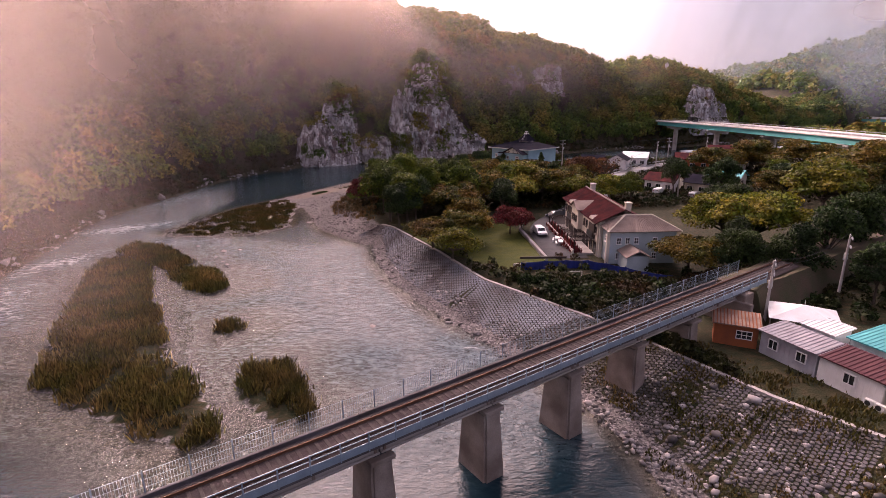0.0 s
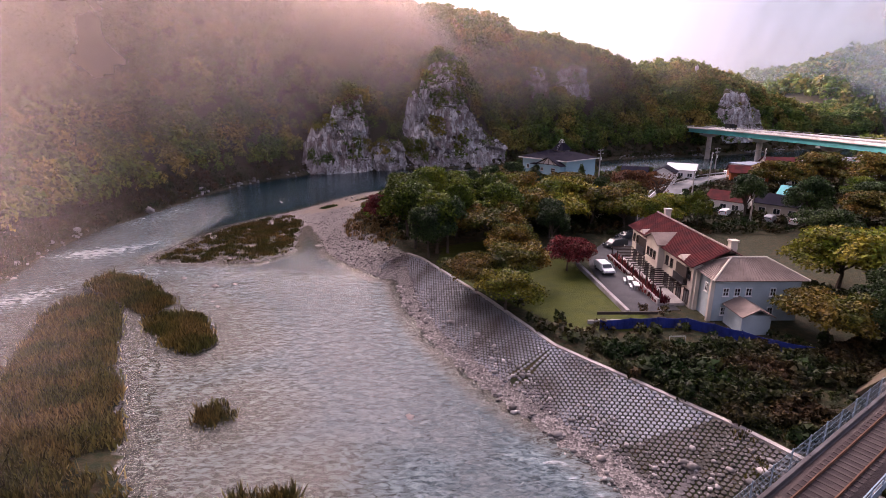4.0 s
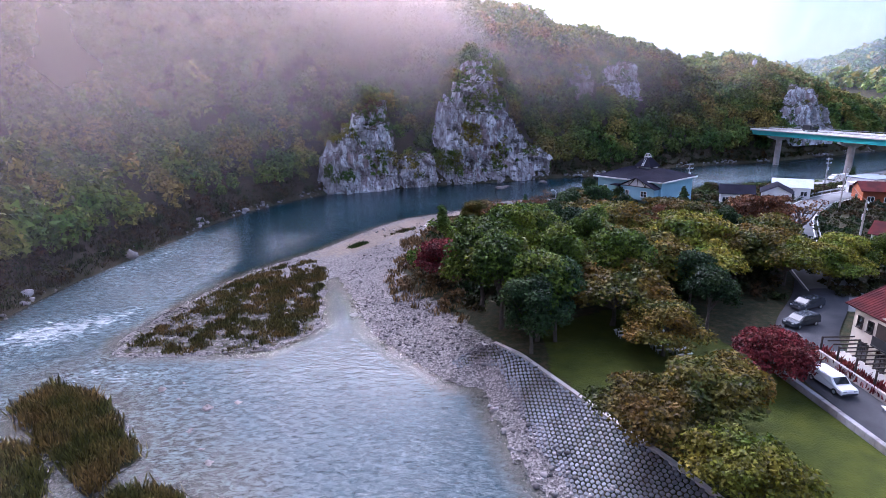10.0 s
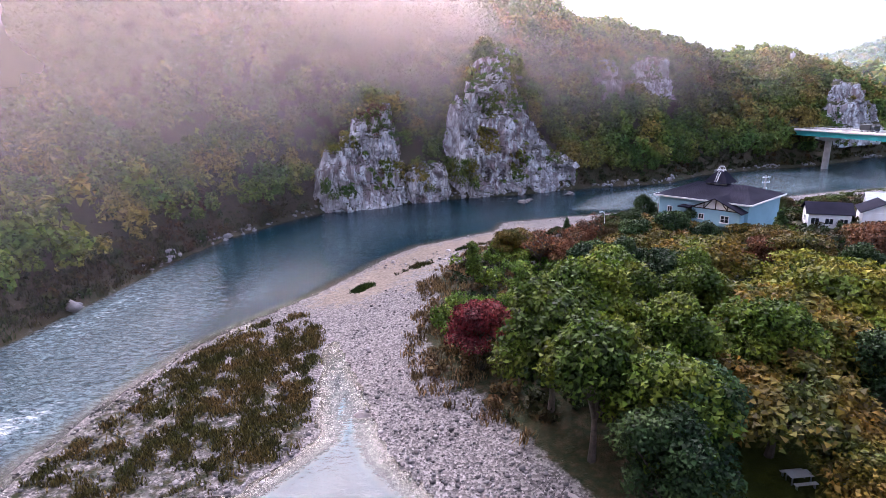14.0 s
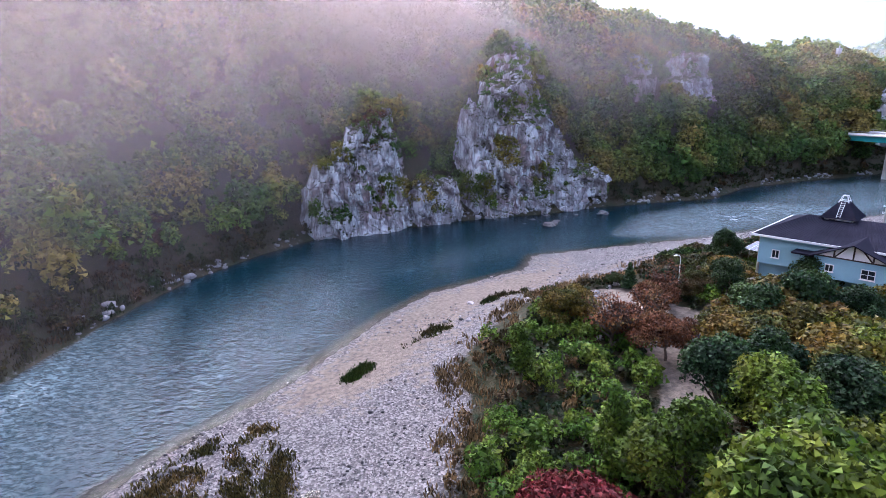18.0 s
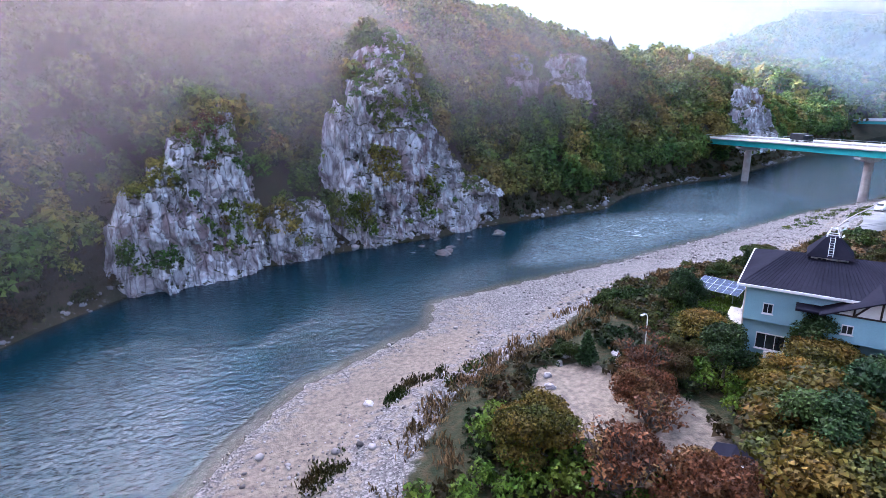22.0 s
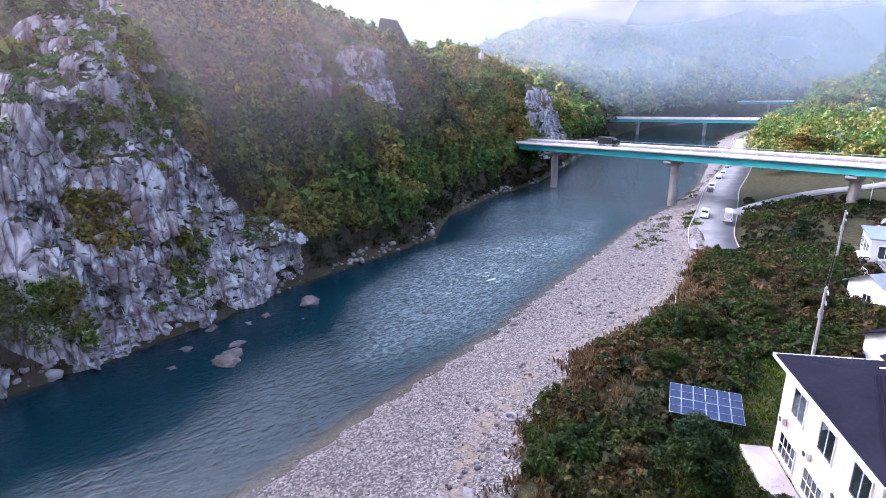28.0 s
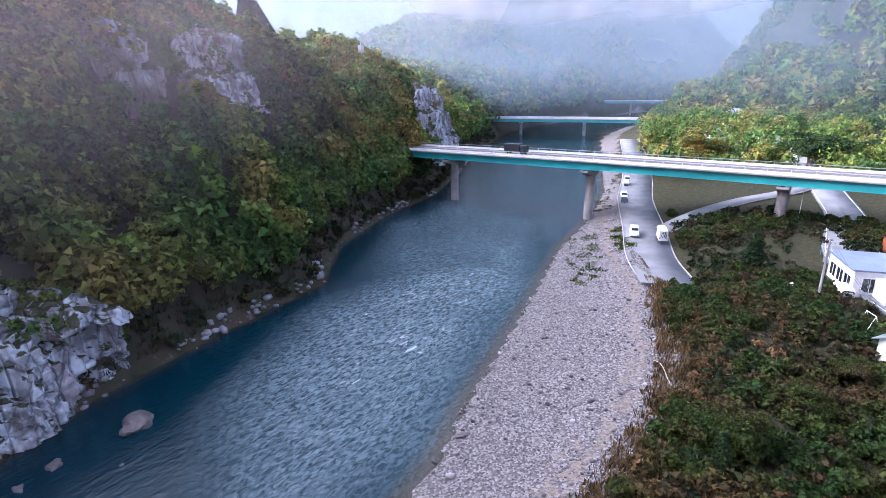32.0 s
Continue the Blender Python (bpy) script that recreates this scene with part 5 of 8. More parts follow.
def crag(p0, p1, height, steps, seed, label, z0=-0.8, nu=170, nv=150, rough=1.0, forth=2.6):
    """A rock face that climbs from the water in risers and ledges between two places on the bank.
    height: share of the profile that is reached, along the face. steps: (metres inland, metres up)."""
    a, b = Vector((p0[0], p0[1], 0)), Vector((p1[0], p1[1], 0))
    along = (b - a).normalized()
    inward = Vector((-along.y, along.x, 0))
    a, b = a - inward * forth, b - inward * forth
    length = (b - a).length
    sd, sz = np.array([p[0] for p in steps], dtype=float), np.array([p[1] for p in steps], dtype=float)
    arc = np.concatenate([[0], np.cumsum(np.hypot(np.diff(sd), np.diff(sz)))])
    hu, hv = [q[0] for q in height], [q[1] for q in height]
    def facet(q, salt):
        """Flat tilted blocks: the face of the block that holds q."""
        c = noise.voronoi(q)[1][0]
        h = noise.cell_vector(c * 7.3 + Vector((salt, 1.7, 0)))
        return (h.z - 0.5) + (h.x - 0.5) * 1.5 * (q.x - c.x + q.y - c.y) + (h.y - 0.6) * 1.2 * (q.z - c.z)

    vs = []
    for j in range(nv + 1):
        w = j / nv
        for i in range(nu + 1):
            u = i / nu
            reach = float(np.interp(u, hu, hv)) + 0.06 * noise.noise(Vector((u * length * 0.5, seed, 4)))
            s = min(1.0, w * reach) * arc[-1]
            d, z = float(np.interp(s, arc, sd)), float(np.interp(s, arc, sz))
            p = a + along * (u * length) + inward * d
            p.z = z0 + z
            lean = 0.35 * p.z
            big = facet(Vector(((p.x + lean * 0.3) * 0.17, p.y * 0.1, p.z * 0.085 + seed)), seed)
            mid = facet(Vector(((p.x + lean) * 0.42, p.y * 0.25, p.z * 0.26)), seed + 3)
            low = facet(Vector(((p.x - lean) * 1.0, p.y * 0.7, p.z * 0.8)), seed + 5)
            fine = facet(Vector((p.x * 2.1, p.y * 1.6, p.z * 1.7)), seed + 8)
            f1, f2 = noise.voronoi(Vector(((p.x + lean * 0.5) * 0.2, p.y * 0.08, p.z * 0.05 + seed)))[0][:2]
            k = 1.3 * noise.noise(p * 0.1) + 2.7 * big + 1.15 * mid + 0.5 * low + 0.2 * fine - 6.0 * max(0, 0.12 - (f2 - f1)) + 0.25 * noise.noise(p * 1.1)
            edge = min(1, min(u, 1 - u) * 6) * min(1, (1 - w) * 6)
            p -= inward * (k * rough * (0.35 + 0.65 * edge) - 1.5 + 2.6 * edge)
            p += along * (0.5 * mid + 0.35 * low)
            p += inward * (4.0 * (1 - min(1, min(u, 1 - u) * 8)))
            p.z += 0.9 * mid * w + 0.4 * low * w - 2.0 * (1 - min(1, (1 - w) * 9)) * rough
            vs.append(p[:])
    n1 = nu + 1
    idx = np.arange(n1 * (nv + 1)).reshape(nv + 1, n1)
    fs = np.stack([idx[:-1, :-1].ravel(), idx[:-1, 1:].ravel(), idx[1:, 1:].ravel(), idx[1:, :-1].ravel()], 1)
    CRAG_POINTS.append(np.array(vs))
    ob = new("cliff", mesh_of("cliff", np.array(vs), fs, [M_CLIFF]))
    return tagged(ob, label, "cliff", "rock faces above the river")


def cliff_material():
    m = surface("weathered_cliff", (0.48, 0.46, 0.47), 0.9, second=(0.2, 0.17, 0.175), scale=0.3, grain=1.6, bump=0.8, mottle=0.9)
    n, l = m.node_tree.nodes, m.node_tree.links
    p = n["Principled BSDF"]
    src = p.inputs["Base Color"].links[0].from_socket
    geo = n.new("ShaderNodeNewGeometry")

    def layer(low, amount, color):
        q = n.new("ShaderNodeMixRGB")
        q.inputs[2].default_value = rgba(color)
        l.new(amount, q.inputs[0])
        l.new(low, q.inputs[1])
        return q.outputs[0]

    def span(v, a, b, c=0.0, d=1.0):
        q = n.new("ShaderNodeMapRange")
        for key, val in (("From Min", a), ("From Max", b), ("To Min", c), ("To Max", d)):
            q.inputs[key].default_value = val
        l.new(v, q.inputs["Value"])
        return q.outputs[0]

    def speckle(scale, stretch, detail=6):
        mp = n.new("ShaderNodeMapping")
        mp.inputs["Scale"].default_value = stretch
        l.new(geo.outputs["Position"], mp.inputs["Vector"])
        q = n.new("ShaderNodeTexNoise")
        q.inputs["Scale"].default_value, q.inputs["Detail"].default_value, q.inputs["Distortion"].default_value = scale, detail, 0.6
        l.new(mp.outputs[0], q.inputs["Vector"])
        return q.outputs["Fac"]

    # rust and violet staining, pale scoured patches, dark colour put into the cracks
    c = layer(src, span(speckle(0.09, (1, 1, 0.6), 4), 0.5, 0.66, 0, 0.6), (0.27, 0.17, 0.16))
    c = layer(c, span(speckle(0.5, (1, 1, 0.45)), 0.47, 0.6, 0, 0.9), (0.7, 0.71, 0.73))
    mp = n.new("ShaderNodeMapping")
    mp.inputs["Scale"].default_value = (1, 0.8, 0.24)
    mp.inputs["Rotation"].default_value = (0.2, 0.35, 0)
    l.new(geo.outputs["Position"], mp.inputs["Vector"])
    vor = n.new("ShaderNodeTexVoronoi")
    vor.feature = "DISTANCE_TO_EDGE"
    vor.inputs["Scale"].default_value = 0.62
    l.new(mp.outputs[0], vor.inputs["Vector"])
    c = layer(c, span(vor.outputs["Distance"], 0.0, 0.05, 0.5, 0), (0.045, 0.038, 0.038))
    up = n.new("ShaderNodeSeparateXYZ")
    l.new(geo.outputs["Normal"], up.inputs[0])
    add = n.new("ShaderNodeMath")
    add.operation = "ADD"
    l.new(up.outputs["Z"], add.inputs[0])
    l.new(speckle(0.35, (1, 1, 1)), add.inputs[1])
    c = layer(c, span(add.outputs[0], 1.08, 1.25), (0.06, 0.058, 0.024))
    l.new(c, p.inputs["Base Color"])
    relief = n.new("ShaderNodeBump")
    relief.inputs["Strength"].default_value, relief.inputs["Distance"].default_value = 0.8, 0.5
    l.new(span(vor.outputs["Distance"], 0.0, 0.12), relief.inputs["Height"])
    old = p.inputs["Normal"].links[0].from_node
    l.new(relief.outputs[0], old.inputs["Normal"])
    return m


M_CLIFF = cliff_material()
LOW = [(0, 0), (0.8, 5), (2, 7), (2.6, 13), (4, 15.5), (5, 22), (7, 25), (8, 31), (10, 34), (16, 36)]
TALL = [(0, 0), (0.8, 6), (2, 8), (2.6, 15), (4, 18), (5, 26), (7, 30), (8, 37), (11, 41), (12, 44), (16, 52), (22, 58), (30, 61)]
BUTT = [(0, 0), (1.0, 6), (2.2, 10), (4.5, 12.5), (10, 14)]
OUT = [(0, 0), (1.5, 7), (4, 9), (5.5, 15), (10, 17), (15, 19)]
crag((-60, 237), (-32, 250.5), [(0, 0.14), (0.06, 0.38), (0.15, 0.5), (0.3, 0.57), (0.42, 0.66), (0.55, 0.77), (0.7, 0.8), (0.81, 0.96), (0.88, 0.9), (0.95, 0.6), (1, 0.42)], LOW, 3, "pale grey rock face with bushes on its ledges")
crag((-34, 248.5), (-19, 256), [(0, 0.5), (0.2, 0.8), (0.5, 1.0), (0.8, 0.85), (1, 0.5)], BUTT, 5, "rounded grey rock buttress standing in the river", nu=110, nv=100)
crag((-19, 255), (19, 267), [(0, 0.36), (0.1, 0.49), (0.2, 0.53), (0.34, 0.6), (0.44, 0.66), (0.52, 0.69), (0.6, 0.66), (0.68, 0.54), (0.76, 0.38), (0.85, 0.3), (1, 0.2)], TALL, 7, "tall jagged grey cliff rising from the river", nu=200, nv=230)
crag((-9, 271.5), (9, 277), [(0, 0.2), (0.2, 0.4), (0.45, 0.55), (0.7, 0.5), (1, 0.2)], OUT, 10, "grey rock rib climbing above the tall cliff", z0=38, nu=60, nv=60, rough=0.8, forth=0)
crag((11, 263.5), (27, 270), [(0, 0.6), (0.3, 0.9), (0.6, 1.0), (0.85, 0.6), (1, 0.3)], BUTT, 9, "low grey crag at the foot of the wooded slope", nu=110, nv=100)
crag((54, 296), (74, 301), [(0, 0.5), (0.4, 0.95), (0.7, 1.0), (1, 0.5)], OUT, 11, "bare rock outcrop high on the wooded slope", z0=29, nu=80, nv=70, rough=1.0, forth=0)
crag((39, 291.5), (50, 294), [(0, 0.5), (0.5, 0.9), (1, 0.5)], OUT, 13, "small bare rock outcrop on the wooded slope", z0=30, nu=50, nv=50, rough=0.8, forth=0)
crag((150, 315.5), (184, 328.5), [(0, 0.5), (0.3, 1.0), (0.6, 0.9), (1, 0.4)], [(0, 0), (1, 8), (3, 10), (4, 18), (6, 20), (7, 27), (10, 31)], 15, "rock face on the hill beyond the road bridge", z0=6, nu=90, nv=70, rough=0.9, forth=0)
# bushes rooted on the ledges
rng = np.random.RandomState(17)
ledge = []
for cx, cy, rx, ry, n in ((-46, 250, 14, 8, 50), (-40, 258, 12, 6, 40), (-26, 258, 7, 4, 12), (-2, 268, 18, 10, 70), (0, 280, 14, 10, 50), (18, 272, 6, 4, 14), (65, 309, 10, 5, 12)):
    ledge += [(cx + rng.normal(0, rx * 0.5), cy + rng.normal(0, ry * 0.5)) for _ in range(n)]
bpy.context.view_layer.update()
deps = bpy.context.evaluated_depsgraph_get()
lc, ld, ls = [], [], []
for x, y in ledge:
    hit, place, normal, _, ob_, _ = scene.ray_cast(deps, Vector((x, y, 120)), Vector((0, 0, -1)))
    while hit and not ob_.name.startswith(("cliff", "ground")):
        hit, place, normal, _, ob_, _ = scene.ray_cast(deps, place - Vector((0, 0, 0.05)), Vector((0, 0, -1)))
    if not hit or place.z < 1.5:
        continue
    r = rng.uniform(0.7, 1.7)
    d = rng.normal(0, 1, (70, 3))
    d /= np.linalg.norm(d, axis=1, keepdims=True)
    d[:, 2] = np.abs(d[:, 2])
    lc.append(np.array(place) + d * r * rng.uniform(0.6, 1.1, (70, 1)))
    ld.append(d)
for face, n_tuft in zip(CRAG_POINTS, (130, 30, 220, 30, 40, 25, 12, 30)):
    cluster = np.array([noise.noise(Vector(q) * 0.11) for q in face])
    good = np.nonzero((cluster > 0.18) & (face[:, 2] > 4))[0]
    for q in face[rng.choice(good, min(n_tuft, len(good)), replace=False)]:
        d = rng.normal(0, 1, (70, 3))
        d /= np.linalg.norm(d, axis=1, keepdims=True)
        lc.append(q + d * rng.uniform(0.6, 1.5) * rng.uniform(0.5, 1.1, (70, 1)))
        ld.append(d)
vs, fs = leaf_cards(np.vstack(lc), np.vstack(ld), np.full(70 * len(lc), 0.5), rng)
tagged(new("ledge_bushes", mesh_of("ledge_bushes", vs, fs, [M_LEAF_HILL])), "green and rust bushes rooted on the cliff ledges", "bushes", kind="stuff")

rng = np.random.RandomState(29)
lc, ld = [], []
for k in range(26):
    x, y = -43 + rng.normal(0, 2.6), 251 + rng.normal(0, 2.4)
    hit, place, normal, _, ob_, _ = scene.ray_cast(deps, Vector((x, y, 120)), Vector((0, 0, -1)))
    while hit and not ob_.name.startswith(("cliff", "ground")):
        hit, place, normal, _, ob_, _ = scene.ray_cast(deps, place - Vector((0, 0, 0.05)), Vector((0, 0, -1)))
    if hit:
        d = rng.normal(0, 1, (90, 3))
        d /= np.linalg.norm(d, axis=1, keepdims=True)
        lc.append(np.array(place) + d * rng.uniform(0.8, 1.5) * rng.uniform(0.6, 1.1, (90, 1)))
        ld.append(d)
vs, fs = leaf_cards(np.vstack(lc), np.vstack(ld), np.full(90 * len(lc), 0.45), rng)
tagged(new("ledge_bushes", mesh_of("ledge_bushes", vs, fs, [M_LEAF_RUST])), "rust-red bushes in a hollow of the rock face", "bushes", kind="stuff")

# ---- stone-block embankment ----
def emb_line(n):
    """Evenly spaced places along the top of the embankment, with the direction down to the river."""
    line = [(35, 35), (30, 41), (24, 51), (19, 59), (7, 74), (0.5, 89), (-5, 100), (-9, 108), (-13, 114)]
    seg = [math.dist(p, q) for p, q in zip(line, line[1:])]
    arc = np.concatenate([[0], np.cumsum(seg)])
    s = np.linspace(0, arc[-1], n)
    x, y = np.interp(s, arc, [p[0] for p in line]), np.interp(s, arc, [p[1] for p in line])
    tx, ty = np.gradient(x), np.gradient(y)
    k = np.hypot(tx, ty)
    return x, y, -ty / k, tx / k


PITCH = 0.44
n_col = int(96 / PITCH)
ex, ey, edx, edy = emb_line(n_col)
bm = bmesh.new()
prism(bm, [(-0.2, -0.1), (-0.1, -0.19), (0.1, -0.19), (0.2, -0.1), (0.2, 0.1), (0.1, 0.19), (-0.1, 0.19), (-0.2, 0.1)], -0.12, 0.06)
for v in bm.verts:
    if v.co.z > 0:
        v.co.x *= 0.8
        v.co.y *= 0.8
block_me = bpy.data.meshes.new("block")
bm.to_mesh(block_me)
bm.free()
M_BLOCK = surface("block_stone", (0.27, 0.285, 0.32), 0.85, second=(0.1, 0.085, 0.085), scale=0.12, grain=6, bump=0.3, mottle=0.9, vary=0.35, space="Object")
block_me.materials.append(M_BLOCK)
bv = np.array([v.co[:] for v in block_me.vertices])
bf = [list(p.vertices) for p in block_me.polygons]
rows_n = 25
jv = []
rng = np.random.RandomState(90)
for c in range(n_col):
    for r in range(rows_n):
        off = (r + 0.35 + 0.5 * (c % 2)) * PITCH * 0.92
        x, y = ex[c] + edx[c] * -off, ey[c] + edy[c] * -off
        jv.append((x, y))
pos = np.array(jv)
side = land(pos[:, 0], pos[:, 1])
if side[3].mean() > 0:
    pos = np.array([(2 * ex[i // rows_n] - p[0], 2 * ey[i // rows_n] - p[1]) for i, p in enumerate(pos)])
    side = land(pos[:, 0], pos[:, 1])
step = 0.4
z_e, z_n = land(pos[:, 0] + step, pos[:, 1])[0], land(pos[:, 0], pos[:, 1] + step)[0]
EMB_OK = (side[2] > 2.6) & (side[3] < 0.2) & ~((pos[:, 1] < 62) & (bumps(pos[:, 0], pos[:, 1], 4, 2) > rng.uniform(0.1, 0.8, len(pos))))
all_v, all_f, base_i = [], [], 0
dark_v, dark_f = [], []
# darker copy of the block stone for the stretch by the railway bridge
M_DARK_BLOCK = surface("dark_block_stone", (0.12, 0.11, 0.115), 0.9, second=(0.055, 0.05, 0.042), scale=0.3, grain=6, bump=0.3, mottle=0.9)
BLOCKS = []
for i in np.nonzero(EMB_OK)[0]:
    nrm = Vector((-(z_e[i] - side[0][i]) / step, -(z_n[i] - side[0][i]) / step, 1)).normalized()
    m = Matrix.Translation((pos[i, 0], pos[i, 1], side[0][i] + 0.03)) @ nrm.to_track_quat("Z", "Y").to_matrix().to_4x4() @ pose(0, 0, rng.uniform(-0.03, 0.03), rng.uniform(-5, 5), rng.uniform(-5, 5), rng.uniform(-12, 12))
    if 91 < pos[i, 1] < 98 and len(BLOCKS) < 295:
        BLOCKS.append(m)
        continue
    mm = np.array(m)
    if pos[i, 1] < 60:
        dark_f += [[q + len(dark_v) * len(bv) for q in f] for f in bf]
        dark_v.append(bv @ mm[:3, :3].T + mm[:3, 3])
        continue
    all_v.append(bv @ mm[:3, :3].T + mm[:3, 3])
    all_f += [[q + base_i for q in f] for f in bf]
    base_i += len(bv)
embankment = thing("embankment", Matrix.Identity(4), "sloping river embankment paved with grey stone blocks", "embankment", kind="structure")
rest = new("block_paving", mesh_of("block_paving", np.vstack(all_v).tolist(), all_f, [M_BLOCK]))
rest.parent = embankment
rest["kind"] = "stuff"
old = new("block_paving", mesh_of("dark_paving", np.vstack(dark_v).tolist(), dark_f, [M_DARK_BLOCK]))
old.parent = embankment
old["kind"] = "stuff"
old["label"] = "darker blocks by the railway bridge"
bm = bmesh.new()
kx, ky, kdx, kdy = emb_line(70)
sgn = -1 if land(np.array([kx[30] + kdx[30]]), np.array([ky[30] + kdy[30]]))[3][0] < 0 else 1
prev = None
for x, y, dx, dy in zip(kx, ky, kdx, kdy):
    z = ground_z(x, y)
    ring = [bm.verts.new(p) for p in ((x - 0.05 * dx, y - 0.05 * dy, z - 0.3), (x - 0.05 * dx, y - 0.05 * dy, z + 0.14), (x + sgn * 0.5 * dx, y + sgn * 0.5 * dy, z + 0.14), (x + sgn * 0.5 * dx, y + sgn * 0.5 * dy, z - 0.3))]
    if prev:
        for q in range(4):
            bm.faces.new((prev[q], prev[(q + 1) % 4], ring[(q + 1) % 4], ring[q]))
    prev = ring
bmesh.ops.recalc_face_normals(bm, faces=bm.faces[:])
part("coping", bm, M_CONCRETE, embankment, "pale concrete coping along the crest")

# ---- roads ----
def ribbon(name, centre, width, mat, label, lift=0.12, kind="structure", thick=0.25):
    """A road laid along a line on the ground, with a raised edge."""
    pts = []
    for (x0, y0), (x1, y1) in zip(centre, centre[1:]):
        k = max(2, int(math.dist((x0, y0), (x1, y1)) / 2.0))
        pts += [(x0 + (x1 - x0) * i / k, y0 + (y1 - y0) * i / k) for i in range(k)]
    pts.append(centre[-1])
    p = np.array(pts)
    for _ in range(6):
        p[1:-1] = 0.25 * p[:-2] + 0.5 * p[1:-1] + 0.25 * p[2:]
    t = np.gradient(p, axis=0)
    t /= np.linalg.norm(t, axis=1, keepdims=True)
    nrm = np.column_stack([-t[:, 1], t[:, 0]])
    L, R = p + nrm * width / 2, p - nrm * width / 2
    z = np.maximum.reduce([land(q[:, 0], q[:, 1])[0] for q in (L, p, R)]) + lift
    for _ in range(3):
        z[1:-1] = np.maximum(z[1:-1], 0.5 * (z[:-2] + z[2:]))
    k = len(p)
    vs = np.vstack([np.column_stack([L, z]), np.column_stack([R, z]), np.column_stack([L, z - thick]), np.column_stack([R, z - thick])])
    i = np.arange(k - 1)
    fs = np.vstack([np.column_stack([i + k, i + k + 1, i + 1, i]), np.column_stack([i, i + 1, i + 1 + 2 * k, i + 2 * k]), np.column_stack([i + 3 * k, i + 3 * k + 1, i + k + 1, i + k])])
    ob = tagged(new(name, mesh_of(name, vs, fs, [mat])), label, "road", kind=kind)
    return ob, p, nrm, z


def edge_strip(name, p, nrm, z, off, w, h, mat, parent, label):
    """A kerb or painted edge that follows a road."""
    bm = bmesh.new()
    prev = None
    for (x, y), (nx_, ny_), zz in zip(p, nrm, z):
        a, b = (x + nx_ * (off - w / 2), y + ny_ * (off - w / 2)), (x + nx_ * (off + w / 2), y + ny_ * (off + w / 2))
        ring = [bm.verts.new(q) for q in ((*a, zz - 0.02), (*a, zz + h), (*b, zz + h), (*b, zz - 0.02))]
        if prev:
            for q in range(4):
                bm.faces.new((prev[q], prev[(q + 1) % 4], ring[(q + 1) % 4], ring[q]))
        prev = ring
    bmesh.ops.recalc_face_normals(bm, faces=bm.faces[:])
    return part(name, bm, mat, parent, label)


road, p, nrm, z = ribbon("road", [(90, 219), (104, 226.5), (119, 232), (150, 244.5), (172, 251), (200, 260), (280, 290)], 9.0, M_PALE_ROAD, "pale concrete riverside road")
edge_strip("kerb", p[2:], nrm[2:], z[2:], 4.6, 0.2, 0.2, M_CONCRETE, road, "pale concrete kerb on the river side")
edge_strip("kerb", p, nrm, z, -4.6, 0.18, 0.16, M_CONCRETE, road, "pale concrete kerb on the land side")
road2, p, nrm, z = ribbon("road", [(122, 229), (134, 224), (146, 217), (158, 209), (176, 204)], 4.5, M_PALE_ROAD, "pale concrete lane climbing from the river")
edge_strip("kerb", p, nrm, z, -2.3, 0.16, 0.15, M_CONCRETE, road2, "pale concrete kerb")
road3, p, nrm, z = ribbon("road", [(36, 118), (44, 140), (50, 152), (60, 168), (74, 181), (90, 190), (108, 196), (140, 197), (190, 206), (280, 225)], 7.5, M_PALE_ROAD, "grey village road curving between houses")
edge_strip("road_line", p, nrm, z, 3.3, 0.2, 0.006, M_WHITE, road3, "white painted edge line")
edge_strip("road_line", p, nrm, z, -3.3, 0.2, 0.006, M_WHITE, road3, "white painted edge line")
ribbon("driveway", [(22.5, 84), (22, 92), (22, 104), (26, 113), (34, 121), (40, 130)], 6.5, M_ASPHALT, "dark asphalt drive beside the villa", lift=0.1)
guard = thing("guard_rail", Matrix.Identity(4), "grey steel guard rail along the curving village road", "guard rail")
for side in (1, -1):
    edge_strip("beam", p[12:56], nrm[12:56], z[12:56] + 0.5, side * 3.95, 0.08, 0.32, M_STEEL, guard, "")
    for i in range(12, 56, 2):
        x, y = p[i] + nrm[i] * side * 4.05
        part("post", box(bmesh.new(), x - 0.06, x + 0.06, y - 0.06, y + 0.06, z[i] - 0.4, z[i] + 0.85, 0.01), M_STEEL, guard)
lot, p, nrm, z = ribbon("parking_ground", [(133, 235), (150, 241), (175, 248)], 9.0, surface("packed_earth", (0.2, 0.17, 0.155), 0.95, scale=0.3, grain=10, bump=0.3), "bare packed earth beside the riverside road", lift=0.05)
lot.matrix_world = Matrix.Translation((5, -12, 0.25))

# ---- railway bridge ----
RB = pose(-2.28, 33.45, 0, 0, 0, 34.1)
M_DECK = surface("deck_concrete", (0.12, 0.112, 0.12), 0.9, second=(0.07, 0.06, 0.062), scale=0.4, grain=9, bump=0.25, mottle=0.8)
M_BALLAST = surface("ballast", (0.05, 0.035, 0.034), 0.95, second=(0.03, 0.021, 0.022), scale=1.0, grain=9, bump=1.0, mottle=0.9)
M_FENCE = surface("pale_blue_fence_paint", (0.27, 0.36, 0.44), 0.5, 0.2, scale=1, grain=14, bump=0.05, mottle=0.4)
M_SLEEPER = surface("sleeper_concrete", (0.06, 0.046, 0.044), 0.9, scale=1, grain=12, bump=0.2)
rail_bridge = thing("railway_bridge", RB, "single-track concrete railway bridge on tall tapered piers", "bridge")
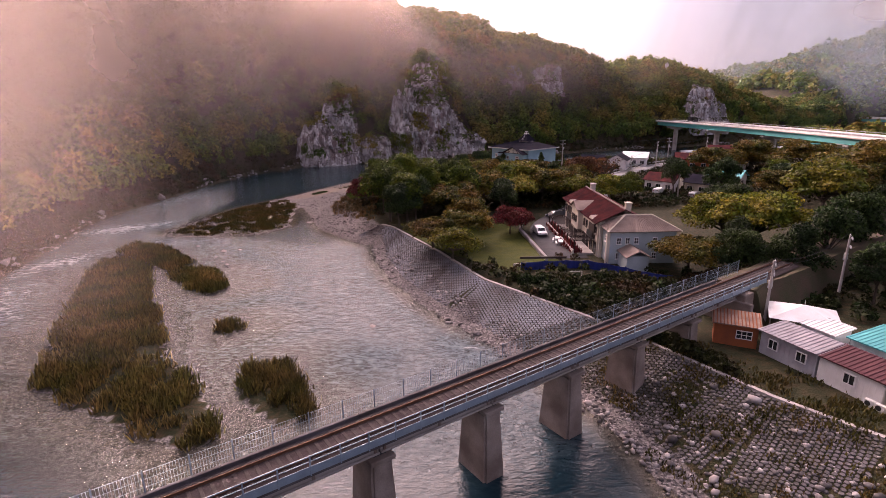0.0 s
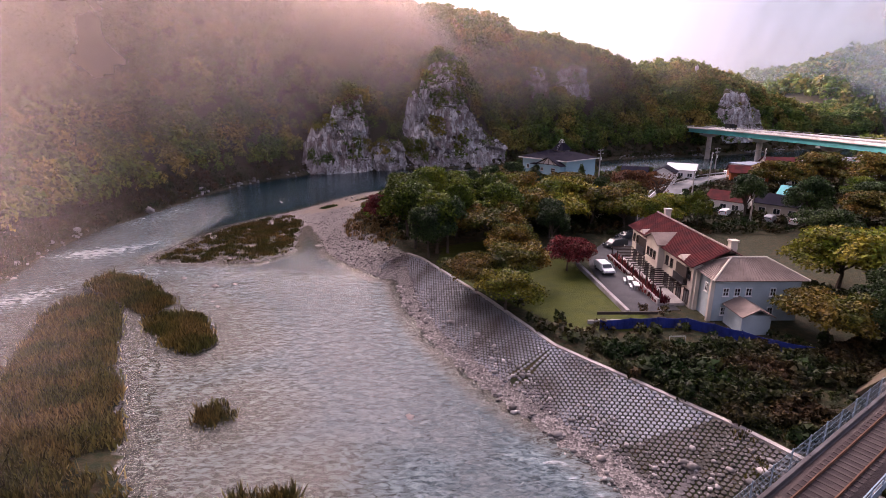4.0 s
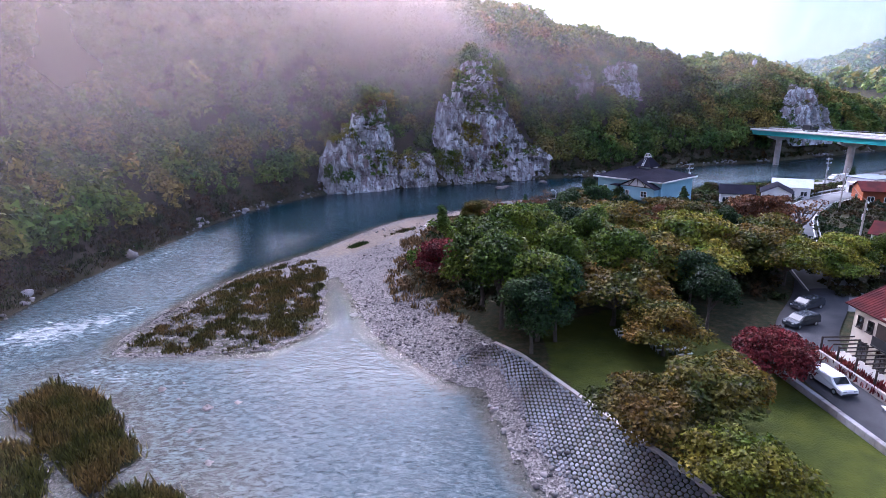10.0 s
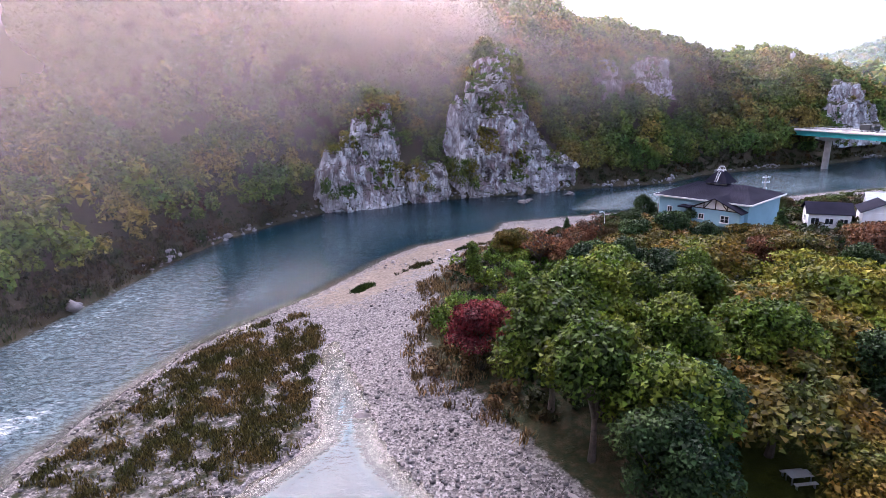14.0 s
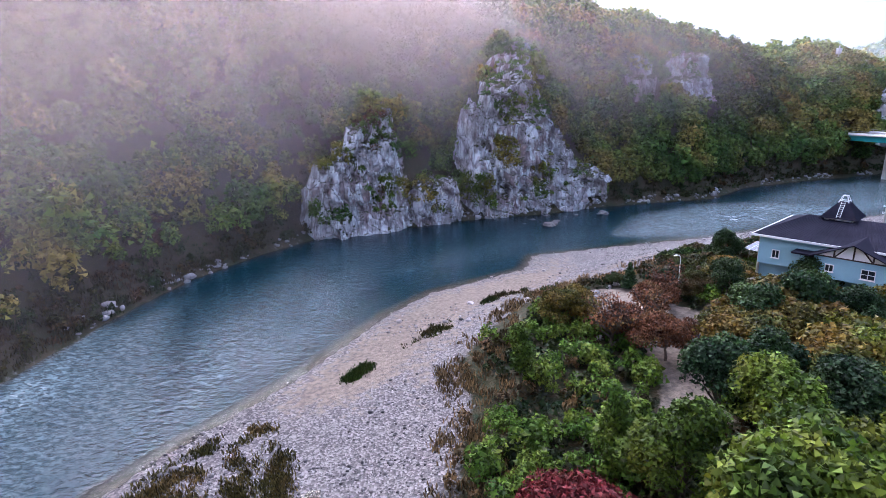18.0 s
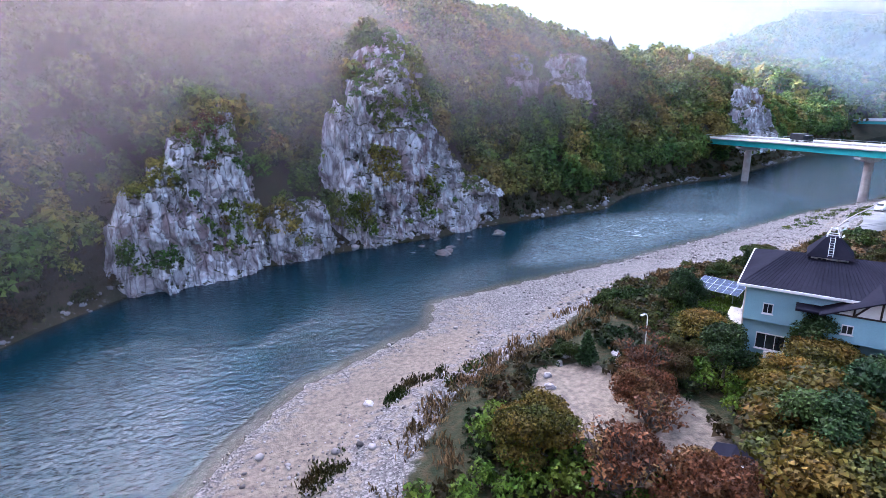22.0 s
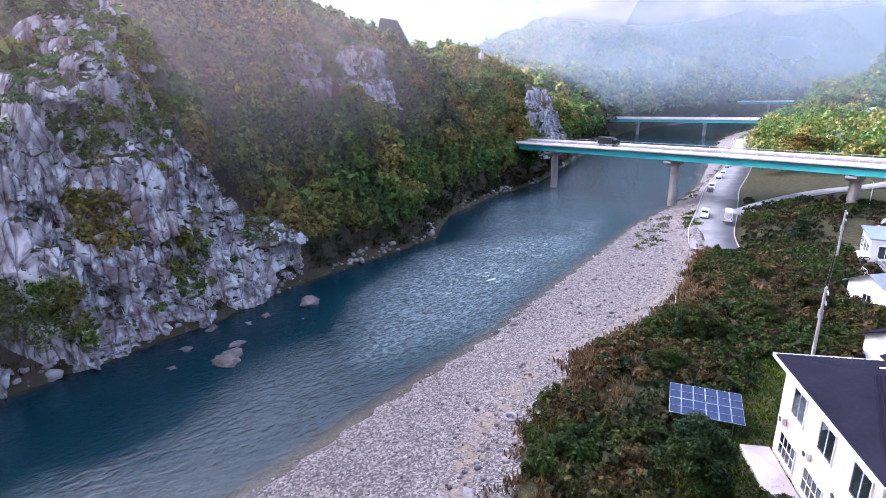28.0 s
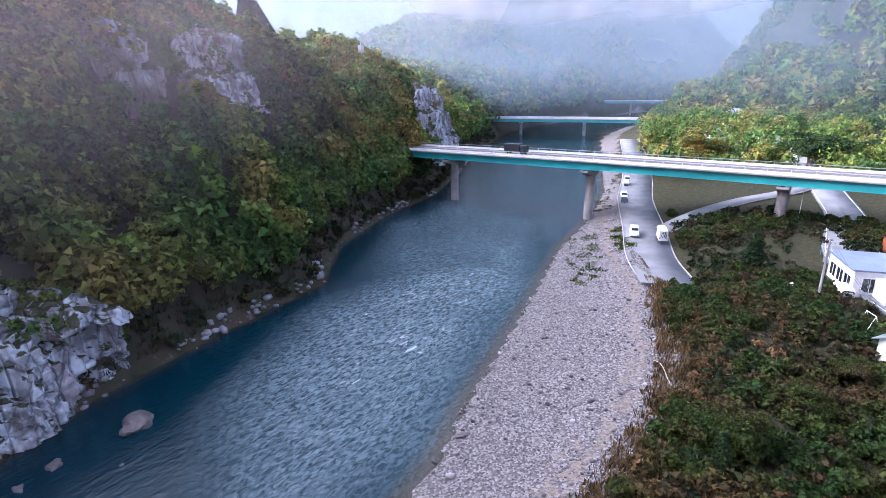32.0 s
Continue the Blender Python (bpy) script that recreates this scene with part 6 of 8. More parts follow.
for s in (-31, -21.5, -12.4, -2.9, 7.0, 16.6, 26.0, 35.5):
    bm = bmesh.new()
    hull_quad(bm, [(s - 1.15, -2.0, -2.2), (s + 1.15, -2.0, -2.2), (s + 1.15, 2.0, -2.2), (s - 1.15, 2.0, -2.2), (s - 0.8, -1.5, 6.0), (s + 0.8, -1.5, 6.0), (s + 0.8, 1.5, 6.0), (s - 0.8, 1.5, 6.0)])
    bmesh.ops.bevel(bm, geom=bm.edges[:], offset=0.18, segments=2, affect="EDGES")
    pier = part("pier", bm, M_CONCRETE_OLD, rail_bridge, "tapered stained concrete pier standing in the river")
    part("pier_cap", box(bmesh.new(), s - 0.95, s + 0.95, -1.75, 1.75, 6.0, 6.35, 0.05), M_CONCRETE_OLD, pier)
    for y in (-1.0, 1.0):
        part("bearing", box(bmesh.new(), s - 0.5, s + 0.5, y - 0.25, y + 0.25, 6.35, 6.6, 0.03), M_DARK, pier)
    ring = bmesh.new()
    bmesh.ops.create_cone(ring, cap_ends=True, segments=20, radius1=3.0, radius2=2.6, depth=0.5, matrix=Matrix.Translation((s, 0, -0.55)))
    part("footing", ring, M_CONCRETE_OLD, pier)
bm = boxes((44.4, 47.8, -2.3, 2.3, 1.5, 7.3), (44.2, 44.8, -3.2, 3.2, 1.5, 6.5), bevel=0.08)
part("abutment", bm, M_CONCRETE_OLD, rail_bridge, "stained concrete abutment")
spans = [(-40.5, -31), (-31, -21.5), (-21.5, -12.4), (-12.4, -2.9), (-2.9, 7.0), (7.0, 16.6), (16.6, 26.0), (26.0, 35.5), (35.5, 45.2)]
for a, b in spans:
    for y in (-1.0, 1.0):
        bm = boxes((a + 0.06, b - 0.06, y - 0.22, y + 0.22, 6.6, 7.42), (a + 0.06, b - 0.06, y - 0.4, y + 0.4, 6.55, 6.72), bevel=0.03)
        g = part("girder", bm, M_CONCRETE, rail_bridge, "pale concrete girder")
        for q in (a + 0.35, (a + b) / 2, b - 0.35):
            part("stiffener", box(bmesh.new(), q - 0.1, q + 0.1, y - 0.34, y + 0.34, 6.7, 7.4), M_CONCRETE_OLD, g)
    part("deck_slab", boxes((a + 0.02, b - 0.02, -1.85, 1.85, 7.42, 7.66), (a + 0.02, b - 0.02, -1.95, -1.7, 7.6, 7.95), (a + 0.02, b - 0.02, 1.7, 1.95, 7.6, 7.95), bevel=0.02), M_DECK, rail_bridge)
bm = bmesh.new()
hull_quad(bm, [(-40, -1.6, 7.66), (60, -1.6, 7.66), (60, 1.6, 7.66), (-40, 1.6, 7.66), (-40, -1.15, 7.9), (60, -1.15, 7.9), (60, 1.15, 7.9), (-40, 1.15, 7.9)])
part("ballast_bed", bm, M_BALLAST, rail_bridge, "dark brown ballast under the track")
for y in (-0.72, 0.72):
    part("rail", boxes((-40, 60, y - 0.07, y + 0.07, 7.94, 7.97), (-40, 60, y - 0.015, y + 0.015, 7.97, 8.06), (-40, 60, y - 0.036, y + 0.036, 8.06, 8.1)), M_RUST, rail_bridge, "rusty steel rail")
bm = bmesh.new()
box(bm, -0.12, 0.12, -1.15, 1.15, 7.82, 7.94, 0.02)
sleeper_me = bpy.data.meshes.new("sleeper")
bm.to_mesh(sleeper_me)
bm.free()
sleeper_me.materials.append(M_SLEEPER)
for i in range(145):
    shared("sleeper", sleeper_me, rail_bridge, Matrix.Translation((-34 + i * 0.65, 0, 0)))
near_fence = thing("bridge_railing", RB, "pale blue steel railing with mesh panels on the bridge edge", "railing", "bridge railings")
far_fence = thing("bridge_railing", RB, "tall thin wire-mesh fence on the far edge of the bridge", "railing", "bridge railings")


def mesh_panel(a, b, y, z0, z1, n, t=0.012):
    bm = bmesh.new()
    for i in range(n + 1):
        x = a + (b - a) * i / n
        box(bm, x - t / 2, x + t / 2, y - t / 2, y + t / 2, z0, z1)
    for i in range(4):
        q = z0 + (z1 - z0) * i / 3
        box(bm, a, b, y - t / 2, y + t / 2, q - t / 2, q + t / 2)
    return bm


for i in range(43):
    s = -34 + i * 2.0
    part("post", boxes((s - 0.045, s + 0.045, -1.98, -1.9, 7.6, 9.05), bevel=0.01), M_FENCE, near_fence)
    if i < 42:
        part("panel", boxes((s + 0.05, s + 1.95, -1.955, -1.925, 7.7, 8.28)), M_FENCE, near_fence)
        part("handrail", boxes((s + 0.045, s + 1.955, -1.97, -1.91, 8.95, 9.02), (s + 0.045, s + 1.955, -1.96, -1.92, 8.6, 8.65)), M_FENCE, near_fence)
for i in range(35):
    s = -34 + i * 2.5
    part("post", boxes((s - 0.035, s + 0.035, 1.97, 2.04, 7.6, 9.4), bevel=0.008), M_FENCE, far_fence)
    if i < 34:
        part("mesh_panel", mesh_panel(s + 0.04, s + 2.46, 2.0, 7.75, 9.3, 14), M_FENCE, far_fence)
bm = bmesh.new()
hull_quad(bm, [(46.5, -5, 2.0), (100, -5, 2.0), (100, 7, 2.0), (46.5, 7, 2.0), (46.5, -2.3, 7.6), (100, -2.3, 7.6), (100, 2.4, 7.6), (46.5, 2.4, 7.6)])
bmesh.ops.subdivide_edges(bm, edges=bm.edges[:], cuts=12, use_grid_fill=True)
for v in bm.verts:
    v.co += Vector((0, 0.5, 0.3)) * noise.noise(v.co * 0.4)
rail_bank = part("railway_bank", bm, surface("scrubby_bank", (0.06, 0.06, 0.028), 0.95, second=(0.09, 0.06, 0.04), scale=0.5, grain=5, bump=0.8), None)
rail_bank.matrix_world = RB
tagged(rail_bank, "earth bank carrying the railway away from the bridge", "bank", kind="structure")

# ---- road bridge ----
road_bridge = thing("road_bridge", pose(133.3, 0, 0), "long road bridge with teal steel girders on concrete piers", "bridge")


def deck_z(y):
    return 15.4 + 0.016 * (290 - y) - 0.00006 * (290 - y) ** 2


def swept(section, y0, y1, n=40):
    bm = bmesh.new()
    prev = None
    for i in range(n + 1):
        y = y0 + (y1 - y0) * i / n
        ring = [bm.verts.new((x, y, deck_z(y) + z)) for x, z in section]
        if prev:
            k = len(ring)
            for q in range(k):
                bm.faces.new((prev[q], prev[(q + 1) % k], ring[(q + 1) % k], ring[q]))
        else:
            bm.faces.new(ring)
        prev = ring
    bm.faces.new(prev[::-1])
    bmesh.ops.recalc_face_normals(bm, faces=bm.faces[:])
    return bm


Y0, Y1 = 60, 326
part("deck", swept([(-5.6, -0.4), (-5.6, 0), (5.6, 0), (5.6, -0.4)], Y0, Y1), M_CONCRETE, road_bridge, "pale concrete road deck")
part("asphalt", swept([(-5.0, 0.004), (-5.0, 0.06), (5.0, 0.06), (5.0, 0.004)], Y0, Y1), surface("worn_road_surface", (0.17, 0.145, 0.14), 0.9, scale=0.2, grain=8, bump=0.1), road_bridge, "worn reddish-grey road surface")
for x in (-4.3, -0.1, 4.1):
    part("girder", swept([(x - 0.25, -2.2), (x - 0.25, -0.4), (x + 0.25, -0.4), (x + 0.25, -2.2)], Y0, Y1), M_TEAL, road_bridge, "teal painted steel girder")
for x in (-4.62, 4.42):
    part("flange", swept([(x - 0.1, -2.32), (x - 0.1, -2.2), (x + 0.7, -2.2), (x + 0.7, -2.32)], Y0, Y1), M_TEAL, road_bridge)
for x in (-5.5, 5.3):
    part("parapet", swept([(x - 0.12, -0.1), (x - 0.12, 0.55), (x + 0.2, 0.55), (x + 0.2, -0.1)], Y0, Y1), M_WHITE, road_bridge, "white concrete parapet")
    part("top_rail", swept([(x - 0.05, 1.05), (x - 0.05, 1.15), (x + 0.1, 1.15), (x + 0.1, 1.05)], Y0, Y1), M_STEEL, road_bridge)
    for i in range(64):
        y = Y0 + 4 + i * 4.1
        part("rail_post", box(bmesh.new(), x - 0.04, x + 0.08, y - 0.06, y + 0.06, deck_z(y) + 0.5, deck_z(y) + 1.08), M_STEEL, road_bridge)
for y in (122, 165, 208.5, 251, 294.4):
    zt, zb = deck_z(y) - 2.32, ground_z(133, y) - 1.0
    bm = bmesh.new()
    tube(bm, (0, y, min(zb, -1.5) if y > 245 else zb), (0, y, zt - 1.0), 1.2, 1.15, 18)
    col_ = part("pier", bm, M_CONCRETE, road_bridge, "round pale concrete pier")
    bm = bmesh.new()
    hull_quad(bm, [(-1.5, y - 1.1, zt - 1.9), (1.5, y - 1.1, zt - 1.9), (1.5, y + 1.1, zt - 1.9), (-1.5, y + 1.1, zt - 1.9), (-4.9, y - 1.1, zt - 0.75), (4.9, y - 1.1, zt - 0.75), (4.9, y + 1.1, zt - 0.75), (-4.9, y + 1.1, zt - 0.75)])
    box(bm, -4.9, 4.9, y - 1.1, y + 1.1, zt - 0.75, zt - 0.25)
    cap_ = part("pier_head", bm, M_CONCRETE, col_, "hammerhead of pale concrete")
    for x in (-4.3, -0.1, 4.1):
        part("bearing", box(bmesh.new(), x - 0.35, x + 0.35, y - 0.4, y + 0.4, zt - 0.25, zt, 0.02), M_DARK, col_)


def far_bridge(p0, p1, z, label):
    a = math.degrees(math.atan2(p1[1] - p0[1], p1[0] - p0[0]))
    n = math.dist(p0, p1)
    t = thing("far_bridge", pose(p0[0], p0[1], 0, 0, 0, a), label, "bridge", "bridges farther up the valley")
    part("deck", box(bmesh.new(), -30, n + 30, -4.5, 4.5, z - 0.5, z, 0.05), M_CONCRETE, t)
    for y in (-3.6, 3.6):
        part("girder", box(bmesh.new(), -30, n + 30, y - 0.3, y + 0.3, z - 2.2, z - 0.5), M_TEAL, t, "teal painted girder")
    for y in (-4.4, 4.4):
        part("parapet", box(bmesh.new(), -30, n + 30, y - 0.12, y + 0.12, z - 0.1, z + 0.9), M_WHITE, t)
    k = max(2, int(n / 35))
    for i in range(k + 1):
        bm = tube(bmesh.new(), (n * i / k, 0, -4), (n * i / k, 0, z - 3.2), 1.1, 1.0, 12)
        box(bm, n * i / k - 1, n * i / k + 1, -3.9, 3.9, z - 3.2, z - 2.2, 0.05)
        part("pier", bm, M_CONCRETE, t)
    return t


far_bridge((330, 381), (372, 262), 11.0, "slim teal road bridge across the river upstream")
far_bridge((540, 500), (590, 352), 14.0, "distant pale bridge across the valley")


# ---- buildings ----
def flat_roof_tiles(bm, corners, along, thick=0.12, ribs=0):
    """A pitched roof slab from four corners, eaves first, with standing ribs."""
    a, b, c, d = (Vector(q) for q in corners)
    nrm = (b - a).cross(d - a).normalized()
    if nrm.z < 0:
        nrm = -nrm
    hull_quad(bm, [q - nrm * thick for q in (a, b, c, d)] + [a, b, c, d])
    for i in range(ribs):
        s = (i + 0.5) / ribs
        p0, p1 = a.lerp(b, s), d.lerp(c, s)
        w = (b - a).normalized() * 0.045
        hull_quad(bm, [p0 - w - nrm * 0.02, p0 + w - nrm * 0.02, p1 + w - nrm * 0.02, p1 - w - nrm * 0.02, p0 - w * 0.6 + nrm * 0.07, p0 + w * 0.6 + nrm * 0.07, p1 + w * 0.6 + nrm * 0.07, p1 - w * 0.6 + nrm * 0.07])
    return bm


def add_ribs(parent, corners, n, mat):
    """Standing ribs on a roof plane, eaves first."""
    a, b, c, d = (Vector(q) for q in corners)
    for i in range(n):
        s = (i + 0.5) / n
        part("rib", tube(bmesh.new(), a.lerp(b, s), d.lerp(c, s), 0.06, 0.06, 4), mat, parent)


def window(parent, m, w, h, frame_mat=None, bars=(2, 1), sill=True, name="window"):
    """A framed window with its glass and glazing bars, facing local -y at the pose m."""
    frame_mat = frame_mat or M_WHITE
    bm = boxes((-w / 2 - 0.07, -w / 2, -0.06, 0.1, 0, h), (w / 2, w / 2 + 0.07, -0.06, 0.1, 0, h), (-w / 2 - 0.07, w / 2 + 0.07, -0.06, 0.1, h, h + 0.08), (-w / 2 - 0.07, w / 2 + 0.07, -0.06, 0.1, -0.08, 0))
    win = part(name, bm, frame_mat, parent)
    win.matrix_local = m
    part("pane", box(bmesh.new(), -w / 2, w / 2, 0.0, 0.03, 0, h), M_GLASS, win, "dark reflective glass")
    bm = bmesh.new()
    for i in range(1, bars[0]):
        x = -w / 2 + w * i / bars[0]
        box(bm, x - 0.03, x + 0.03, -0.04, 0.0, 0, h)
    for i in range(1, bars[1]):
        q = h * i / bars[1]
        box(bm, -w / 2, w / 2, -0.038, -0.002, q - 0.03, q + 0.03)
    if bm.verts:
        part("glazing_bar", bm, frame_mat, win)
    else:
        bm.free()
    if sill:
        part("sill", box(bmesh.new(), -w / 2 - 0.15, w / 2 + 0.15, -0.18, 0.02, -0.16, -0.085, 0.01), frame_mat, win)
    return win


def wall_face(x, y, z, turn):
    return pose(x, y, z, 0, 0, turn)


M_CREAM = surface("cream_render", (0.62, 0.56, 0.47), 0.85, second=(0.48, 0.42, 0.35), scale=0.4, grain=10, bump=0.08, mottle=0.4)
M_GREYBLUE = surface("grey_blue_render", (0.42, 0.5, 0.52), 0.85, second=(0.33, 0.4, 0.42), scale=0.4, grain=10, bump=0.08, mottle=0.4)
M_SKYBLUE = surface("light_blue_cladding", (0.3, 0.5, 0.58), 0.7, second=(0.25, 0.43, 0.51), scale=0.3, grain=8, bump=0.06, mottle=0.35)
M_TERRACOTTA = surface("terracotta_tile", (0.105, 0.024, 0.024), 0.95, second=(0.055, 0.018, 0.02), scale=0.6, grain=6, bump=0.2, mottle=0.8, spec=0.08)
M_PALE_TILE = surface("weathered_pale_tile", (0.26, 0.2, 0.17), 0.85, second=(0.17, 0.125, 0.105), scale=0.5, grain=6, bump=0.2, mottle=0.7)
M_DARKROOF = surface("dark_metal_roof", (0.012, 0.012, 0.02), 0.9, second=(0.02, 0.019, 0.03), scale=0.25, grain=4, bump=0.1, mottle=0.6, spec=0.03)
M_WOOD_DARK = surface("dark_stained_wood", (0.045, 0.03, 0.025), 0.75, scale=2, grain=15, bump=0.2)
M_ORANGE = surface("rusty_orange_cladding", (0.36, 0.1, 0.03), 0.8, second=(0.22, 0.06, 0.025), scale=0.5, grain=8, bump=0.2)
M_TARP = surface("blue_tarpaulin", (0.012, 0.03, 0.2), 0.6, second=(0.01, 0.02, 0.12), scale=0.7, grain=4, bump=0.4, mottle=0.6)
M_REDPLANT = M_LEAF_RED

villa = thing("villa", pose(27.2, 85, 0), "two-storey cream villa with a red tiled roof and balconies", "house")
G, E = 3.2, 9.5
part("wall", boxes((0, 8.2, 0, 22, G, E), bevel=0.03), M_CREAM, villa, "cream rendered wall")
part("wall", boxes((-0.9, 0.1, 9.2, 13.8, G, E + 0.3), bevel=0.03), M_CREAM, villa, "projecting cream bay")
bm = bmesh.new()
flat_roof_tiles(bm, [(-0.7, -0.6, E - 0.1), (-0.7, 22.7, E - 0.1), (4.1, 22.7, 11.7), (4.1, -0.6, 11.7)], 0)
flat_roof_tiles(bm, [(8.9, 22.7, E - 0.1), (8.9, -0.6, E - 0.1), (4.1, -0.6, 11.7), (4.1, 22.7, 11.7)], 0)
vr_ = part("roof", bm, M_TERRACOTTA, villa, "dark red tiled roof")
add_ribs(vr_, [(-0.7, -0.6, E - 0.1), (-0.7, 22.7, E - 0.1), (4.1, 22.7, 11.7), (4.1, -0.6, 11.7)], 60, M_TERRACOTTA)
part("ridge", tube(bmesh.new(), (4.1, -0.6, 11.72), (4.1, 22.7, 11.72), 0.16, 0.16, 8), M_PALE_TILE, villa)
bm = bmesh.new()
hull_quad(bm, [(0, 22, E), (8.2, 22, E), (8.2, 21.7, E), (0, 21.7, E), (4.05, 22, 11.5), (4.15, 22, 11.5), (4.15, 21.7, 11.5), (4.05, 21.7, 11.5)])
part("gable", bm, M_CREAM, villa)
bm = bmesh.new()
flat_roof_tiles(bm, [(-1.3, 8.8, E + 0.2), (3.6, 8.8, E + 0.2), (3.6, 11.5, 11.0), (-1.3, 11.5, 11.0)], 0)
flat_roof_tiles(bm, [(3.6, 14.2, E + 0.2), (-1.3, 14.2, E + 0.2), (-1.3, 11.5, 11.0), (3.6, 11.5, 11.0)], 0)
part("roof", bm, M_PALE_TILE, villa, "small pale tiled cross roof")
bm = bmesh.new()
hull_quad(bm, [(-0.9, 9.2, E + 0.3), (-0.9, 13.8, E + 0.3), (-0.7, 13.8, E + 0.3), (-0.7, 9.2, E + 0.3), (-0.9, 11.45, 10.85), (-0.9, 11.55, 10.85), (-0.7, 11.55, 10.85), (-0.7, 11.45, 10.85)])
part("pediment", bm, M_CREAM, villa)
for y in (3.0, 17.0):
    # solid box on the wall; its dark colour imitates the shade of a recess
    balcony = part("balcony", boxes((-0.25, 0.06, y - 1.6, y + 1.6, 6.4, 8.9)), M_WOOD_DARK, villa, "dark box in place of a shaded balcony recess")
    part("railing", boxes((-0.55, -0.5, y - 1.6, y + 1.6, 6.45, 7.4), (-0.6, 0.0, y - 1.6, y + 1.6, 6.3, 6.45)), M_DARK, balcony)
    bm = bmesh.new()
    hull_quad(bm, [(-0.5, y - 1.9, 8.9), (-0.5, y + 1.9, 8.9), (2.6, y + 1.9, 8.9), (2.6, y - 1.9, 8.9), (-0.5, y - 0.05, 10.1), (-0.5, y + 0.05, 10.1), (2.6, y + 0.05, 10.1), (2.6, y - 0.05, 10.1)])
    part("dormer", bm, M_CREAM, balcony)
for y in (1.0, 6.4, 7.9, 15.0, 19.6, 21.0):
    window(villa, wall_face(-0.06, y, 7.3, -90), 0.6, 1.1, M_WOOD_DARK, (1, 2))
for y in (1.2, 3.4, 5.6, 7.6, 15.6, 17.6, 20.0):
    window(villa, wall_face(-0.06, y, 3.9, -90), 1.2, 1.9, M_WOOD_DARK, (2, 1), False)
for y in (10.3, 11.5, 12.7):
    window(villa, wall_face(-0.96, y, 7.4, -90), 0.55, 1.0, M_WOOD_DARK, (1, 2))
for y in (10.2, 12.6):
    window(villa, wall_face(-0.96, y, 3.9, -90), 1.3, 1.9, M_WOOD_DARK, (2, 1), False)
for y in (0.9, 21.0):
    part("chimney", boxes((4.6, 5.5, y - 0.4, y + 0.4, 10.8, 12.5), (4.5, 5.6, y - 0.5, y + 0.5, 12.4, 12.65), bevel=0.03), M_CREAM, villa)
# front block of the villa
fb = part("annex", boxes((0.8, 11.4, -4.0, 0.0, G, 9.0), bevel=0.03), M_GREYBLUE, villa, "grey-blue rendered wing")
bm = bmesh.new()
A_, B_, C_, D_ = (0.2, -4.6, 8.95), (12.0, -4.6, 8.95), (12.0, 2.2, 8.95), (0.2, 2.2, 8.95)
r0, r1 = (4.0, -1.0, 10.9), (8.4, -1.0, 10.9)
for q in ([A_, B_, r1, r0], [C_, D_, r0, r1]):
    flat_roof_tiles(bm, q, 0)
for q in ((D_, A_, r0), (B_, C_, r1)):
    v = [bm.verts.new(k) for k in q]
    bm.faces.new(v)
ar_ = part("roof", bm, M_PALE_TILE, villa, "pale weathered hipped tile roof")
add_ribs(ar_, [A_, B_, r1, r0], 30, M_PALE_TILE)
add_ribs(ar_, [D_, A_, r0, r0], 16, M_PALE_TILE)
for q in ((A_, r0), (B_, r1), (C_, r1), (D_, r0), (r0, r1)):
    part("hip_tile", tube(bmesh.new(), q[0], q[1], 0.14, 0.14, 6), M_CREAM, villa)
for x in (2.2, 3.6, 5.0, 8.0):
    window(villa, wall_face(x, -4.06, 6.9, 0), 0.6, 0.9, None, (2, 2))
    window(villa, wall_face(x, -4.06, 4.4, 0), 0.6, 0.9, None, (2, 2))
window(villa, wall_face(0.74, -2.2, 6.9, -90), 0.6, 1.0, None, (2, 2))
part("porch_wall", boxes((2.2, 5.6, -8.2, -4.3, 2.6, 6.0), bevel=0.03), M_GREYBLUE, villa, "small grey-blue annex")
bm = bmesh.new()
flat_roof_tiles(bm, [(1.9, -8.6, 5.9), (1.9, -4.1, 5.9), (3.9, -4.1, 6.9), (3.9, -8.6, 6.9)], 0)
flat_roof_tiles(bm, [(5.9, -4.1, 5.9), (5.9, -8.6, 5.9), (3.9, -8.6, 6.9), (3.9, -4.1, 6.9)], 0)
part("porch_roof", bm, M_PALE_TILE, villa)
for y in (-4.2, -0.5):
    part("pillar", boxes((0.2, 0.7, y, y + 0.4, G, 8.9)), M_CREAM, villa)
terrace = thing("garden_terrace", pose(22.8, 87, 0), "raised garden terrace with a dark timber pergola and red plants", "terrace")
part("terrace_floor", box(bmesh.new(), 0.9, 4.3, -1, 20, 2.6, 3.9, 0.03), M_CONCRETE, terrace)
part("terrace_wall", box(bmesh.new(), 0.6, 0.9, -1, 20, 2.6, 4.5, 0.03), M_CONCRETE, terrace)
for i in range(9):
    part("pergola_post", box(bmesh.new(), 0.95, 1.1, -0.6 + i * 2.5, -0.45 + i * 2.5, 3.9, 6.0, 0.01), M_WOOD_DARK, terrace)
for i in range(24):
    part("pergola_beam", box(bmesh.new(), 0.7, 4.2, -0.7 + i * 0.86, -0.6 + i * 0.86, 6.0, 6.14), M_WOOD_DARK, terrace)
pts = np.column_stack([np.random.RandomState(5).uniform(23.6, 24.6, 240), np.random.RandomState(6).uniform(86, 107, 240)])
tagged(blades("terrace_plants", pts, np.full(240, 3.9), 0.8, 7, M_LEAF_RED, "dark red plants in the terrace border", per=10, spread=0.3), category="plants")


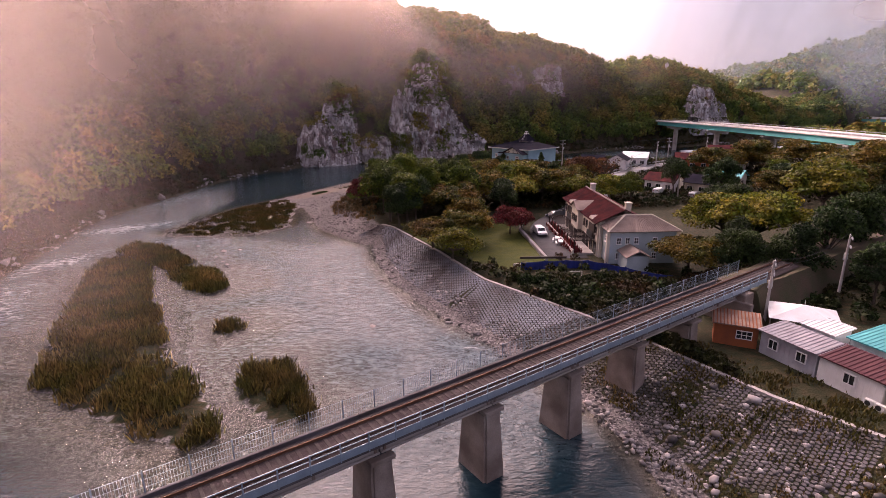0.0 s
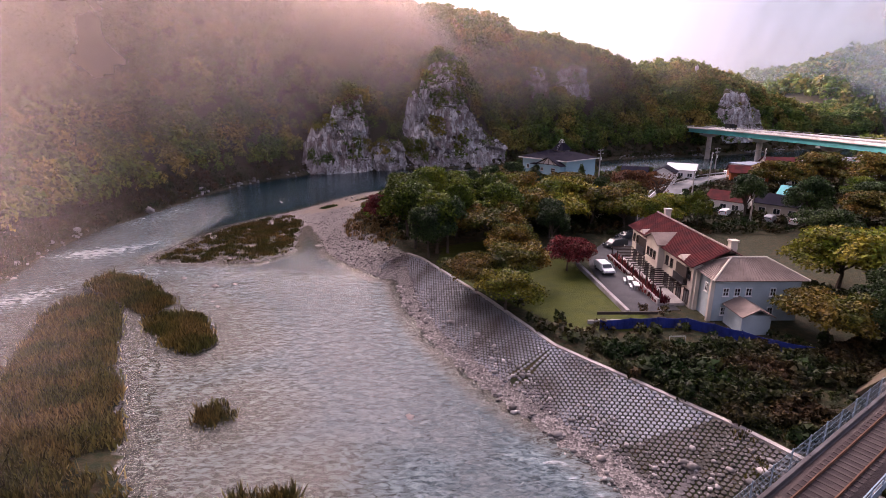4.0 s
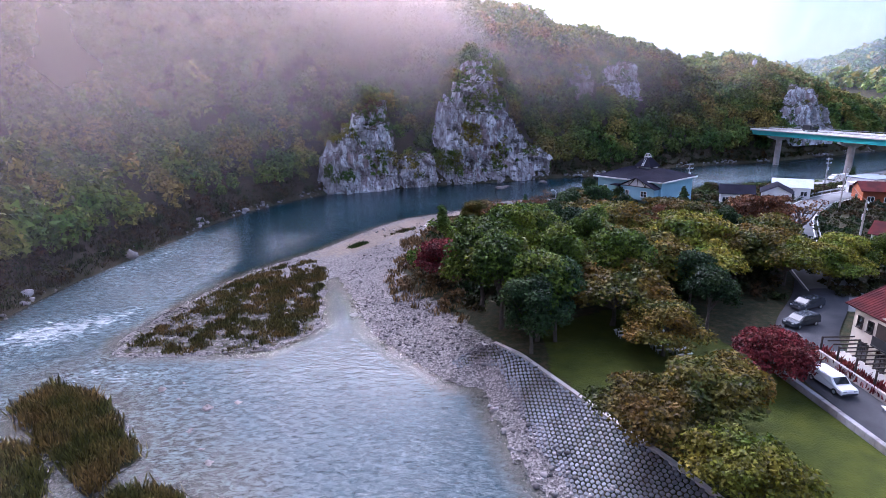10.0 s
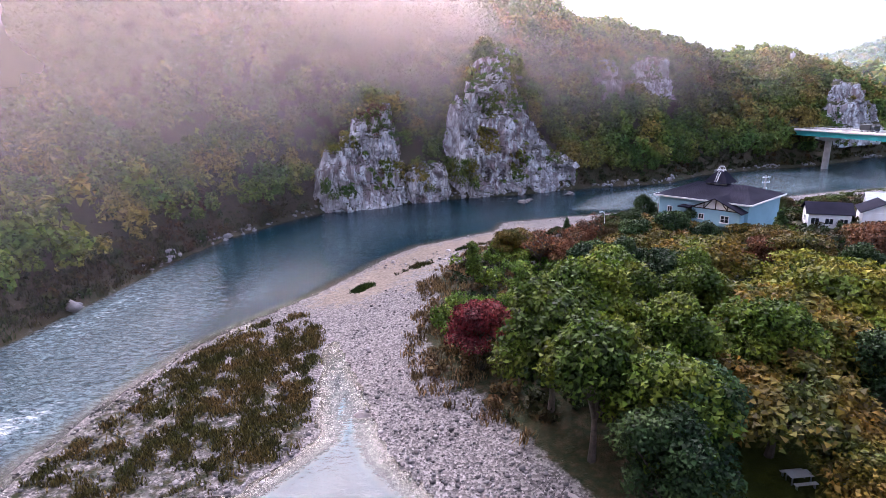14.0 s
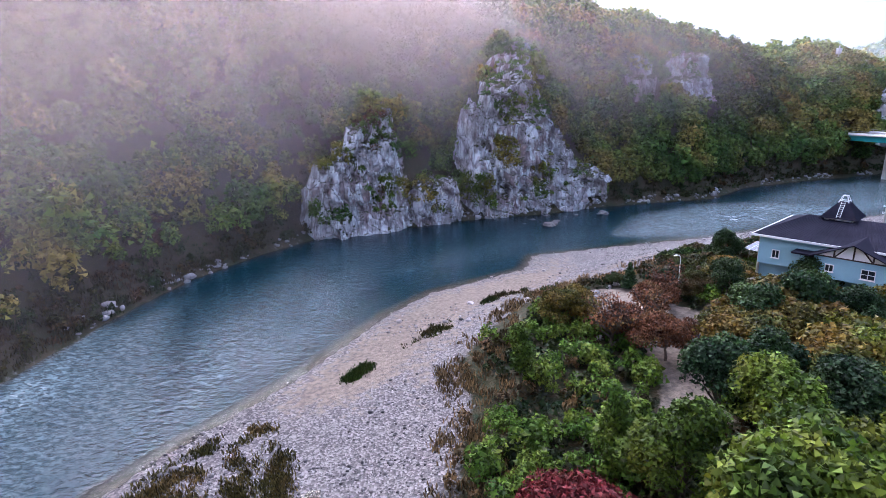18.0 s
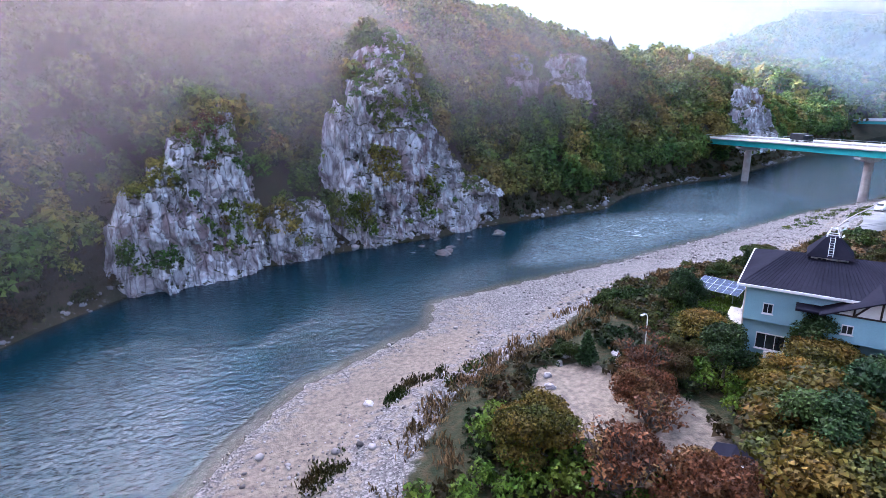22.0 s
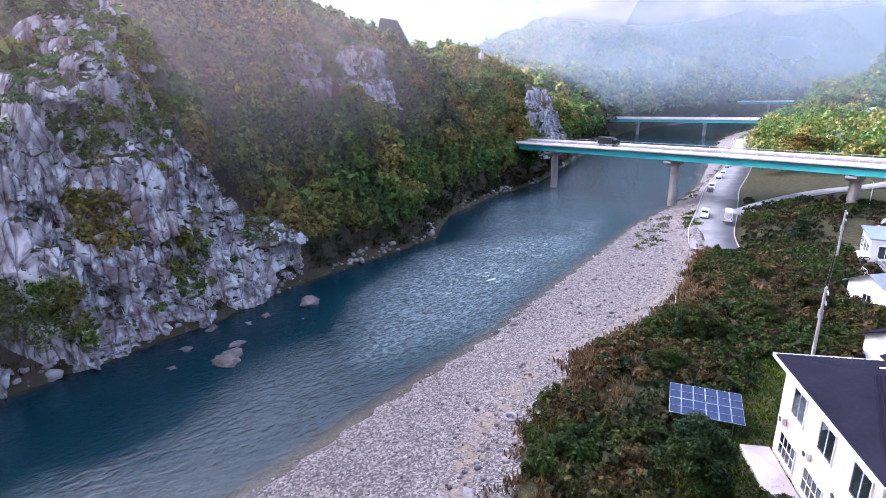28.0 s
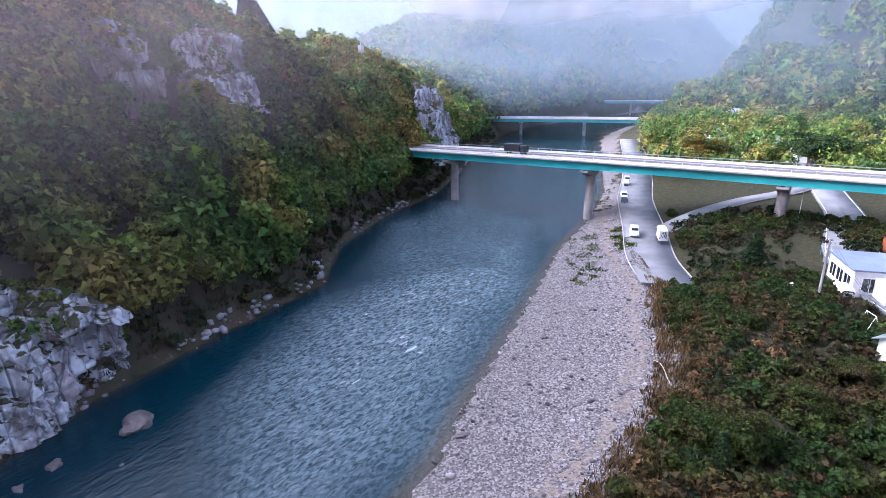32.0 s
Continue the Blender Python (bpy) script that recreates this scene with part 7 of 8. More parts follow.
def covered_table(x, y, turn):
    t = thing("garden_table", pose(x, y, ground_z(x, y) + 0.1, 0, 0, turn), "garden table and benches under white cloth", "table", "garden tables")
    part("tabletop", box(bmesh.new(), -0.9, 0.9, -0.4, 0.4, 0.7, 0.76, 0.015), M_WHITE, t)
    for sx_ in (-0.75, 0.75):
        for sy_ in (-0.3, 0.3):
            part("leg", box(bmesh.new(), sx_ - 0.04, sx_ + 0.04, sy_ - 0.04, sy_ + 0.04, 0, 0.7), M_STEEL, t)
    for s in (-0.75, 0.75):
        b = part("bench", box(bmesh.new(), -0.9, 0.9, s - 0.15, s + 0.15, 0.4, 0.45, 0.01), M_WHITE, t)
        for sx_ in (-0.7, 0.7):
            part("bench_leg", box(bmesh.new(), sx_ - 0.03, sx_ + 0.03, s - 0.1, s + 0.1, 0, 0.4), M_STEEL, b)
    return t


for x, y, a in ((22.9, 92.5, 80), (22.9, 95.0, 75), (7.2, 108.6, 10), (9.0, 107.4, 15), (4.5, 113, 5), (8.5, 112, 20)):
    covered_table(x, y, a)


def low_wall(name, line, h, w, mat, label):
    bm = bmesh.new()
    for (x0, y0), (x1, y1) in zip(line, line[1:]):
        n = math.dist((x0, y0), (x1, y1))
        k = max(1, int(n / 0.9))
        a = math.atan2(y1 - y0, x1 - x0)
        for i in range(k):
            s0 = i / k
            x, y = x0 + (x1 - x0) * (i + 0.5) / k, y0 + (y1 - y0) * (i + 0.5) / k
            jj = 0.06 * noise.noise(Vector((x * 2, y * 2, 0)))
            box(bm, -n / k / 2 - 0.01, n / k / 2 + 0.01, -w / 2 + jj, w / 2 + jj, ground_z(x, y) - 0.3, ground_z(x, y) + h + jj, 0.04, m=pose(x, y, 0, 0, 0, math.degrees(a)))
    me = bpy.data.meshes.new(name)
    bm.to_mesh(me)
    bm.free()
    me.materials.append(mat)
    return tagged(new(name, me), label, "wall")


low_wall("stone_wall", [(18.4, 83), (18.0, 90), (17.6, 97), (17.2, 103), (18.5, 109)], 0.7, 0.5, M_ROCK, "low rough stone wall between lawn and drive")
low_wall("garden_kerb", [(12.5, 80.2), (20, 80.4)], 0.5, 0.3, M_CONCRETE, "short pale kerb at the end of the lawn")
tarp = thing("tarpaulin_fence", Matrix.Identity(4), "bright blue tarpaulin fence on dark posts", "fence")
line = [(13.4, 78.2), (17.2, 78.8), (20.6, 79.0), (24, 78.8), (26.4, 77), (28.6, 75), (31, 72.6), (34, 71)]
for (x0, y0), (x1, y1) in zip(line, line[1:]):
    bm = bmesh.new()
    n = 14
    prev = None
    for i in range(n + 1):
        x, y = x0 + (x1 - x0) * i / n, y0 + (y1 - y0) * i / n
        g = ground_z(x, y) - 0.5
        d = 0.09 * math.sin(i * 1.9) + 0.05 * math.sin(i * 4.3)
        sag = 0.12 * math.sin(math.pi * i / n)
        ring = [bm.verts.new(q) for q in ((x - 0.02, y - 0.02 + d, g), (x + 0.02, y + 0.02 + d, g), (x + 0.02, y + 0.02 + d * 0.4, 4.9 - sag), (x - 0.02, y - 0.02 + d * 0.4, 4.9 - sag))]
        if prev:
            for q in range(4):
                bm.faces.new((prev[q], prev[(q + 1) % 4], ring[(q + 1) % 4], ring[q]))
        prev = ring
    bmesh.ops.recalc_face_normals(bm, faces=bm.faces[:])
    part("tarpaulin", bm, M_TARP, tarp)
    part("post", tube(bmesh.new(), (x0, y0 + 0.15, ground_z(x0, y0) - 0.4), (x0, y0 + 0.15, 5.0), 0.05, 0.05, 8), M_DARK, tarp)
part("beam", box(bmesh.new(), 13.4, 20.8, 79.6, 79.8, 5.0, 5.35, 0.02), M_WOOD_DARK, tarp, "dark timber beam")
goal = thing("goal_frame", pose(21, 74.5, ground_z(21, 74.5)), "small white tube frame on the grass", "frame")
for a, b in (((-0.9, 0, 0), (-0.9, 0, 1.0)), ((0.9, 0, 0), (0.9, 0, 1.0)), ((-0.9, 0, 1.0), (0.9, 0, 1.0))):
    part("tube", tube(bmesh.new(), a, b, 0.035, 0.035, 8), M_WHITE, goal)

# lodge with the cupola
lodge = thing("lodge", pose(19.6, 179.0, 0, 0, 0, 39), "two-storey light blue lodge with dark metal roof and white cupola", "house")
LG, LE, LU, LV = 4.6, 13.5, 13.5, 16.0
part("wall", boxes((0.9, LU, -LV, 0, LG, 9.3), bevel=0.03), M_SKYBLUE, lodge, "light blue ground-floor wall")
part("wall", boxes((0, LU, -LV, 0.0, 9.3, LE), bevel=0.03), M_SKYBLUE, lodge, "light blue upper wall")
part("wall", boxes((0.2, LU - 0.1, 0.0, 0.12, LG, LE - 0.02)), M_CREAM, lodge, "cream river-side wall")
ea = [(-0.8, 0.8, LE), (-0.8, -LV - 0.6, LE), (LU + 0.8, -LV - 0.6, LE), (LU + 0.8, 0.8, LE)]
ra, rb = (8.6, -3.0, 15.2), (8.6, -12.0, 15.2)
bm = bmesh.new()
vr = [bm.verts.new(k) for k in (*ea, ra, rb)]
for q in ((0, 1, 5, 4), (2, 3, 4, 5), (3, 0, 4), (1, 2, 5), (3, 2, 1, 0)):
    bm.faces.new([vr[k] for k in q])
bmesh.ops.recalc_face_normals(bm, faces=bm.faces[:])
lodge_roof = part("roof", bm, M_DARKROOF, lodge, "dark ribbed metal hip roof")
for e0, e1, q0, q1 in ((ea[0], ea[1], ra, rb), (ea[3], ea[2], ra, rb)):
    for i in range(40):
        s = (i + 0.5) / 40
        part("rib", tube(bmesh.new(), Vector(e0).lerp(Vector(e1), s), Vector(q0).lerp(Vector(q1), s), 0.045, 0.045, 4), M_DARKROOF, lodge_roof)
part("fascia", boxes((-0.82, LU + 0.82, 0.8, 0.9, LE - 0.25, LE + 0.02), (-0.92, -0.8, -LV - 0.6, 0.9, LE - 0.25, LE + 0.02), (LU + 0.8, LU + 0.92, -LV - 0.6, 0.9, LE - 0.25, LE + 0.02), (-0.82, LU + 0.82, -LV - 0.7, -LV - 0.6, LE - 0.25, LE + 0.02)), M_WHITE, lodge, "white fascia board")
cup = part("cupola", boxes((7.5, 10.9, -8.6, -5.2, 13.9, 15.3), (7.1, 11.3, -9.0, -4.8, 13.9, 14.5), bevel=0.05), M_WHITE, lodge, "white square cupola")
bm = bmesh.new()
c4 = [(7.0, -9.1), (11.4, -9.1), (11.4, -4.7), (7.0, -4.7)]
t4 = [(8.6, -7.5), (9.8, -7.5), (9.8, -6.3), (8.6, -6.3)]
hull_quad(bm, [(x, y, 15.3) for x, y in c4] + [(x, y, 17.4) for x, y in t4])
part("cupola_roof", bm, M_DARKROOF, cup, "dark pyramid roof")
bm = bmesh.new()
for x, y in t4:
    tube(bm, (x, y, 17.35), (9.2 + (x - 9.2) * 0.45, -6.9 + (y + 6.9) * 0.45, 18.3), 0.06, 0.05, 6)
for z_, k in ((17.6, 0.85), (18.3, 0.45)):
    q = [(9.2 + (x - 9.2) * k, -6.9 + (y + 6.9) * k, z_) for x, y in t4]
    for i in range(4):
        tube(bm, q[i], q[(i + 1) % 4], 0.05, 0.05, 6)
part("crown_frame", bm, M_WHITE, cup, "white metal frame on top")
bm = bmesh.new()
for s in (-0.22, 0.22):
    tube(bm, (7.05, -6.9 + s, 15.5), (8.55, -6.9 + s, 17.4), 0.03, 0.03, 6)
for i in range(8):
    k = (i + 0.5) / 8
    tube(bm, (7.05 + 1.5 * k, -7.12, 15.5 + 1.9 * k), (7.05 + 1.5 * k, -6.68, 15.5 + 1.9 * k), 0.02, 0.02, 5)
part("ladder", bm, M_STEEL, cup)
window(cup, wall_face(7.44, -6.2, 14.55, -90), 0.8, 0.6, M_CREAM, (2, 1), False)
for x in (2.0, 6.2, 10.4):
    window(lodge, wall_face(x, 0.18, 10.1, 180), 1.9, 2.2, None, (2, 1))
    window(lodge, wall_face(x + 0.6, 0.18, 5.9, 180), 2.6, 1.9, None, (4, 2))
    unit = part("air_conditioner", boxes((x + 1.4, x + 2.2, 0.2, 0.5, 8.6, 9.2), bevel=0.02), M_WHITE, lodge, "white air-conditioner unit")
    part("grille", tube(bmesh.new(), (x + 1.8, 0.5, 8.9), (x + 1.8, 0.52, 8.9), 0.22, 0.22, 14), M_DARK, unit)
window(lodge, wall_face(-0.06, -2.2, 10.4, -90), 0.8, 1.0, None, (2, 1))
window(lodge, wall_face(0.84, -2.8, 5.9, -90), 2.6, 1.7, None, (3, 1))
window(lodge, wall_face(0.84, -12.5, 5.9, -90), 2.2, 1.7, None, (3, 1))
# gabled bay
part("bay", boxes((-1.8, 0.1, -15.4, -7.2, 9.4, 12.2), bevel=0.03), M_SKYBLUE, lodge, "projecting light blue bay")
window(lodge, wall_face(-1.86, -9.0, 10.4, -90), 0.8, 0.8, None, (2, 1))
window(lodge, wall_face(-1.86, -13.0, 10.2, -90), 1.3, 1.1, None, (2, 2))
bm = bmesh.new()
flat_roof_tiles(bm, [(-2.6, -6.6, 12.1), (4.5, -6.6, 12.1), (4.5, -11.3, 14.3), (-2.6, -11.3, 14.3)], 0)
flat_roof_tiles(bm, [(4.5, -16.0, 12.1), (-2.6, -16.0, 12.1), (-2.6, -11.3, 14.3), (4.5, -11.3, 14.3)], 0)
part("bay_roof", bm, M_DARKROOF, lodge, "dark gabled bay roof")
bm = bmesh.new()
hull_quad(bm, [(-1.8, -7.2, 12.2), (-1.8, -15.4, 12.2), (-1.6, -15.4, 12.2), (-1.6, -7.2, 12.2), (-1.8, -11.25, 14.1), (-1.8, -11.35, 14.1), (-1.6, -11.35, 14.1), (-1.6, -11.25, 14.1)])
part("gable", bm, M_WHITE, lodge, "white gable")
bm = bmesh.new()
for a, b in (((-1.86, -7.0, 12.1), (-1.86, -11.3, 14.2)), ((-1.86, -15.6, 12.1), (-1.86, -11.3, 14.2)), ((-1.86, -7.2, 12.25), (-1.86, -15.4, 12.25)), ((-1.86, -9.3, 12.25), (-1.86, -10.6, 13.8)), ((-1.86, -13.3, 12.25), (-1.86, -12.0, 13.8)), ((-1.86, -9.3, 12.25), (-1.86, -9.3, 13.1)), ((-1.86, -13.3, 12.25), (-1.86, -13.3, 13.1)), ((-1.86, -11.3, 12.25), (-1.86, -11.3, 14.1))):
    tube(bm, a, b, 0.09, 0.09, 4)
part("half_timbering", bm, M_WOOD_DARK, lodge, "dark half-timbering on the gable")
part("porch_slab", box(bmesh.new(), -2.0, 0.9, -7.2, -4.6, 11.9, 12.15, 0.03), M_DARKROOF, lodge)
stair = part("outdoor_stair", boxes((-1.6, -0.2, -6.6, -5.2, 9.2, 9.35)), M_DARK, lodge, "dark outdoor steel stair")
for i in range(18):
    part("step", box(bmesh.new(), -1.6, -0.4, -6.6 - 0.0 + i * 0.25 - 4.2, -6.6 + i * 0.25 - 3.95, LG + 0.2 + i * 0.255, LG + 0.25 + i * 0.255), M_DARK, stair)
for x in (-1.65, -0.35):
    part("stringer", tube(bmesh.new(), (x, -10.8, LG + 0.2), (x, -6.3, LG + 4.8), 0.07, 0.07, 6), M_DARK, stair)
    part("stair_rail", tube(bmesh.new(), (x, -10.8, LG + 1.2), (x, -6.3, LG + 5.7), 0.03, 0.03, 6), M_DARK, stair)
part("door", boxes((0.8, 0.86, -8.4, -7.4, LG + 0.6, LG + 2.7)), M_STEEL, lodge, "pale grey door")
part("path", boxes((0.2, LU, 0.3, 2.6, LG + 0.1, LG + 0.75), bevel=0.03), M_CONCRETE, lodge, "concrete apron along the wall")
part("condenser", boxes((-0.2, 0.3, -3.4, -2.4, LG + 0.6, LG + 1.3), bevel=0.03), M_WHITE, lodge, "white outdoor condenser")
box_ = thing("utility_box", pose(21, 172.6, ground_z(21, 172.6), 0, 0, 39), "white utility box on the grass", "box")
part("cabinet", box(bmesh.new(), -0.5, 0.5, -0.35, 0.35, 0, 1.0, 0.03), M_WHITE, box_)

solar = thing("solar_array", pose(29.9, 193.2, ground_z(29.9, 193.2), 0, 0, -62), "blue solar array on a steel frame in the brush", "solar panel")
tilt = Matrix.Translation((0, 0, 2.0)) @ Matrix.Rotation(radians(9), 4, "X")
M_SOLAR = surface("solar_cell", (0.012, 0.025, 0.075), 0.2, second=(0.009, 0.018, 0.055), scale=1.5, grain=6, bump=0.0, mottle=0.4, spec=0.7)
for i in range(6):
    for j in range(2):
        m = tilt @ Matrix.Translation((-2.5 + i * 1.0, -1.03 + j * 2.06, 0))
        pnl = part("module", box(bmesh.new(), -0.49, 0.49, -1.01, 1.01, -0.02, 0.02, 0.005), M_STEEL, solar, "framed solar module")
        pnl.matrix_local = m
        for q in range(2):
            part("cell_field", box(bmesh.new(), -0.455, 0.455, -0.97 + q * 0.98, -0.02 + q * 0.99, 0.02, 0.026), M_SOLAR, pnl, "dark blue cells")
for x in (-2.2, 2.2):
    for y in (-1.4, 1.4):
        part("post", tube(bmesh.new(), (x, y, -0.3), (x, y, 1.95 + y * 0.158), 0.06, 0.06, 8), M_STEEL, solar)


def street_lamp(x, y, h, turn):
    t = thing("street_lamp", pose(x, y, ground_z(x, y), 0, 0, turn), "white curved street lamp", "lamp")
    part("pole", tube(bmesh.new(), (0, 0, -0.2), (0, 0, h - 0.6), 0.07, 0.05, 10), M_WHITE, t)
    bm = bmesh.new()
    prev = (0, 0, h - 0.6)
    for i in range(1, 7):
        a = i / 6 * math.pi * 0.45
        q = (0.9 * (1 - math.cos(a)), 0, h - 0.6 + 0.7 * math.sin(a))
        tube(bm, prev, q, 0.05, 0.045, 8)
        prev = q
    part("arm", bm, M_WHITE, t)
    part("lamp_head", box(bmesh.new(), prev[0] - 0.05, prev[0] + 0.55, -0.13, 0.13, h - 0.02, h + 0.12, 0.04), M_WHITE, t)
    return t


street_lamp(10.6, 183.2, 4.6, 200)
street_lamp(132, 205, 6, 90)


def power_pole(x, y, h, turn):
    t = thing("power_pole", pose(x, y, ground_z(x, y), 0, 0, turn), "concrete power pole with steel cross-arms and insulators", "power pole", "power poles")
    part("pole", tube(bmesh.new(), (0, 0, -0.4), (0, 0, h), 0.19, 0.12, 12), M_CONCRETE, t)
    for z_ in (h - 0.4, h - 1.5):
        arm = part("cross_arm", box(bmesh.new(), -1.1, 1.1, -0.2, -0.1, z_ - 0.05, z_ + 0.05), M_STEEL, t)
        for x_ in (-1.0, -0.5, 0.5, 1.0):
            part("insulator", tube(bmesh.new(), (x_, -0.15, z_ + 0.05), (x_, -0.15, z_ + 0.28), 0.06, 0.04, 8), M_WHITE, arm)
    part("transformer", tube(bmesh.new(), (0.32, 0, h - 3.4), (0.32, 0, h - 2.5), 0.24, 0.24, 12), M_STEEL, t)
    return t


POLES = [(46, 189.8, 9.5, 20), (88, 199, 9, 20), (52, 139, 10, 60), (72, 171, 10, 60), (62, 132, 9, 60), (92, 179, 10, 60), (38.5, 56.5, 8, 60), (52, 63, 9, 60)]
for q in POLES:
    power_pole(*q)
wires = thing("power_lines", Matrix.Identity(4), "thin dark power lines between the poles", "cable")
for a, b in ((0, 1), (2, 3), (4, 2), (3, 5), (6, 7)):
    for off in (-0.9, 0.9):
        bm = bmesh.new()
        p0, p1 = (Vector((POLES[k][0] + off * math.cos(radians(POLES[k][3])), POLES[k][1] + off * math.sin(radians(POLES[k][3])), ground_z(POLES[k][0], POLES[k][1]) + POLES[k][2])) for k in (a, b))
        prev = p0
        for i in range(1, 11):
            s = i / 10
            q = p0.lerp(p1, s) - Vector((0, 0, 1.2 * 4 * s * (1 - s)))
            tube(bm, prev, q, 0.02, 0.02, 4, caps=False)
            prev = q
        part("wire", bm, M_DARK, wires)


def cottage(x, y, turn, w, d, h, wall, roof, label, rise=1.8, hip=False, windows=3):
    """A small house: walls, pitched roof, windows and a door."""
    t = thing("house", pose(x, y, ground_z(x, y) - 0.1, 0, 0, turn), label, "house", "village houses")
    part("wall", box(bmesh.new(), -w / 2, w / 2, -d / 2, d / 2, -0.8, h, 0.03), wall, t)
    bm = bmesh.new()
    k = w * 0.22 if hip else 0
    flat_roof_tiles(bm, [(-w / 2 - 0.5, -d / 2 - 0.5, h - 0.05), (w / 2 + 0.5, -d / 2 - 0.5, h - 0.05), (w / 2 + 0.5 - k, 0, h + rise), (-w / 2 - 0.5 + k, 0, h + rise)], 0)
    flat_roof_tiles(bm, [(w / 2 + 0.5, d / 2 + 0.5, h - 0.05), (-w / 2 - 0.5, d / 2 + 0.5, h - 0.05), (-w / 2 - 0.5 + k, 0, h + rise), (w / 2 + 0.5 - k, 0, h + rise)], 0)
    part("roof", bm, roof, t)
    for s in (-1, 1):
        bm = bmesh.new()
        hull_quad(bm, [(s * w / 2, -d / 2, h), (s * w / 2, d / 2, h), (s * (w / 2 - 0.2), d / 2, h), (s * (w / 2 - 0.2), -d / 2, h), (s * (w / 2 - k), -0.05, h + rise * 0.93), (s * (w / 2 - k), 0.05, h + rise * 0.93), (s * (w / 2 - 0.2 - k), 0.05, h + rise * 0.93), (s * (w / 2 - 0.2 - k), -0.05, h + rise * 0.93)])
        part("gable", bm, wall, t)
    for i in range(windows):
        xx = -w / 2 + w * (i + 0.5) / windows
        window(t, wall_face(xx, -d / 2 - 0.06, 0.9, 0), min(1.3, w / windows * 0.55), 1.1, None, (2, 1), False)
    part("door", boxes((w / 2 + 0.0, w / 2 + 0.06, -0.5, 0.5, 0, 2.05), bevel=0.01), M_WOOD_DARK, t)
    window(t, wall_face(-w / 2 - 0.06, 0, 0.9, -90), 1.1, 1.1, None, (2, 1), False)
    return t


for q in ((55, 183, -25, 7, 6, 3.0, M_WHITE, M_DARKROOF, "white cottage with a dark roof"), (63, 180, 60, 7, 6, 3.4, M_WHITE, M_DARKROOF, "white gabled house with a dark roof"), (72, 188.5, -30, 8, 6, 3.0, M_WHITE, M_STEEL, "white hall with a pale metal roof"),
          (87, 178, -20, 10, 7, 3.4, M_ORANGE, M_TERRACOTTA, "brick-red house with a tiled roof"), (100, 184, -15, 9, 7, 5.0, M_CREAM, M_TERRACOTTA, "two-storey cream house with a red roof"), (116, 186, -30, 10, 8, 3.4, M_ORANGE, M_TERRACOTTA, "low red-roofed house by the road"),
          (63, 143, -50, 8, 6, 2.9, M_WHITE, M_TERRACOTTA, "white shop with a red roof by the road"), (72, 137, -50, 9, 7, 3.0, M_CREAM, M_DARKROOF, "low house with a dark roof"), (82, 146, -45, 8, 7, 3.0, M_CREAM, M_TEAL, "low house with a green metal roof"),
          (98, 172, -40, 8, 6, 3.0, M_WHITE, M_STEEL, "white shed with a pale metal roof"), (126, 178, -10, 9, 7, 5.5, M_CREAM, M_TEAL, "two-storey house with a green roof"), (148, 172, 10, 11, 8, 5.5, M_WHITE, M_DARKROOF, "white two-storey house beyond the bridge"),
          (215, 215, 10, 16, 9, 4.0, M_WHITE, M_STEEL, "long white shed beyond the bridge"), (238, 224, 14, 16, 9, 4.0, M_WHITE, M_STEEL, "long pale shed beyond the bridge"), (262, 246, 30, 9, 8, 5.0, M_WHITE, M_DARKROOF, "white house near the upstream bridge"), (330, 250, 30, 10, 8, 6.0, M_WHITE, M_STEEL, "white house at the end of the upstream bridge")):
    cottage(*q)
cottage(3.6, 163.2, 30, 2.4, 2.0, 1.8, M_WOOD_DARK, M_DARKROOF, "small dark garden shed beside the path", 0.4, False, 1)
cottage(31.5, 138, 20, 3, 3, 2.2, M_CREAM, M_ORANGE, "small hut with an orange roof among trees", 0.9, True, 1)

# cabin above the stone slope
cabin = thing("cabin", pose(90.9, 195.4, 0, 0, 0, 20), "white flat-roofed cabin with large dark windows", "house")
CG = ground_z(95, 193)
part("body", box(bmesh.new(), 0.3, 9.2, -7, 0, CG - 1.0, 9.4, 0.04), M_WHITE, cabin, "white cladding")
part("roof", boxes((-0.1, 9.6, -7.4, 0.4, 9.4, 9.65), bevel=0.03), surface("grey_membrane_roof", (0.2, 0.24, 0.3), 0.7, scale=0.4, grain=8), cabin, "grey flat roof")
for i in range(3):
    window(cabin, wall_face(2.0 + i * 2.6, 0.07, CG + 0.7, 180), 2.1, 1.9, None, (2, 1), False)
for i in range(2):
    window(cabin, wall_face(0.24, -2 - i * 2.8, CG + 0.7, -90), 1.8, 2.0, None, (2, 1), False)
part("deck", box(bmesh.new(), -3.0, 9.4, 0.1, 2.4, CG - 0.6, CG + 0.1, 0.03), M_WOOD_DARK, cabin, "dark timber deck")
part("annex", box(bmesh.new(), -3.4, 0.25, -7, -2.5, CG - 1, CG + 3.0, 0.05), M_WHITE, cabin, "white porch block")
part("annex_opening", boxes((-3.46, -3.4, -5.6, -3.4, CG + 0.2, CG + 2.3)), M_GLASS, cabin)
fence = thing("timber_fence", Matrix.Identity(4), "brown timber fence along the top of the stone slope", "fence")
for i in range(16):
    x, y = 84.5 + i * 0.95, 196.4 + i * 0.34
    part("post", box(bmesh.new(), x - 0.05, x + 0.05, y - 0.05, y + 0.05, ground_z(x, y) - 0.3, ground_z(x, y) + 1.0), M_WOOD_DARK, fence)
    if i < 15:
        for z_ in (0.3, 0.6, 0.9):
            part("rail", tube(bmesh.new(), (x, y, ground_z(x, y) + z_), (x + 0.95, y + 0.34, ground_z(x + 0.95, y + 0.34) + z_), 0.05, 0.05, 5), M_WOOD_DARK, fence)
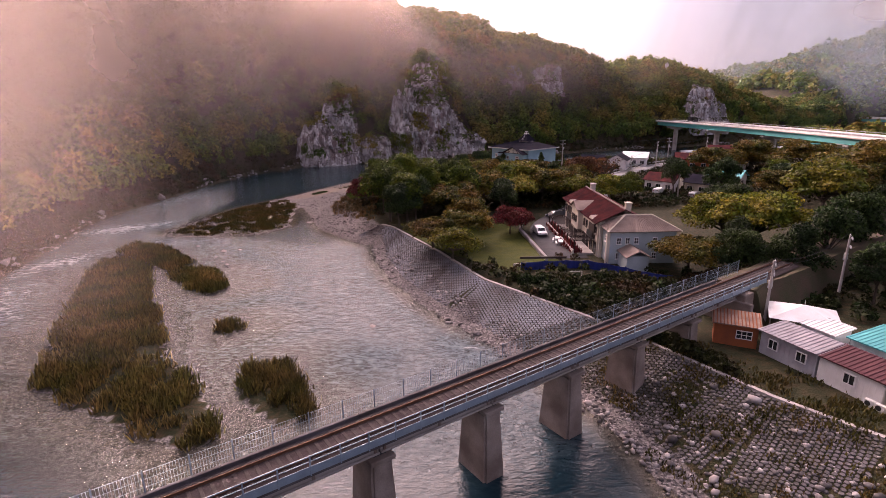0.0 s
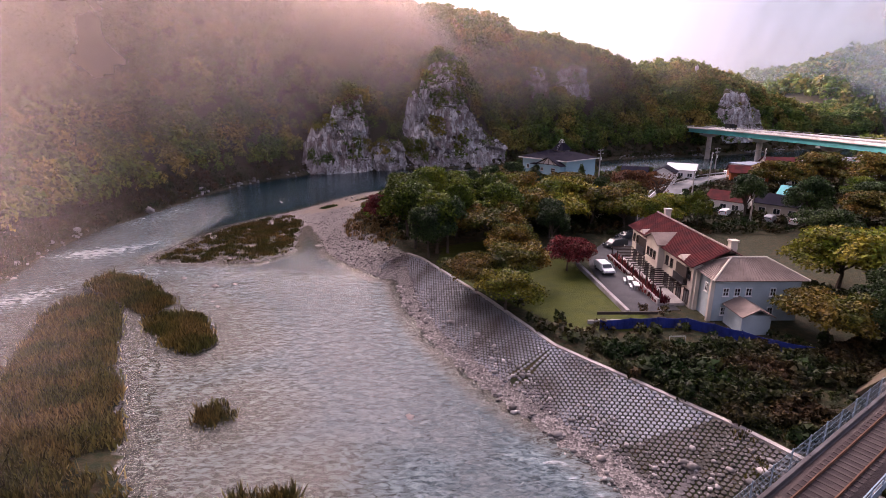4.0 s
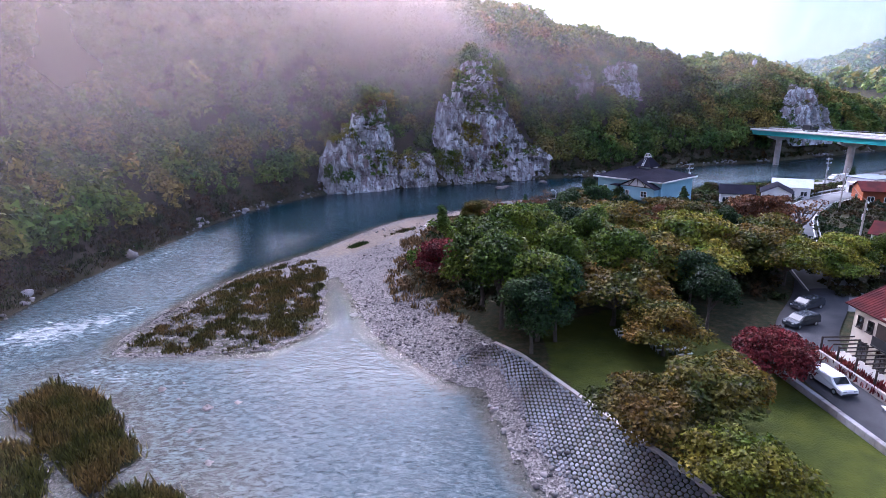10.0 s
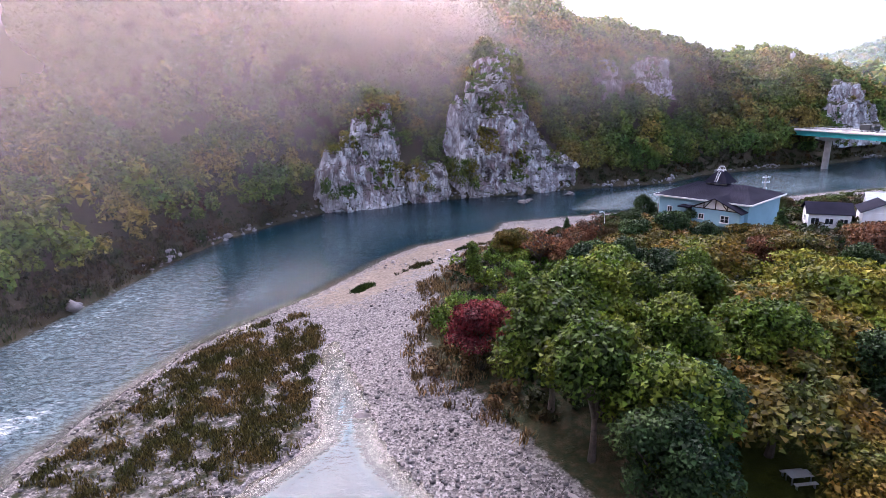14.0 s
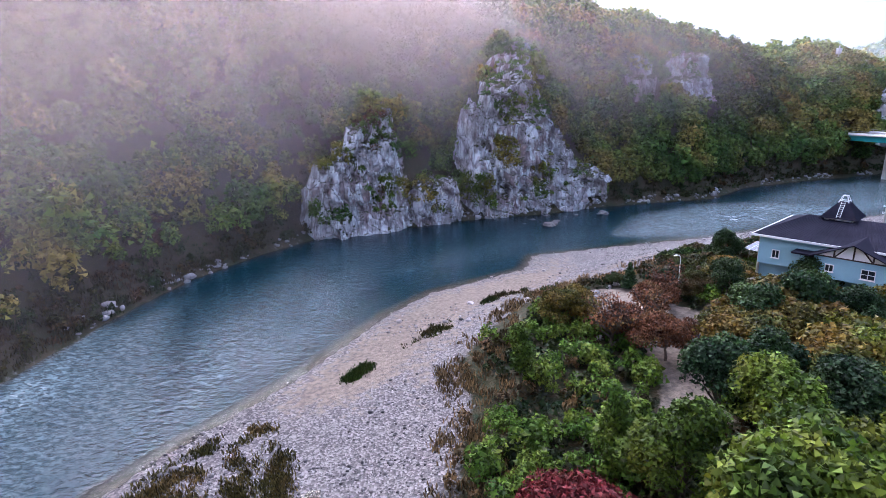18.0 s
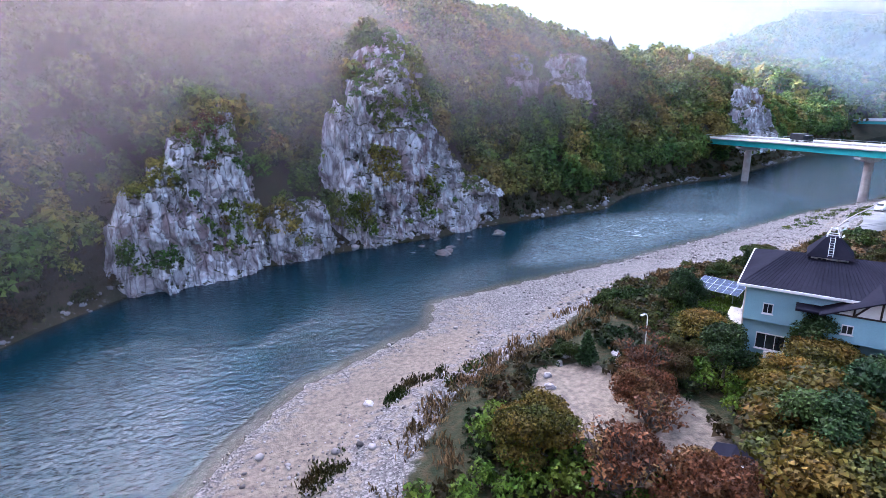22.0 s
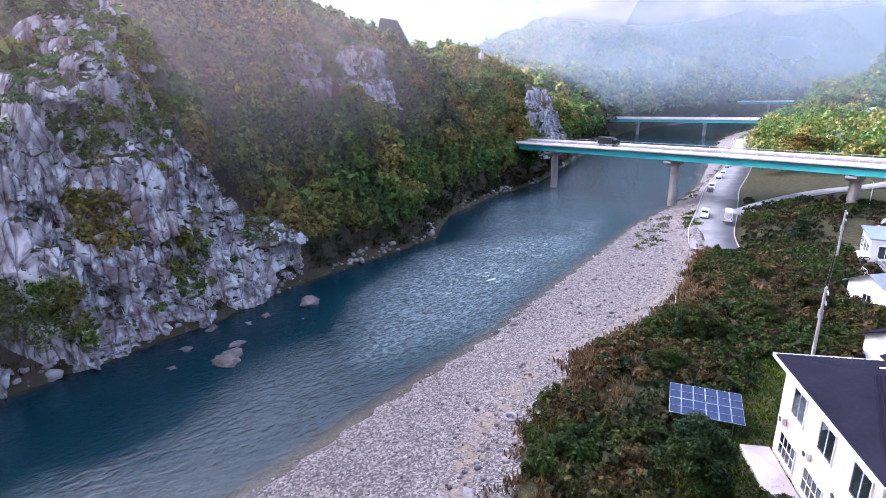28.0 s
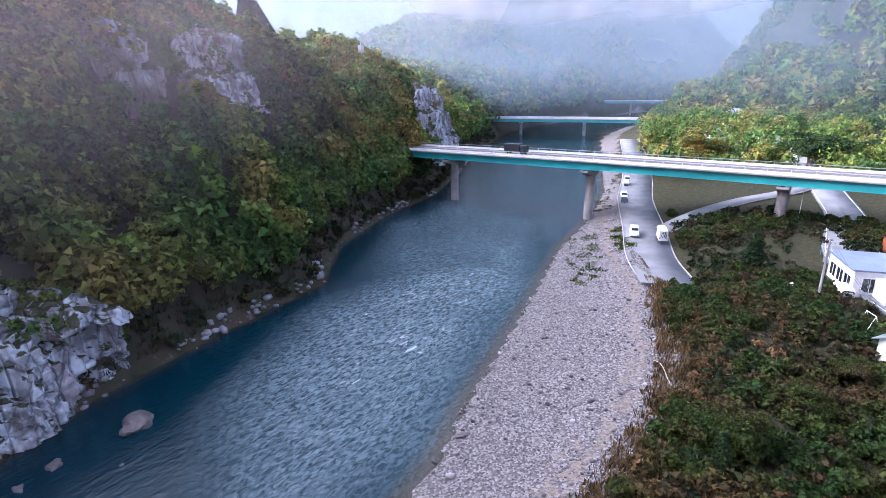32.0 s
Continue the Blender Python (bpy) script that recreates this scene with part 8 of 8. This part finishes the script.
rp = fill([(82, 197), (98, 203), (97, 206.5), (84, 203), (80, 200)], 1500, 95)
stones("riprap", rp, np.random.RandomState(96).lognormal(-1.05, 0.35, len(rp)), 97, surface("pale_riprap", (0.5, 0.44, 0.36), 0.85, second=(0.32, 0.27, 0.22), scale=0.8, grain=6), "pale stone slope below the cabin")
swing = thing("swing_frame", pose(80, 193.5, ground_z(80, 193.5), 0, 0, 30), "white A-frame garden swing", "swing")
for x in (-0.9, 0.9):
    for y in (-0.7, 0.7):
        part("leg", tube(bmesh.new(), (x, y, 0), (x, 0, 1.9), 0.04, 0.04, 7), M_WHITE, swing)
part("crossbar", tube(bmesh.new(), (-1.0, 0, 1.9), (1.0, 0, 1.9), 0.045, 0.045, 8), M_WHITE, swing)
part("seat", box(bmesh.new(), -0.6, 0.6, -0.2, 0.2, 0.5, 0.56, 0.01), M_WHITE, swing)

# sheds by the railway bridge
shed = thing("orange_shed", pose(30.3, 52.4, 0, 0, 0, -27), "rusty orange shed with a corrugated roof", "shed")
part("wall", box(bmesh.new(), 0, 4.2, 0, 3.0, 3.0, 6.1, 0.03), M_ORANGE, shed)
bm = bmesh.new()
flat_roof_tiles(bm, [(-0.3, -0.3, 6.1), (4.5, -0.3, 6.1), (4.5, 3.3, 6.5), (-0.3, 3.3, 6.5)], 0)
part("roof", bm, surface("rusty_corrugated_sheet", (0.33, 0.23, 0.17), 0.8, second=(0.2, 0.12, 0.09), scale=0.6, grain=6), shed, "pale rusty corrugated roof")
add_ribs(shed.children[-1], [(-0.3, -0.3, 6.1), (4.5, -0.3, 6.1), (4.5, 3.3, 6.5), (-0.3, 3.3, 6.5)], 14, shed.children[-1].data.materials[0])
window(shed, wall_face(2.9, -0.06, 4.6, 0), 1.4, 0.8, None, (3, 2), False)
pavilion = thing("canopy", pose(41.3, 54.3, 0, 0, 0, -30), "white pyramid canopy on steel posts", "canopy")
bm = bmesh.new()
c4 = [(-3.4, -2.9), (3.4, -2.9), (3.4, 2.9), (-3.4, 2.9)]
hull_quad(bm, [(x, y, 5.9) for x, y in c4] + [(x * 0.02, y * 0.02, 7.0) for x, y in c4])
part("roof", bm, M_WHITE, pavilion, "white membrane roof")
for x, y in c4:
    part("post", tube(bmesh.new(), (x * 0.95, y * 0.95, 3.0), (x * 0.95, y * 0.95, 5.9), 0.07, 0.07, 8), M_STEEL, pavilion)
part("finial", tube(bmesh.new(), (0, 0, 6.9), (0, 0, 7.6), 0.04, 0.02, 6), M_WHITE, pavilion)


def prefab(x, y, turn, w, d, z0, z1, wall, roof, label, n_win):
    t = thing("prefab_building", pose(x, y, 0, 0, 0, turn), label, "shed", "prefab sheds")
    part("wall", box(bmesh.new(), 0, w, 0, d, z0 - 1, z1, 0.03), wall, t)
    bm = bmesh.new()
    flat_roof_tiles(bm, [(-0.25, -0.35, z1 - 0.02), (w + 0.25, -0.35, z1 - 0.02), (w + 0.25, d + 0.3, z1 + 0.35), (-0.25, d + 0.3, z1 + 0.35)], 0)
    add_ribs(part("roof", bm, roof, t), [(-0.25, -0.35, z1 - 0.02), (w + 0.25, -0.35, z1 - 0.02), (w + 0.25, d + 0.3, z1 + 0.35), (-0.25, d + 0.3, z1 + 0.35)], int(w * 2.5), roof)
    for i in range(n_win):
        window(t, wall_face(w * (i + 0.5) / n_win, -0.06, z0 + 1.0, 0), 0.9, 0.9, None, (2, 1), False)
    part("cladding_rib", boxes(*[(w * (i + 0.5) / 12 - 0.02, w * (i + 0.5) / 12 + 0.02, -0.025, 0, z0, z1 - 0.05) for i in range(12)]), wall, t)
    return t


prefab(34.0, 50.0, -70, 5.9, 3.2, 3.6, 6.2, surface("grey_panel", (0.42, 0.43, 0.47), 0.7, second=(0.3, 0.28, 0.3), scale=0.5, grain=8), surface("grey_sheet_roof", (0.33, 0.31, 0.33), 0.7, scale=0.5, grain=6), "grey prefab shed with a stained sheet roof", 2)
prefab(36.1, 44.3, -70, 5.6, 3.4, 3.6, 6.2, M_WHITE, surface("maroon_roof", (0.09, 0.02, 0.025), 0.7, scale=0.5, grain=6), "white prefab building with a dark maroon roof", 1)
prefab(38.1, 38.8, -70, 4.5, 3.4, 3.6, 6.0, M_CREAM, M_STEEL, "cream prefab shed with a pale roof", 1)
prefab(41.0, 47.0, -70, 9.0, 5.0, 3.6, 6.6, M_GREYBLUE, M_TEAL, "shed with a teal corrugated roof", 3)
prefab(39.6, 52.0, -70, 3.5, 2.6, 3.6, 6.0, M_WHITE, M_WHITE, "small white lean-to with a pale roof", 1)
for x, y in ((37.4, 39.5), (37.7, 38.7)):
    t = thing("condenser_unit", pose(x, y, ground_z(x, y), 0, 0, -70), "white outdoor condenser unit beside the wall", "air conditioner", "condensers")
    part("casing", box(bmesh.new(), -0.4, 0.4, -0.18, 0.18, 0.05, 0.7, 0.02), M_WHITE, t)
    part("fan_grille", tube(bmesh.new(), (-0.08, -0.2, 0.38), (-0.08, -0.18, 0.38), 0.24, 0.24, 14), M_DARK, t)


# ---- vehicles ----
def car(x, y, turn, paint, label, van=False, camper=False, z=None):
    t = thing("van" if van else "car", pose(x, y, (ground_z(x, y) + 0.12) if z is None else z, 0, 0, turn), label, "van" if van else "car", "parked vehicles")
    L, W, H = (5.0, 1.85, 1.95) if van else (4.5, 1.8, 1.5)
    H = 2.6 if camper else H
    prof = [(-L / 2, 0.35), (-L / 2, 0.95), (-L / 2 + 0.15, H - 0.12), (-L / 2 + 0.5, H), (L * 0.16, H), (L * 0.3, H * 0.62 if not van else H * 0.7), (L / 2 - 0.1, H * 0.54), (L / 2, 0.6), (L / 2, 0.35)] if not camper else \
           [(-L / 2, 0.4), (-L / 2, H), (L * 0.4, H), (L * 0.42, H * 0.72), (L * 0.36, H * 0.68), (L / 2 - 0.1, H * 0.42), (L / 2, 0.4)]
    bm = bmesh.new()
    lo = [bm.verts.new((px_, -W / 2 + (0.12 if pz > 1.0 else 0), pz)) for px_, pz in prof]
    hi = [bm.verts.new((px_, W / 2 - (0.12 if pz > 1.0 else 0), pz)) for px_, pz in prof]
    k = len(prof)
    bm.faces.new(lo)
    bm.faces.new(hi[::-1])
    for i in range(k):
        bm.faces.new((lo[i], hi[i], hi[(i + 1) % k], lo[(i + 1) % k]))
    bmesh.ops.recalc_face_normals(bm, faces=bm.faces[:])
    bmesh.ops.bevel(bm, geom=bm.edges[:], offset=0.06, segments=2, affect="EDGES")
    body = part("body", bm, paint, t)
    z0, z1 = (1.0, H - 0.2)
    for s in (-1, 1):
        part("side_window", boxes((-L / 2 + 0.4, L * 0.15, s * (W / 2 - 0.12) - 0.015, s * (W / 2 - 0.12) + 0.015, z0 + 0.05, min(z1, z0 + 0.6)), bevel=0.01), M_GLASS, t)
    bm = bmesh.new()
    a, b = (L * 0.17, H - 0.06), (L * 0.29, H * 0.66 if not van else H * 0.73)
    if camper:
        a, b = (L * 0.38, H * 0.67), (L * 0.47, H * 0.47)
    hull_quad(bm, [(a[0], -W / 2 + 0.2, a[1]), (a[0], W / 2 - 0.2, a[1]), (b[0], W / 2 - 0.2, b[1]), (b[0], -W / 2 + 0.2, b[1]), (a[0] + 0.03, -W / 2 + 0.2, a[1] + 0.02), (a[0] + 0.03, W / 2 - 0.2, a[1] + 0.02), (b[0] + 0.03, W / 2 - 0.2, b[1] + 0.02), (b[0] + 0.03, -W / 2 + 0.2, b[1] + 0.02)])
    part("windscreen", bm, M_GLASS, t)
    part("rear_window", box(bmesh.new(), -L / 2 - 0.0, -L / 2 + 0.14, -W / 2 + 0.3, W / 2 - 0.3, 1.05, H - 0.3), M_GLASS, t)
    for sx_ in (-L * 0.31, L * 0.31):
        for s in (-1, 1):
            wh = part("wheel", tube(bmesh.new(), (sx_, s * (W / 2 - 0.18), 0.32), (sx_, s * (W / 2 + 0.02), 0.32), 0.32, 0.32, 18), M_RUBBER, t)
            part("rim", tube(bmesh.new(), (sx_, s * (W / 2 + 0.0), 0.32), (sx_, s * (W / 2 + 0.03), 0.32), 0.19, 0.17, 12), M_STEEL, wh)
    for s in (-1, 1):
        part("headlight", box(bmesh.new(), L / 2 - 0.08, L / 2 + 0.02, s * (W / 2 - 0.35) - 0.16, s * (W / 2 - 0.35) + 0.16, 0.62, 0.78, 0.02), M_STEEL, t)
        part("tail_light", box(bmesh.new(), -L / 2 - 0.02, -L / 2 + 0.06, s * (W / 2 - 0.25) - 0.1, s * (W / 2 - 0.25) + 0.1, 0.8, 1.1, 0.02), M_TAIL, t)
    part("bumper", box(bmesh.new(), L / 2 - 0.1, L / 2 + 0.06, -W / 2 + 0.1, W / 2 - 0.1, 0.3, 0.5, 0.03), M_DARK, t)
    return t


M_CARWHITE = surface("white_car_paint", (0.8, 0.8, 0.8), 0.25, scale=0.6, grain=8, bump=0.0, mottle=0.1, spec=0.6)
M_CARDARK = surface("dark_car_paint", (0.03, 0.035, 0.045), 0.25, scale=0.6, grain=8, bump=0.0, mottle=0.1, spec=0.6)
M_CARSILVER = surface("silver_car_paint", (0.45, 0.46, 0.48), 0.3, 0.5, scale=0.6, grain=8, bump=0.0, mottle=0.1)
M_TAIL = surface("red_lamp_plastic", (0.35, 0.02, 0.02), 0.3, bump=0.0)
car(20.6, 100.2, -84, M_CARWHITE, "white estate car parked on the drive")
car(27, 114.5, 200, M_CARDARK, "dark car parked at the end of the drive")
car(31, 119.5, 200, M_CARDARK, "dark car parked under the trees")
car(43, 149, 240, M_CARDARK, "dark car parked beside the village road")
car(38.8, 35.6, -70, M_CARWHITE, "white car parked below the sheds")
car(59.5, 137.5, 45, M_CARWHITE, "white car parked by the shop")
car(66, 131.5, 45, M_CARSILVER, "silver car parked by the low house")
car(70, 129, 45, M_CARWHITE, "white car in the village")
car(92, 196.5, 20, M_CARWHITE, "white car beside the village road")
ROAD_Z = lambda x, y: max(land(np.array([x - 3.0, x, x + 3.0, x, x]), np.array([y, y, y, y + 3.5, y - 3.5]))[0]) + 0.14
for i, (x, y, v, c) in enumerate(((116, 233.4, True, False), (114.4, 227.2, True, True), (146, 246, False, False), (151.5, 248, True, False), (166, 252.5, True, True), (176, 255.5, True, False), (187, 259, True, True))):
    car(x, y, 202 if i != 1 else 22, M_CARDARK if i == 2 else M_CARWHITE, "dark car parked on the riverside road" if i == 2 else ("white camper van parked on the riverside road" if c else "white van parked on the riverside road"), v, c, z=ROAD_Z(x, y))
truck = thing("truck", pose(133.3 - 2.2, 272, deck_z(272) + 0.06, 0, 0, -90), "dark lorry on the road bridge", "truck")
part("cargo_body", box(bmesh.new(), -3.2, 1.6, -1.15, 1.15, 0.9, 2.9, 0.05), M_DARK, truck)
part("cab", box(bmesh.new(), 1.75, 3.4, -1.1, 1.1, 0.6, 2.6, 0.12), M_CARDARK, truck)
part("windscreen", box(bmesh.new(), 3.38, 3.43, -0.9, 0.9, 1.6, 2.35), M_GLASS, truck)
for x in (-2.2, 2.4):
    for s in (-1, 1):
        part("wheel", tube(bmesh.new(), (x, s * 0.85, 0.45), (x, s * 1.12, 0.45), 0.45, 0.45, 16), M_RUBBER, truck)

# ---- small things on the shore ----
ring = bmesh.new()
for i in range(24):
    for j in range(10):
        a, b = i / 24 * 2 * math.pi, j / 10 * 2 * math.pi
        ring.verts.new(((0.62 + 0.2 * math.cos(b)) * math.cos(a), (0.62 + 0.2 * math.cos(b)) * math.sin(a), 0.2 * math.sin(b)))
ring.verts.ensure_lookup_table()
for i in range(24):
    for j in range(10):
        ring.faces.new([ring.verts[q] for q in (i * 10 + j, ((i + 1) % 24) * 10 + j, ((i + 1) % 24) * 10 + (j + 1) % 10, i * 10 + (j + 1) % 10)])
bmesh.ops.recalc_face_normals(ring, faces=ring.faces[:])
well = part("concrete_ring", ring, M_STONE, None)
well.matrix_world = pose(20.2, 207.9, ground_z(20.2, 207.9) + 0.12, 3, 4, 0)
tagged(well, "pale concrete ring lying on the shingle", "ring")
for i, (x, y) in enumerate(((10, 203), (-21, 188))):
    boulder("shore_stone", x, y, 0.7, 80 + i, "flat pale stone on the sandy shore", M_STONE, 0.4)
hose = bmesh.new()
prev = None
for i in range(30):
    x, y = 63 - i * 0.55 + 1.2 * math.sin(i * 0.35), 213.5 - i * 0.42 + 0.8 * math.sin(i * 0.22)
    q = (x, y, ground_z(x, y) + 0.35)
    if prev:
        tube(hose, prev, q, 0.05, 0.05, 5, caps=False)
    prev = q
hose_ob = part("hose", hose, M_CREAM, None)
tagged(hose_ob, "pale hose trailing across the brush", "hose")
mast = thing("hilltop_mast", pose(146, 345, ground_z(146, 345)), "small white mast on the wooded hilltop", "mast")
part("pole", tube(bmesh.new(), (0, 0, -0.5), (0, 0, 9), 0.3, 0.2, 8), M_WHITE, mast)
part("cabinet", box(bmesh.new(), -0.8, 0.8, -0.8, 0.8, 5.5, 8, 0.05), M_WHITE, mast)

# ---- the nearest embankment blocks, one by one ----
for m in BLOCKS:
    shared("block", block_me, embankment, m)
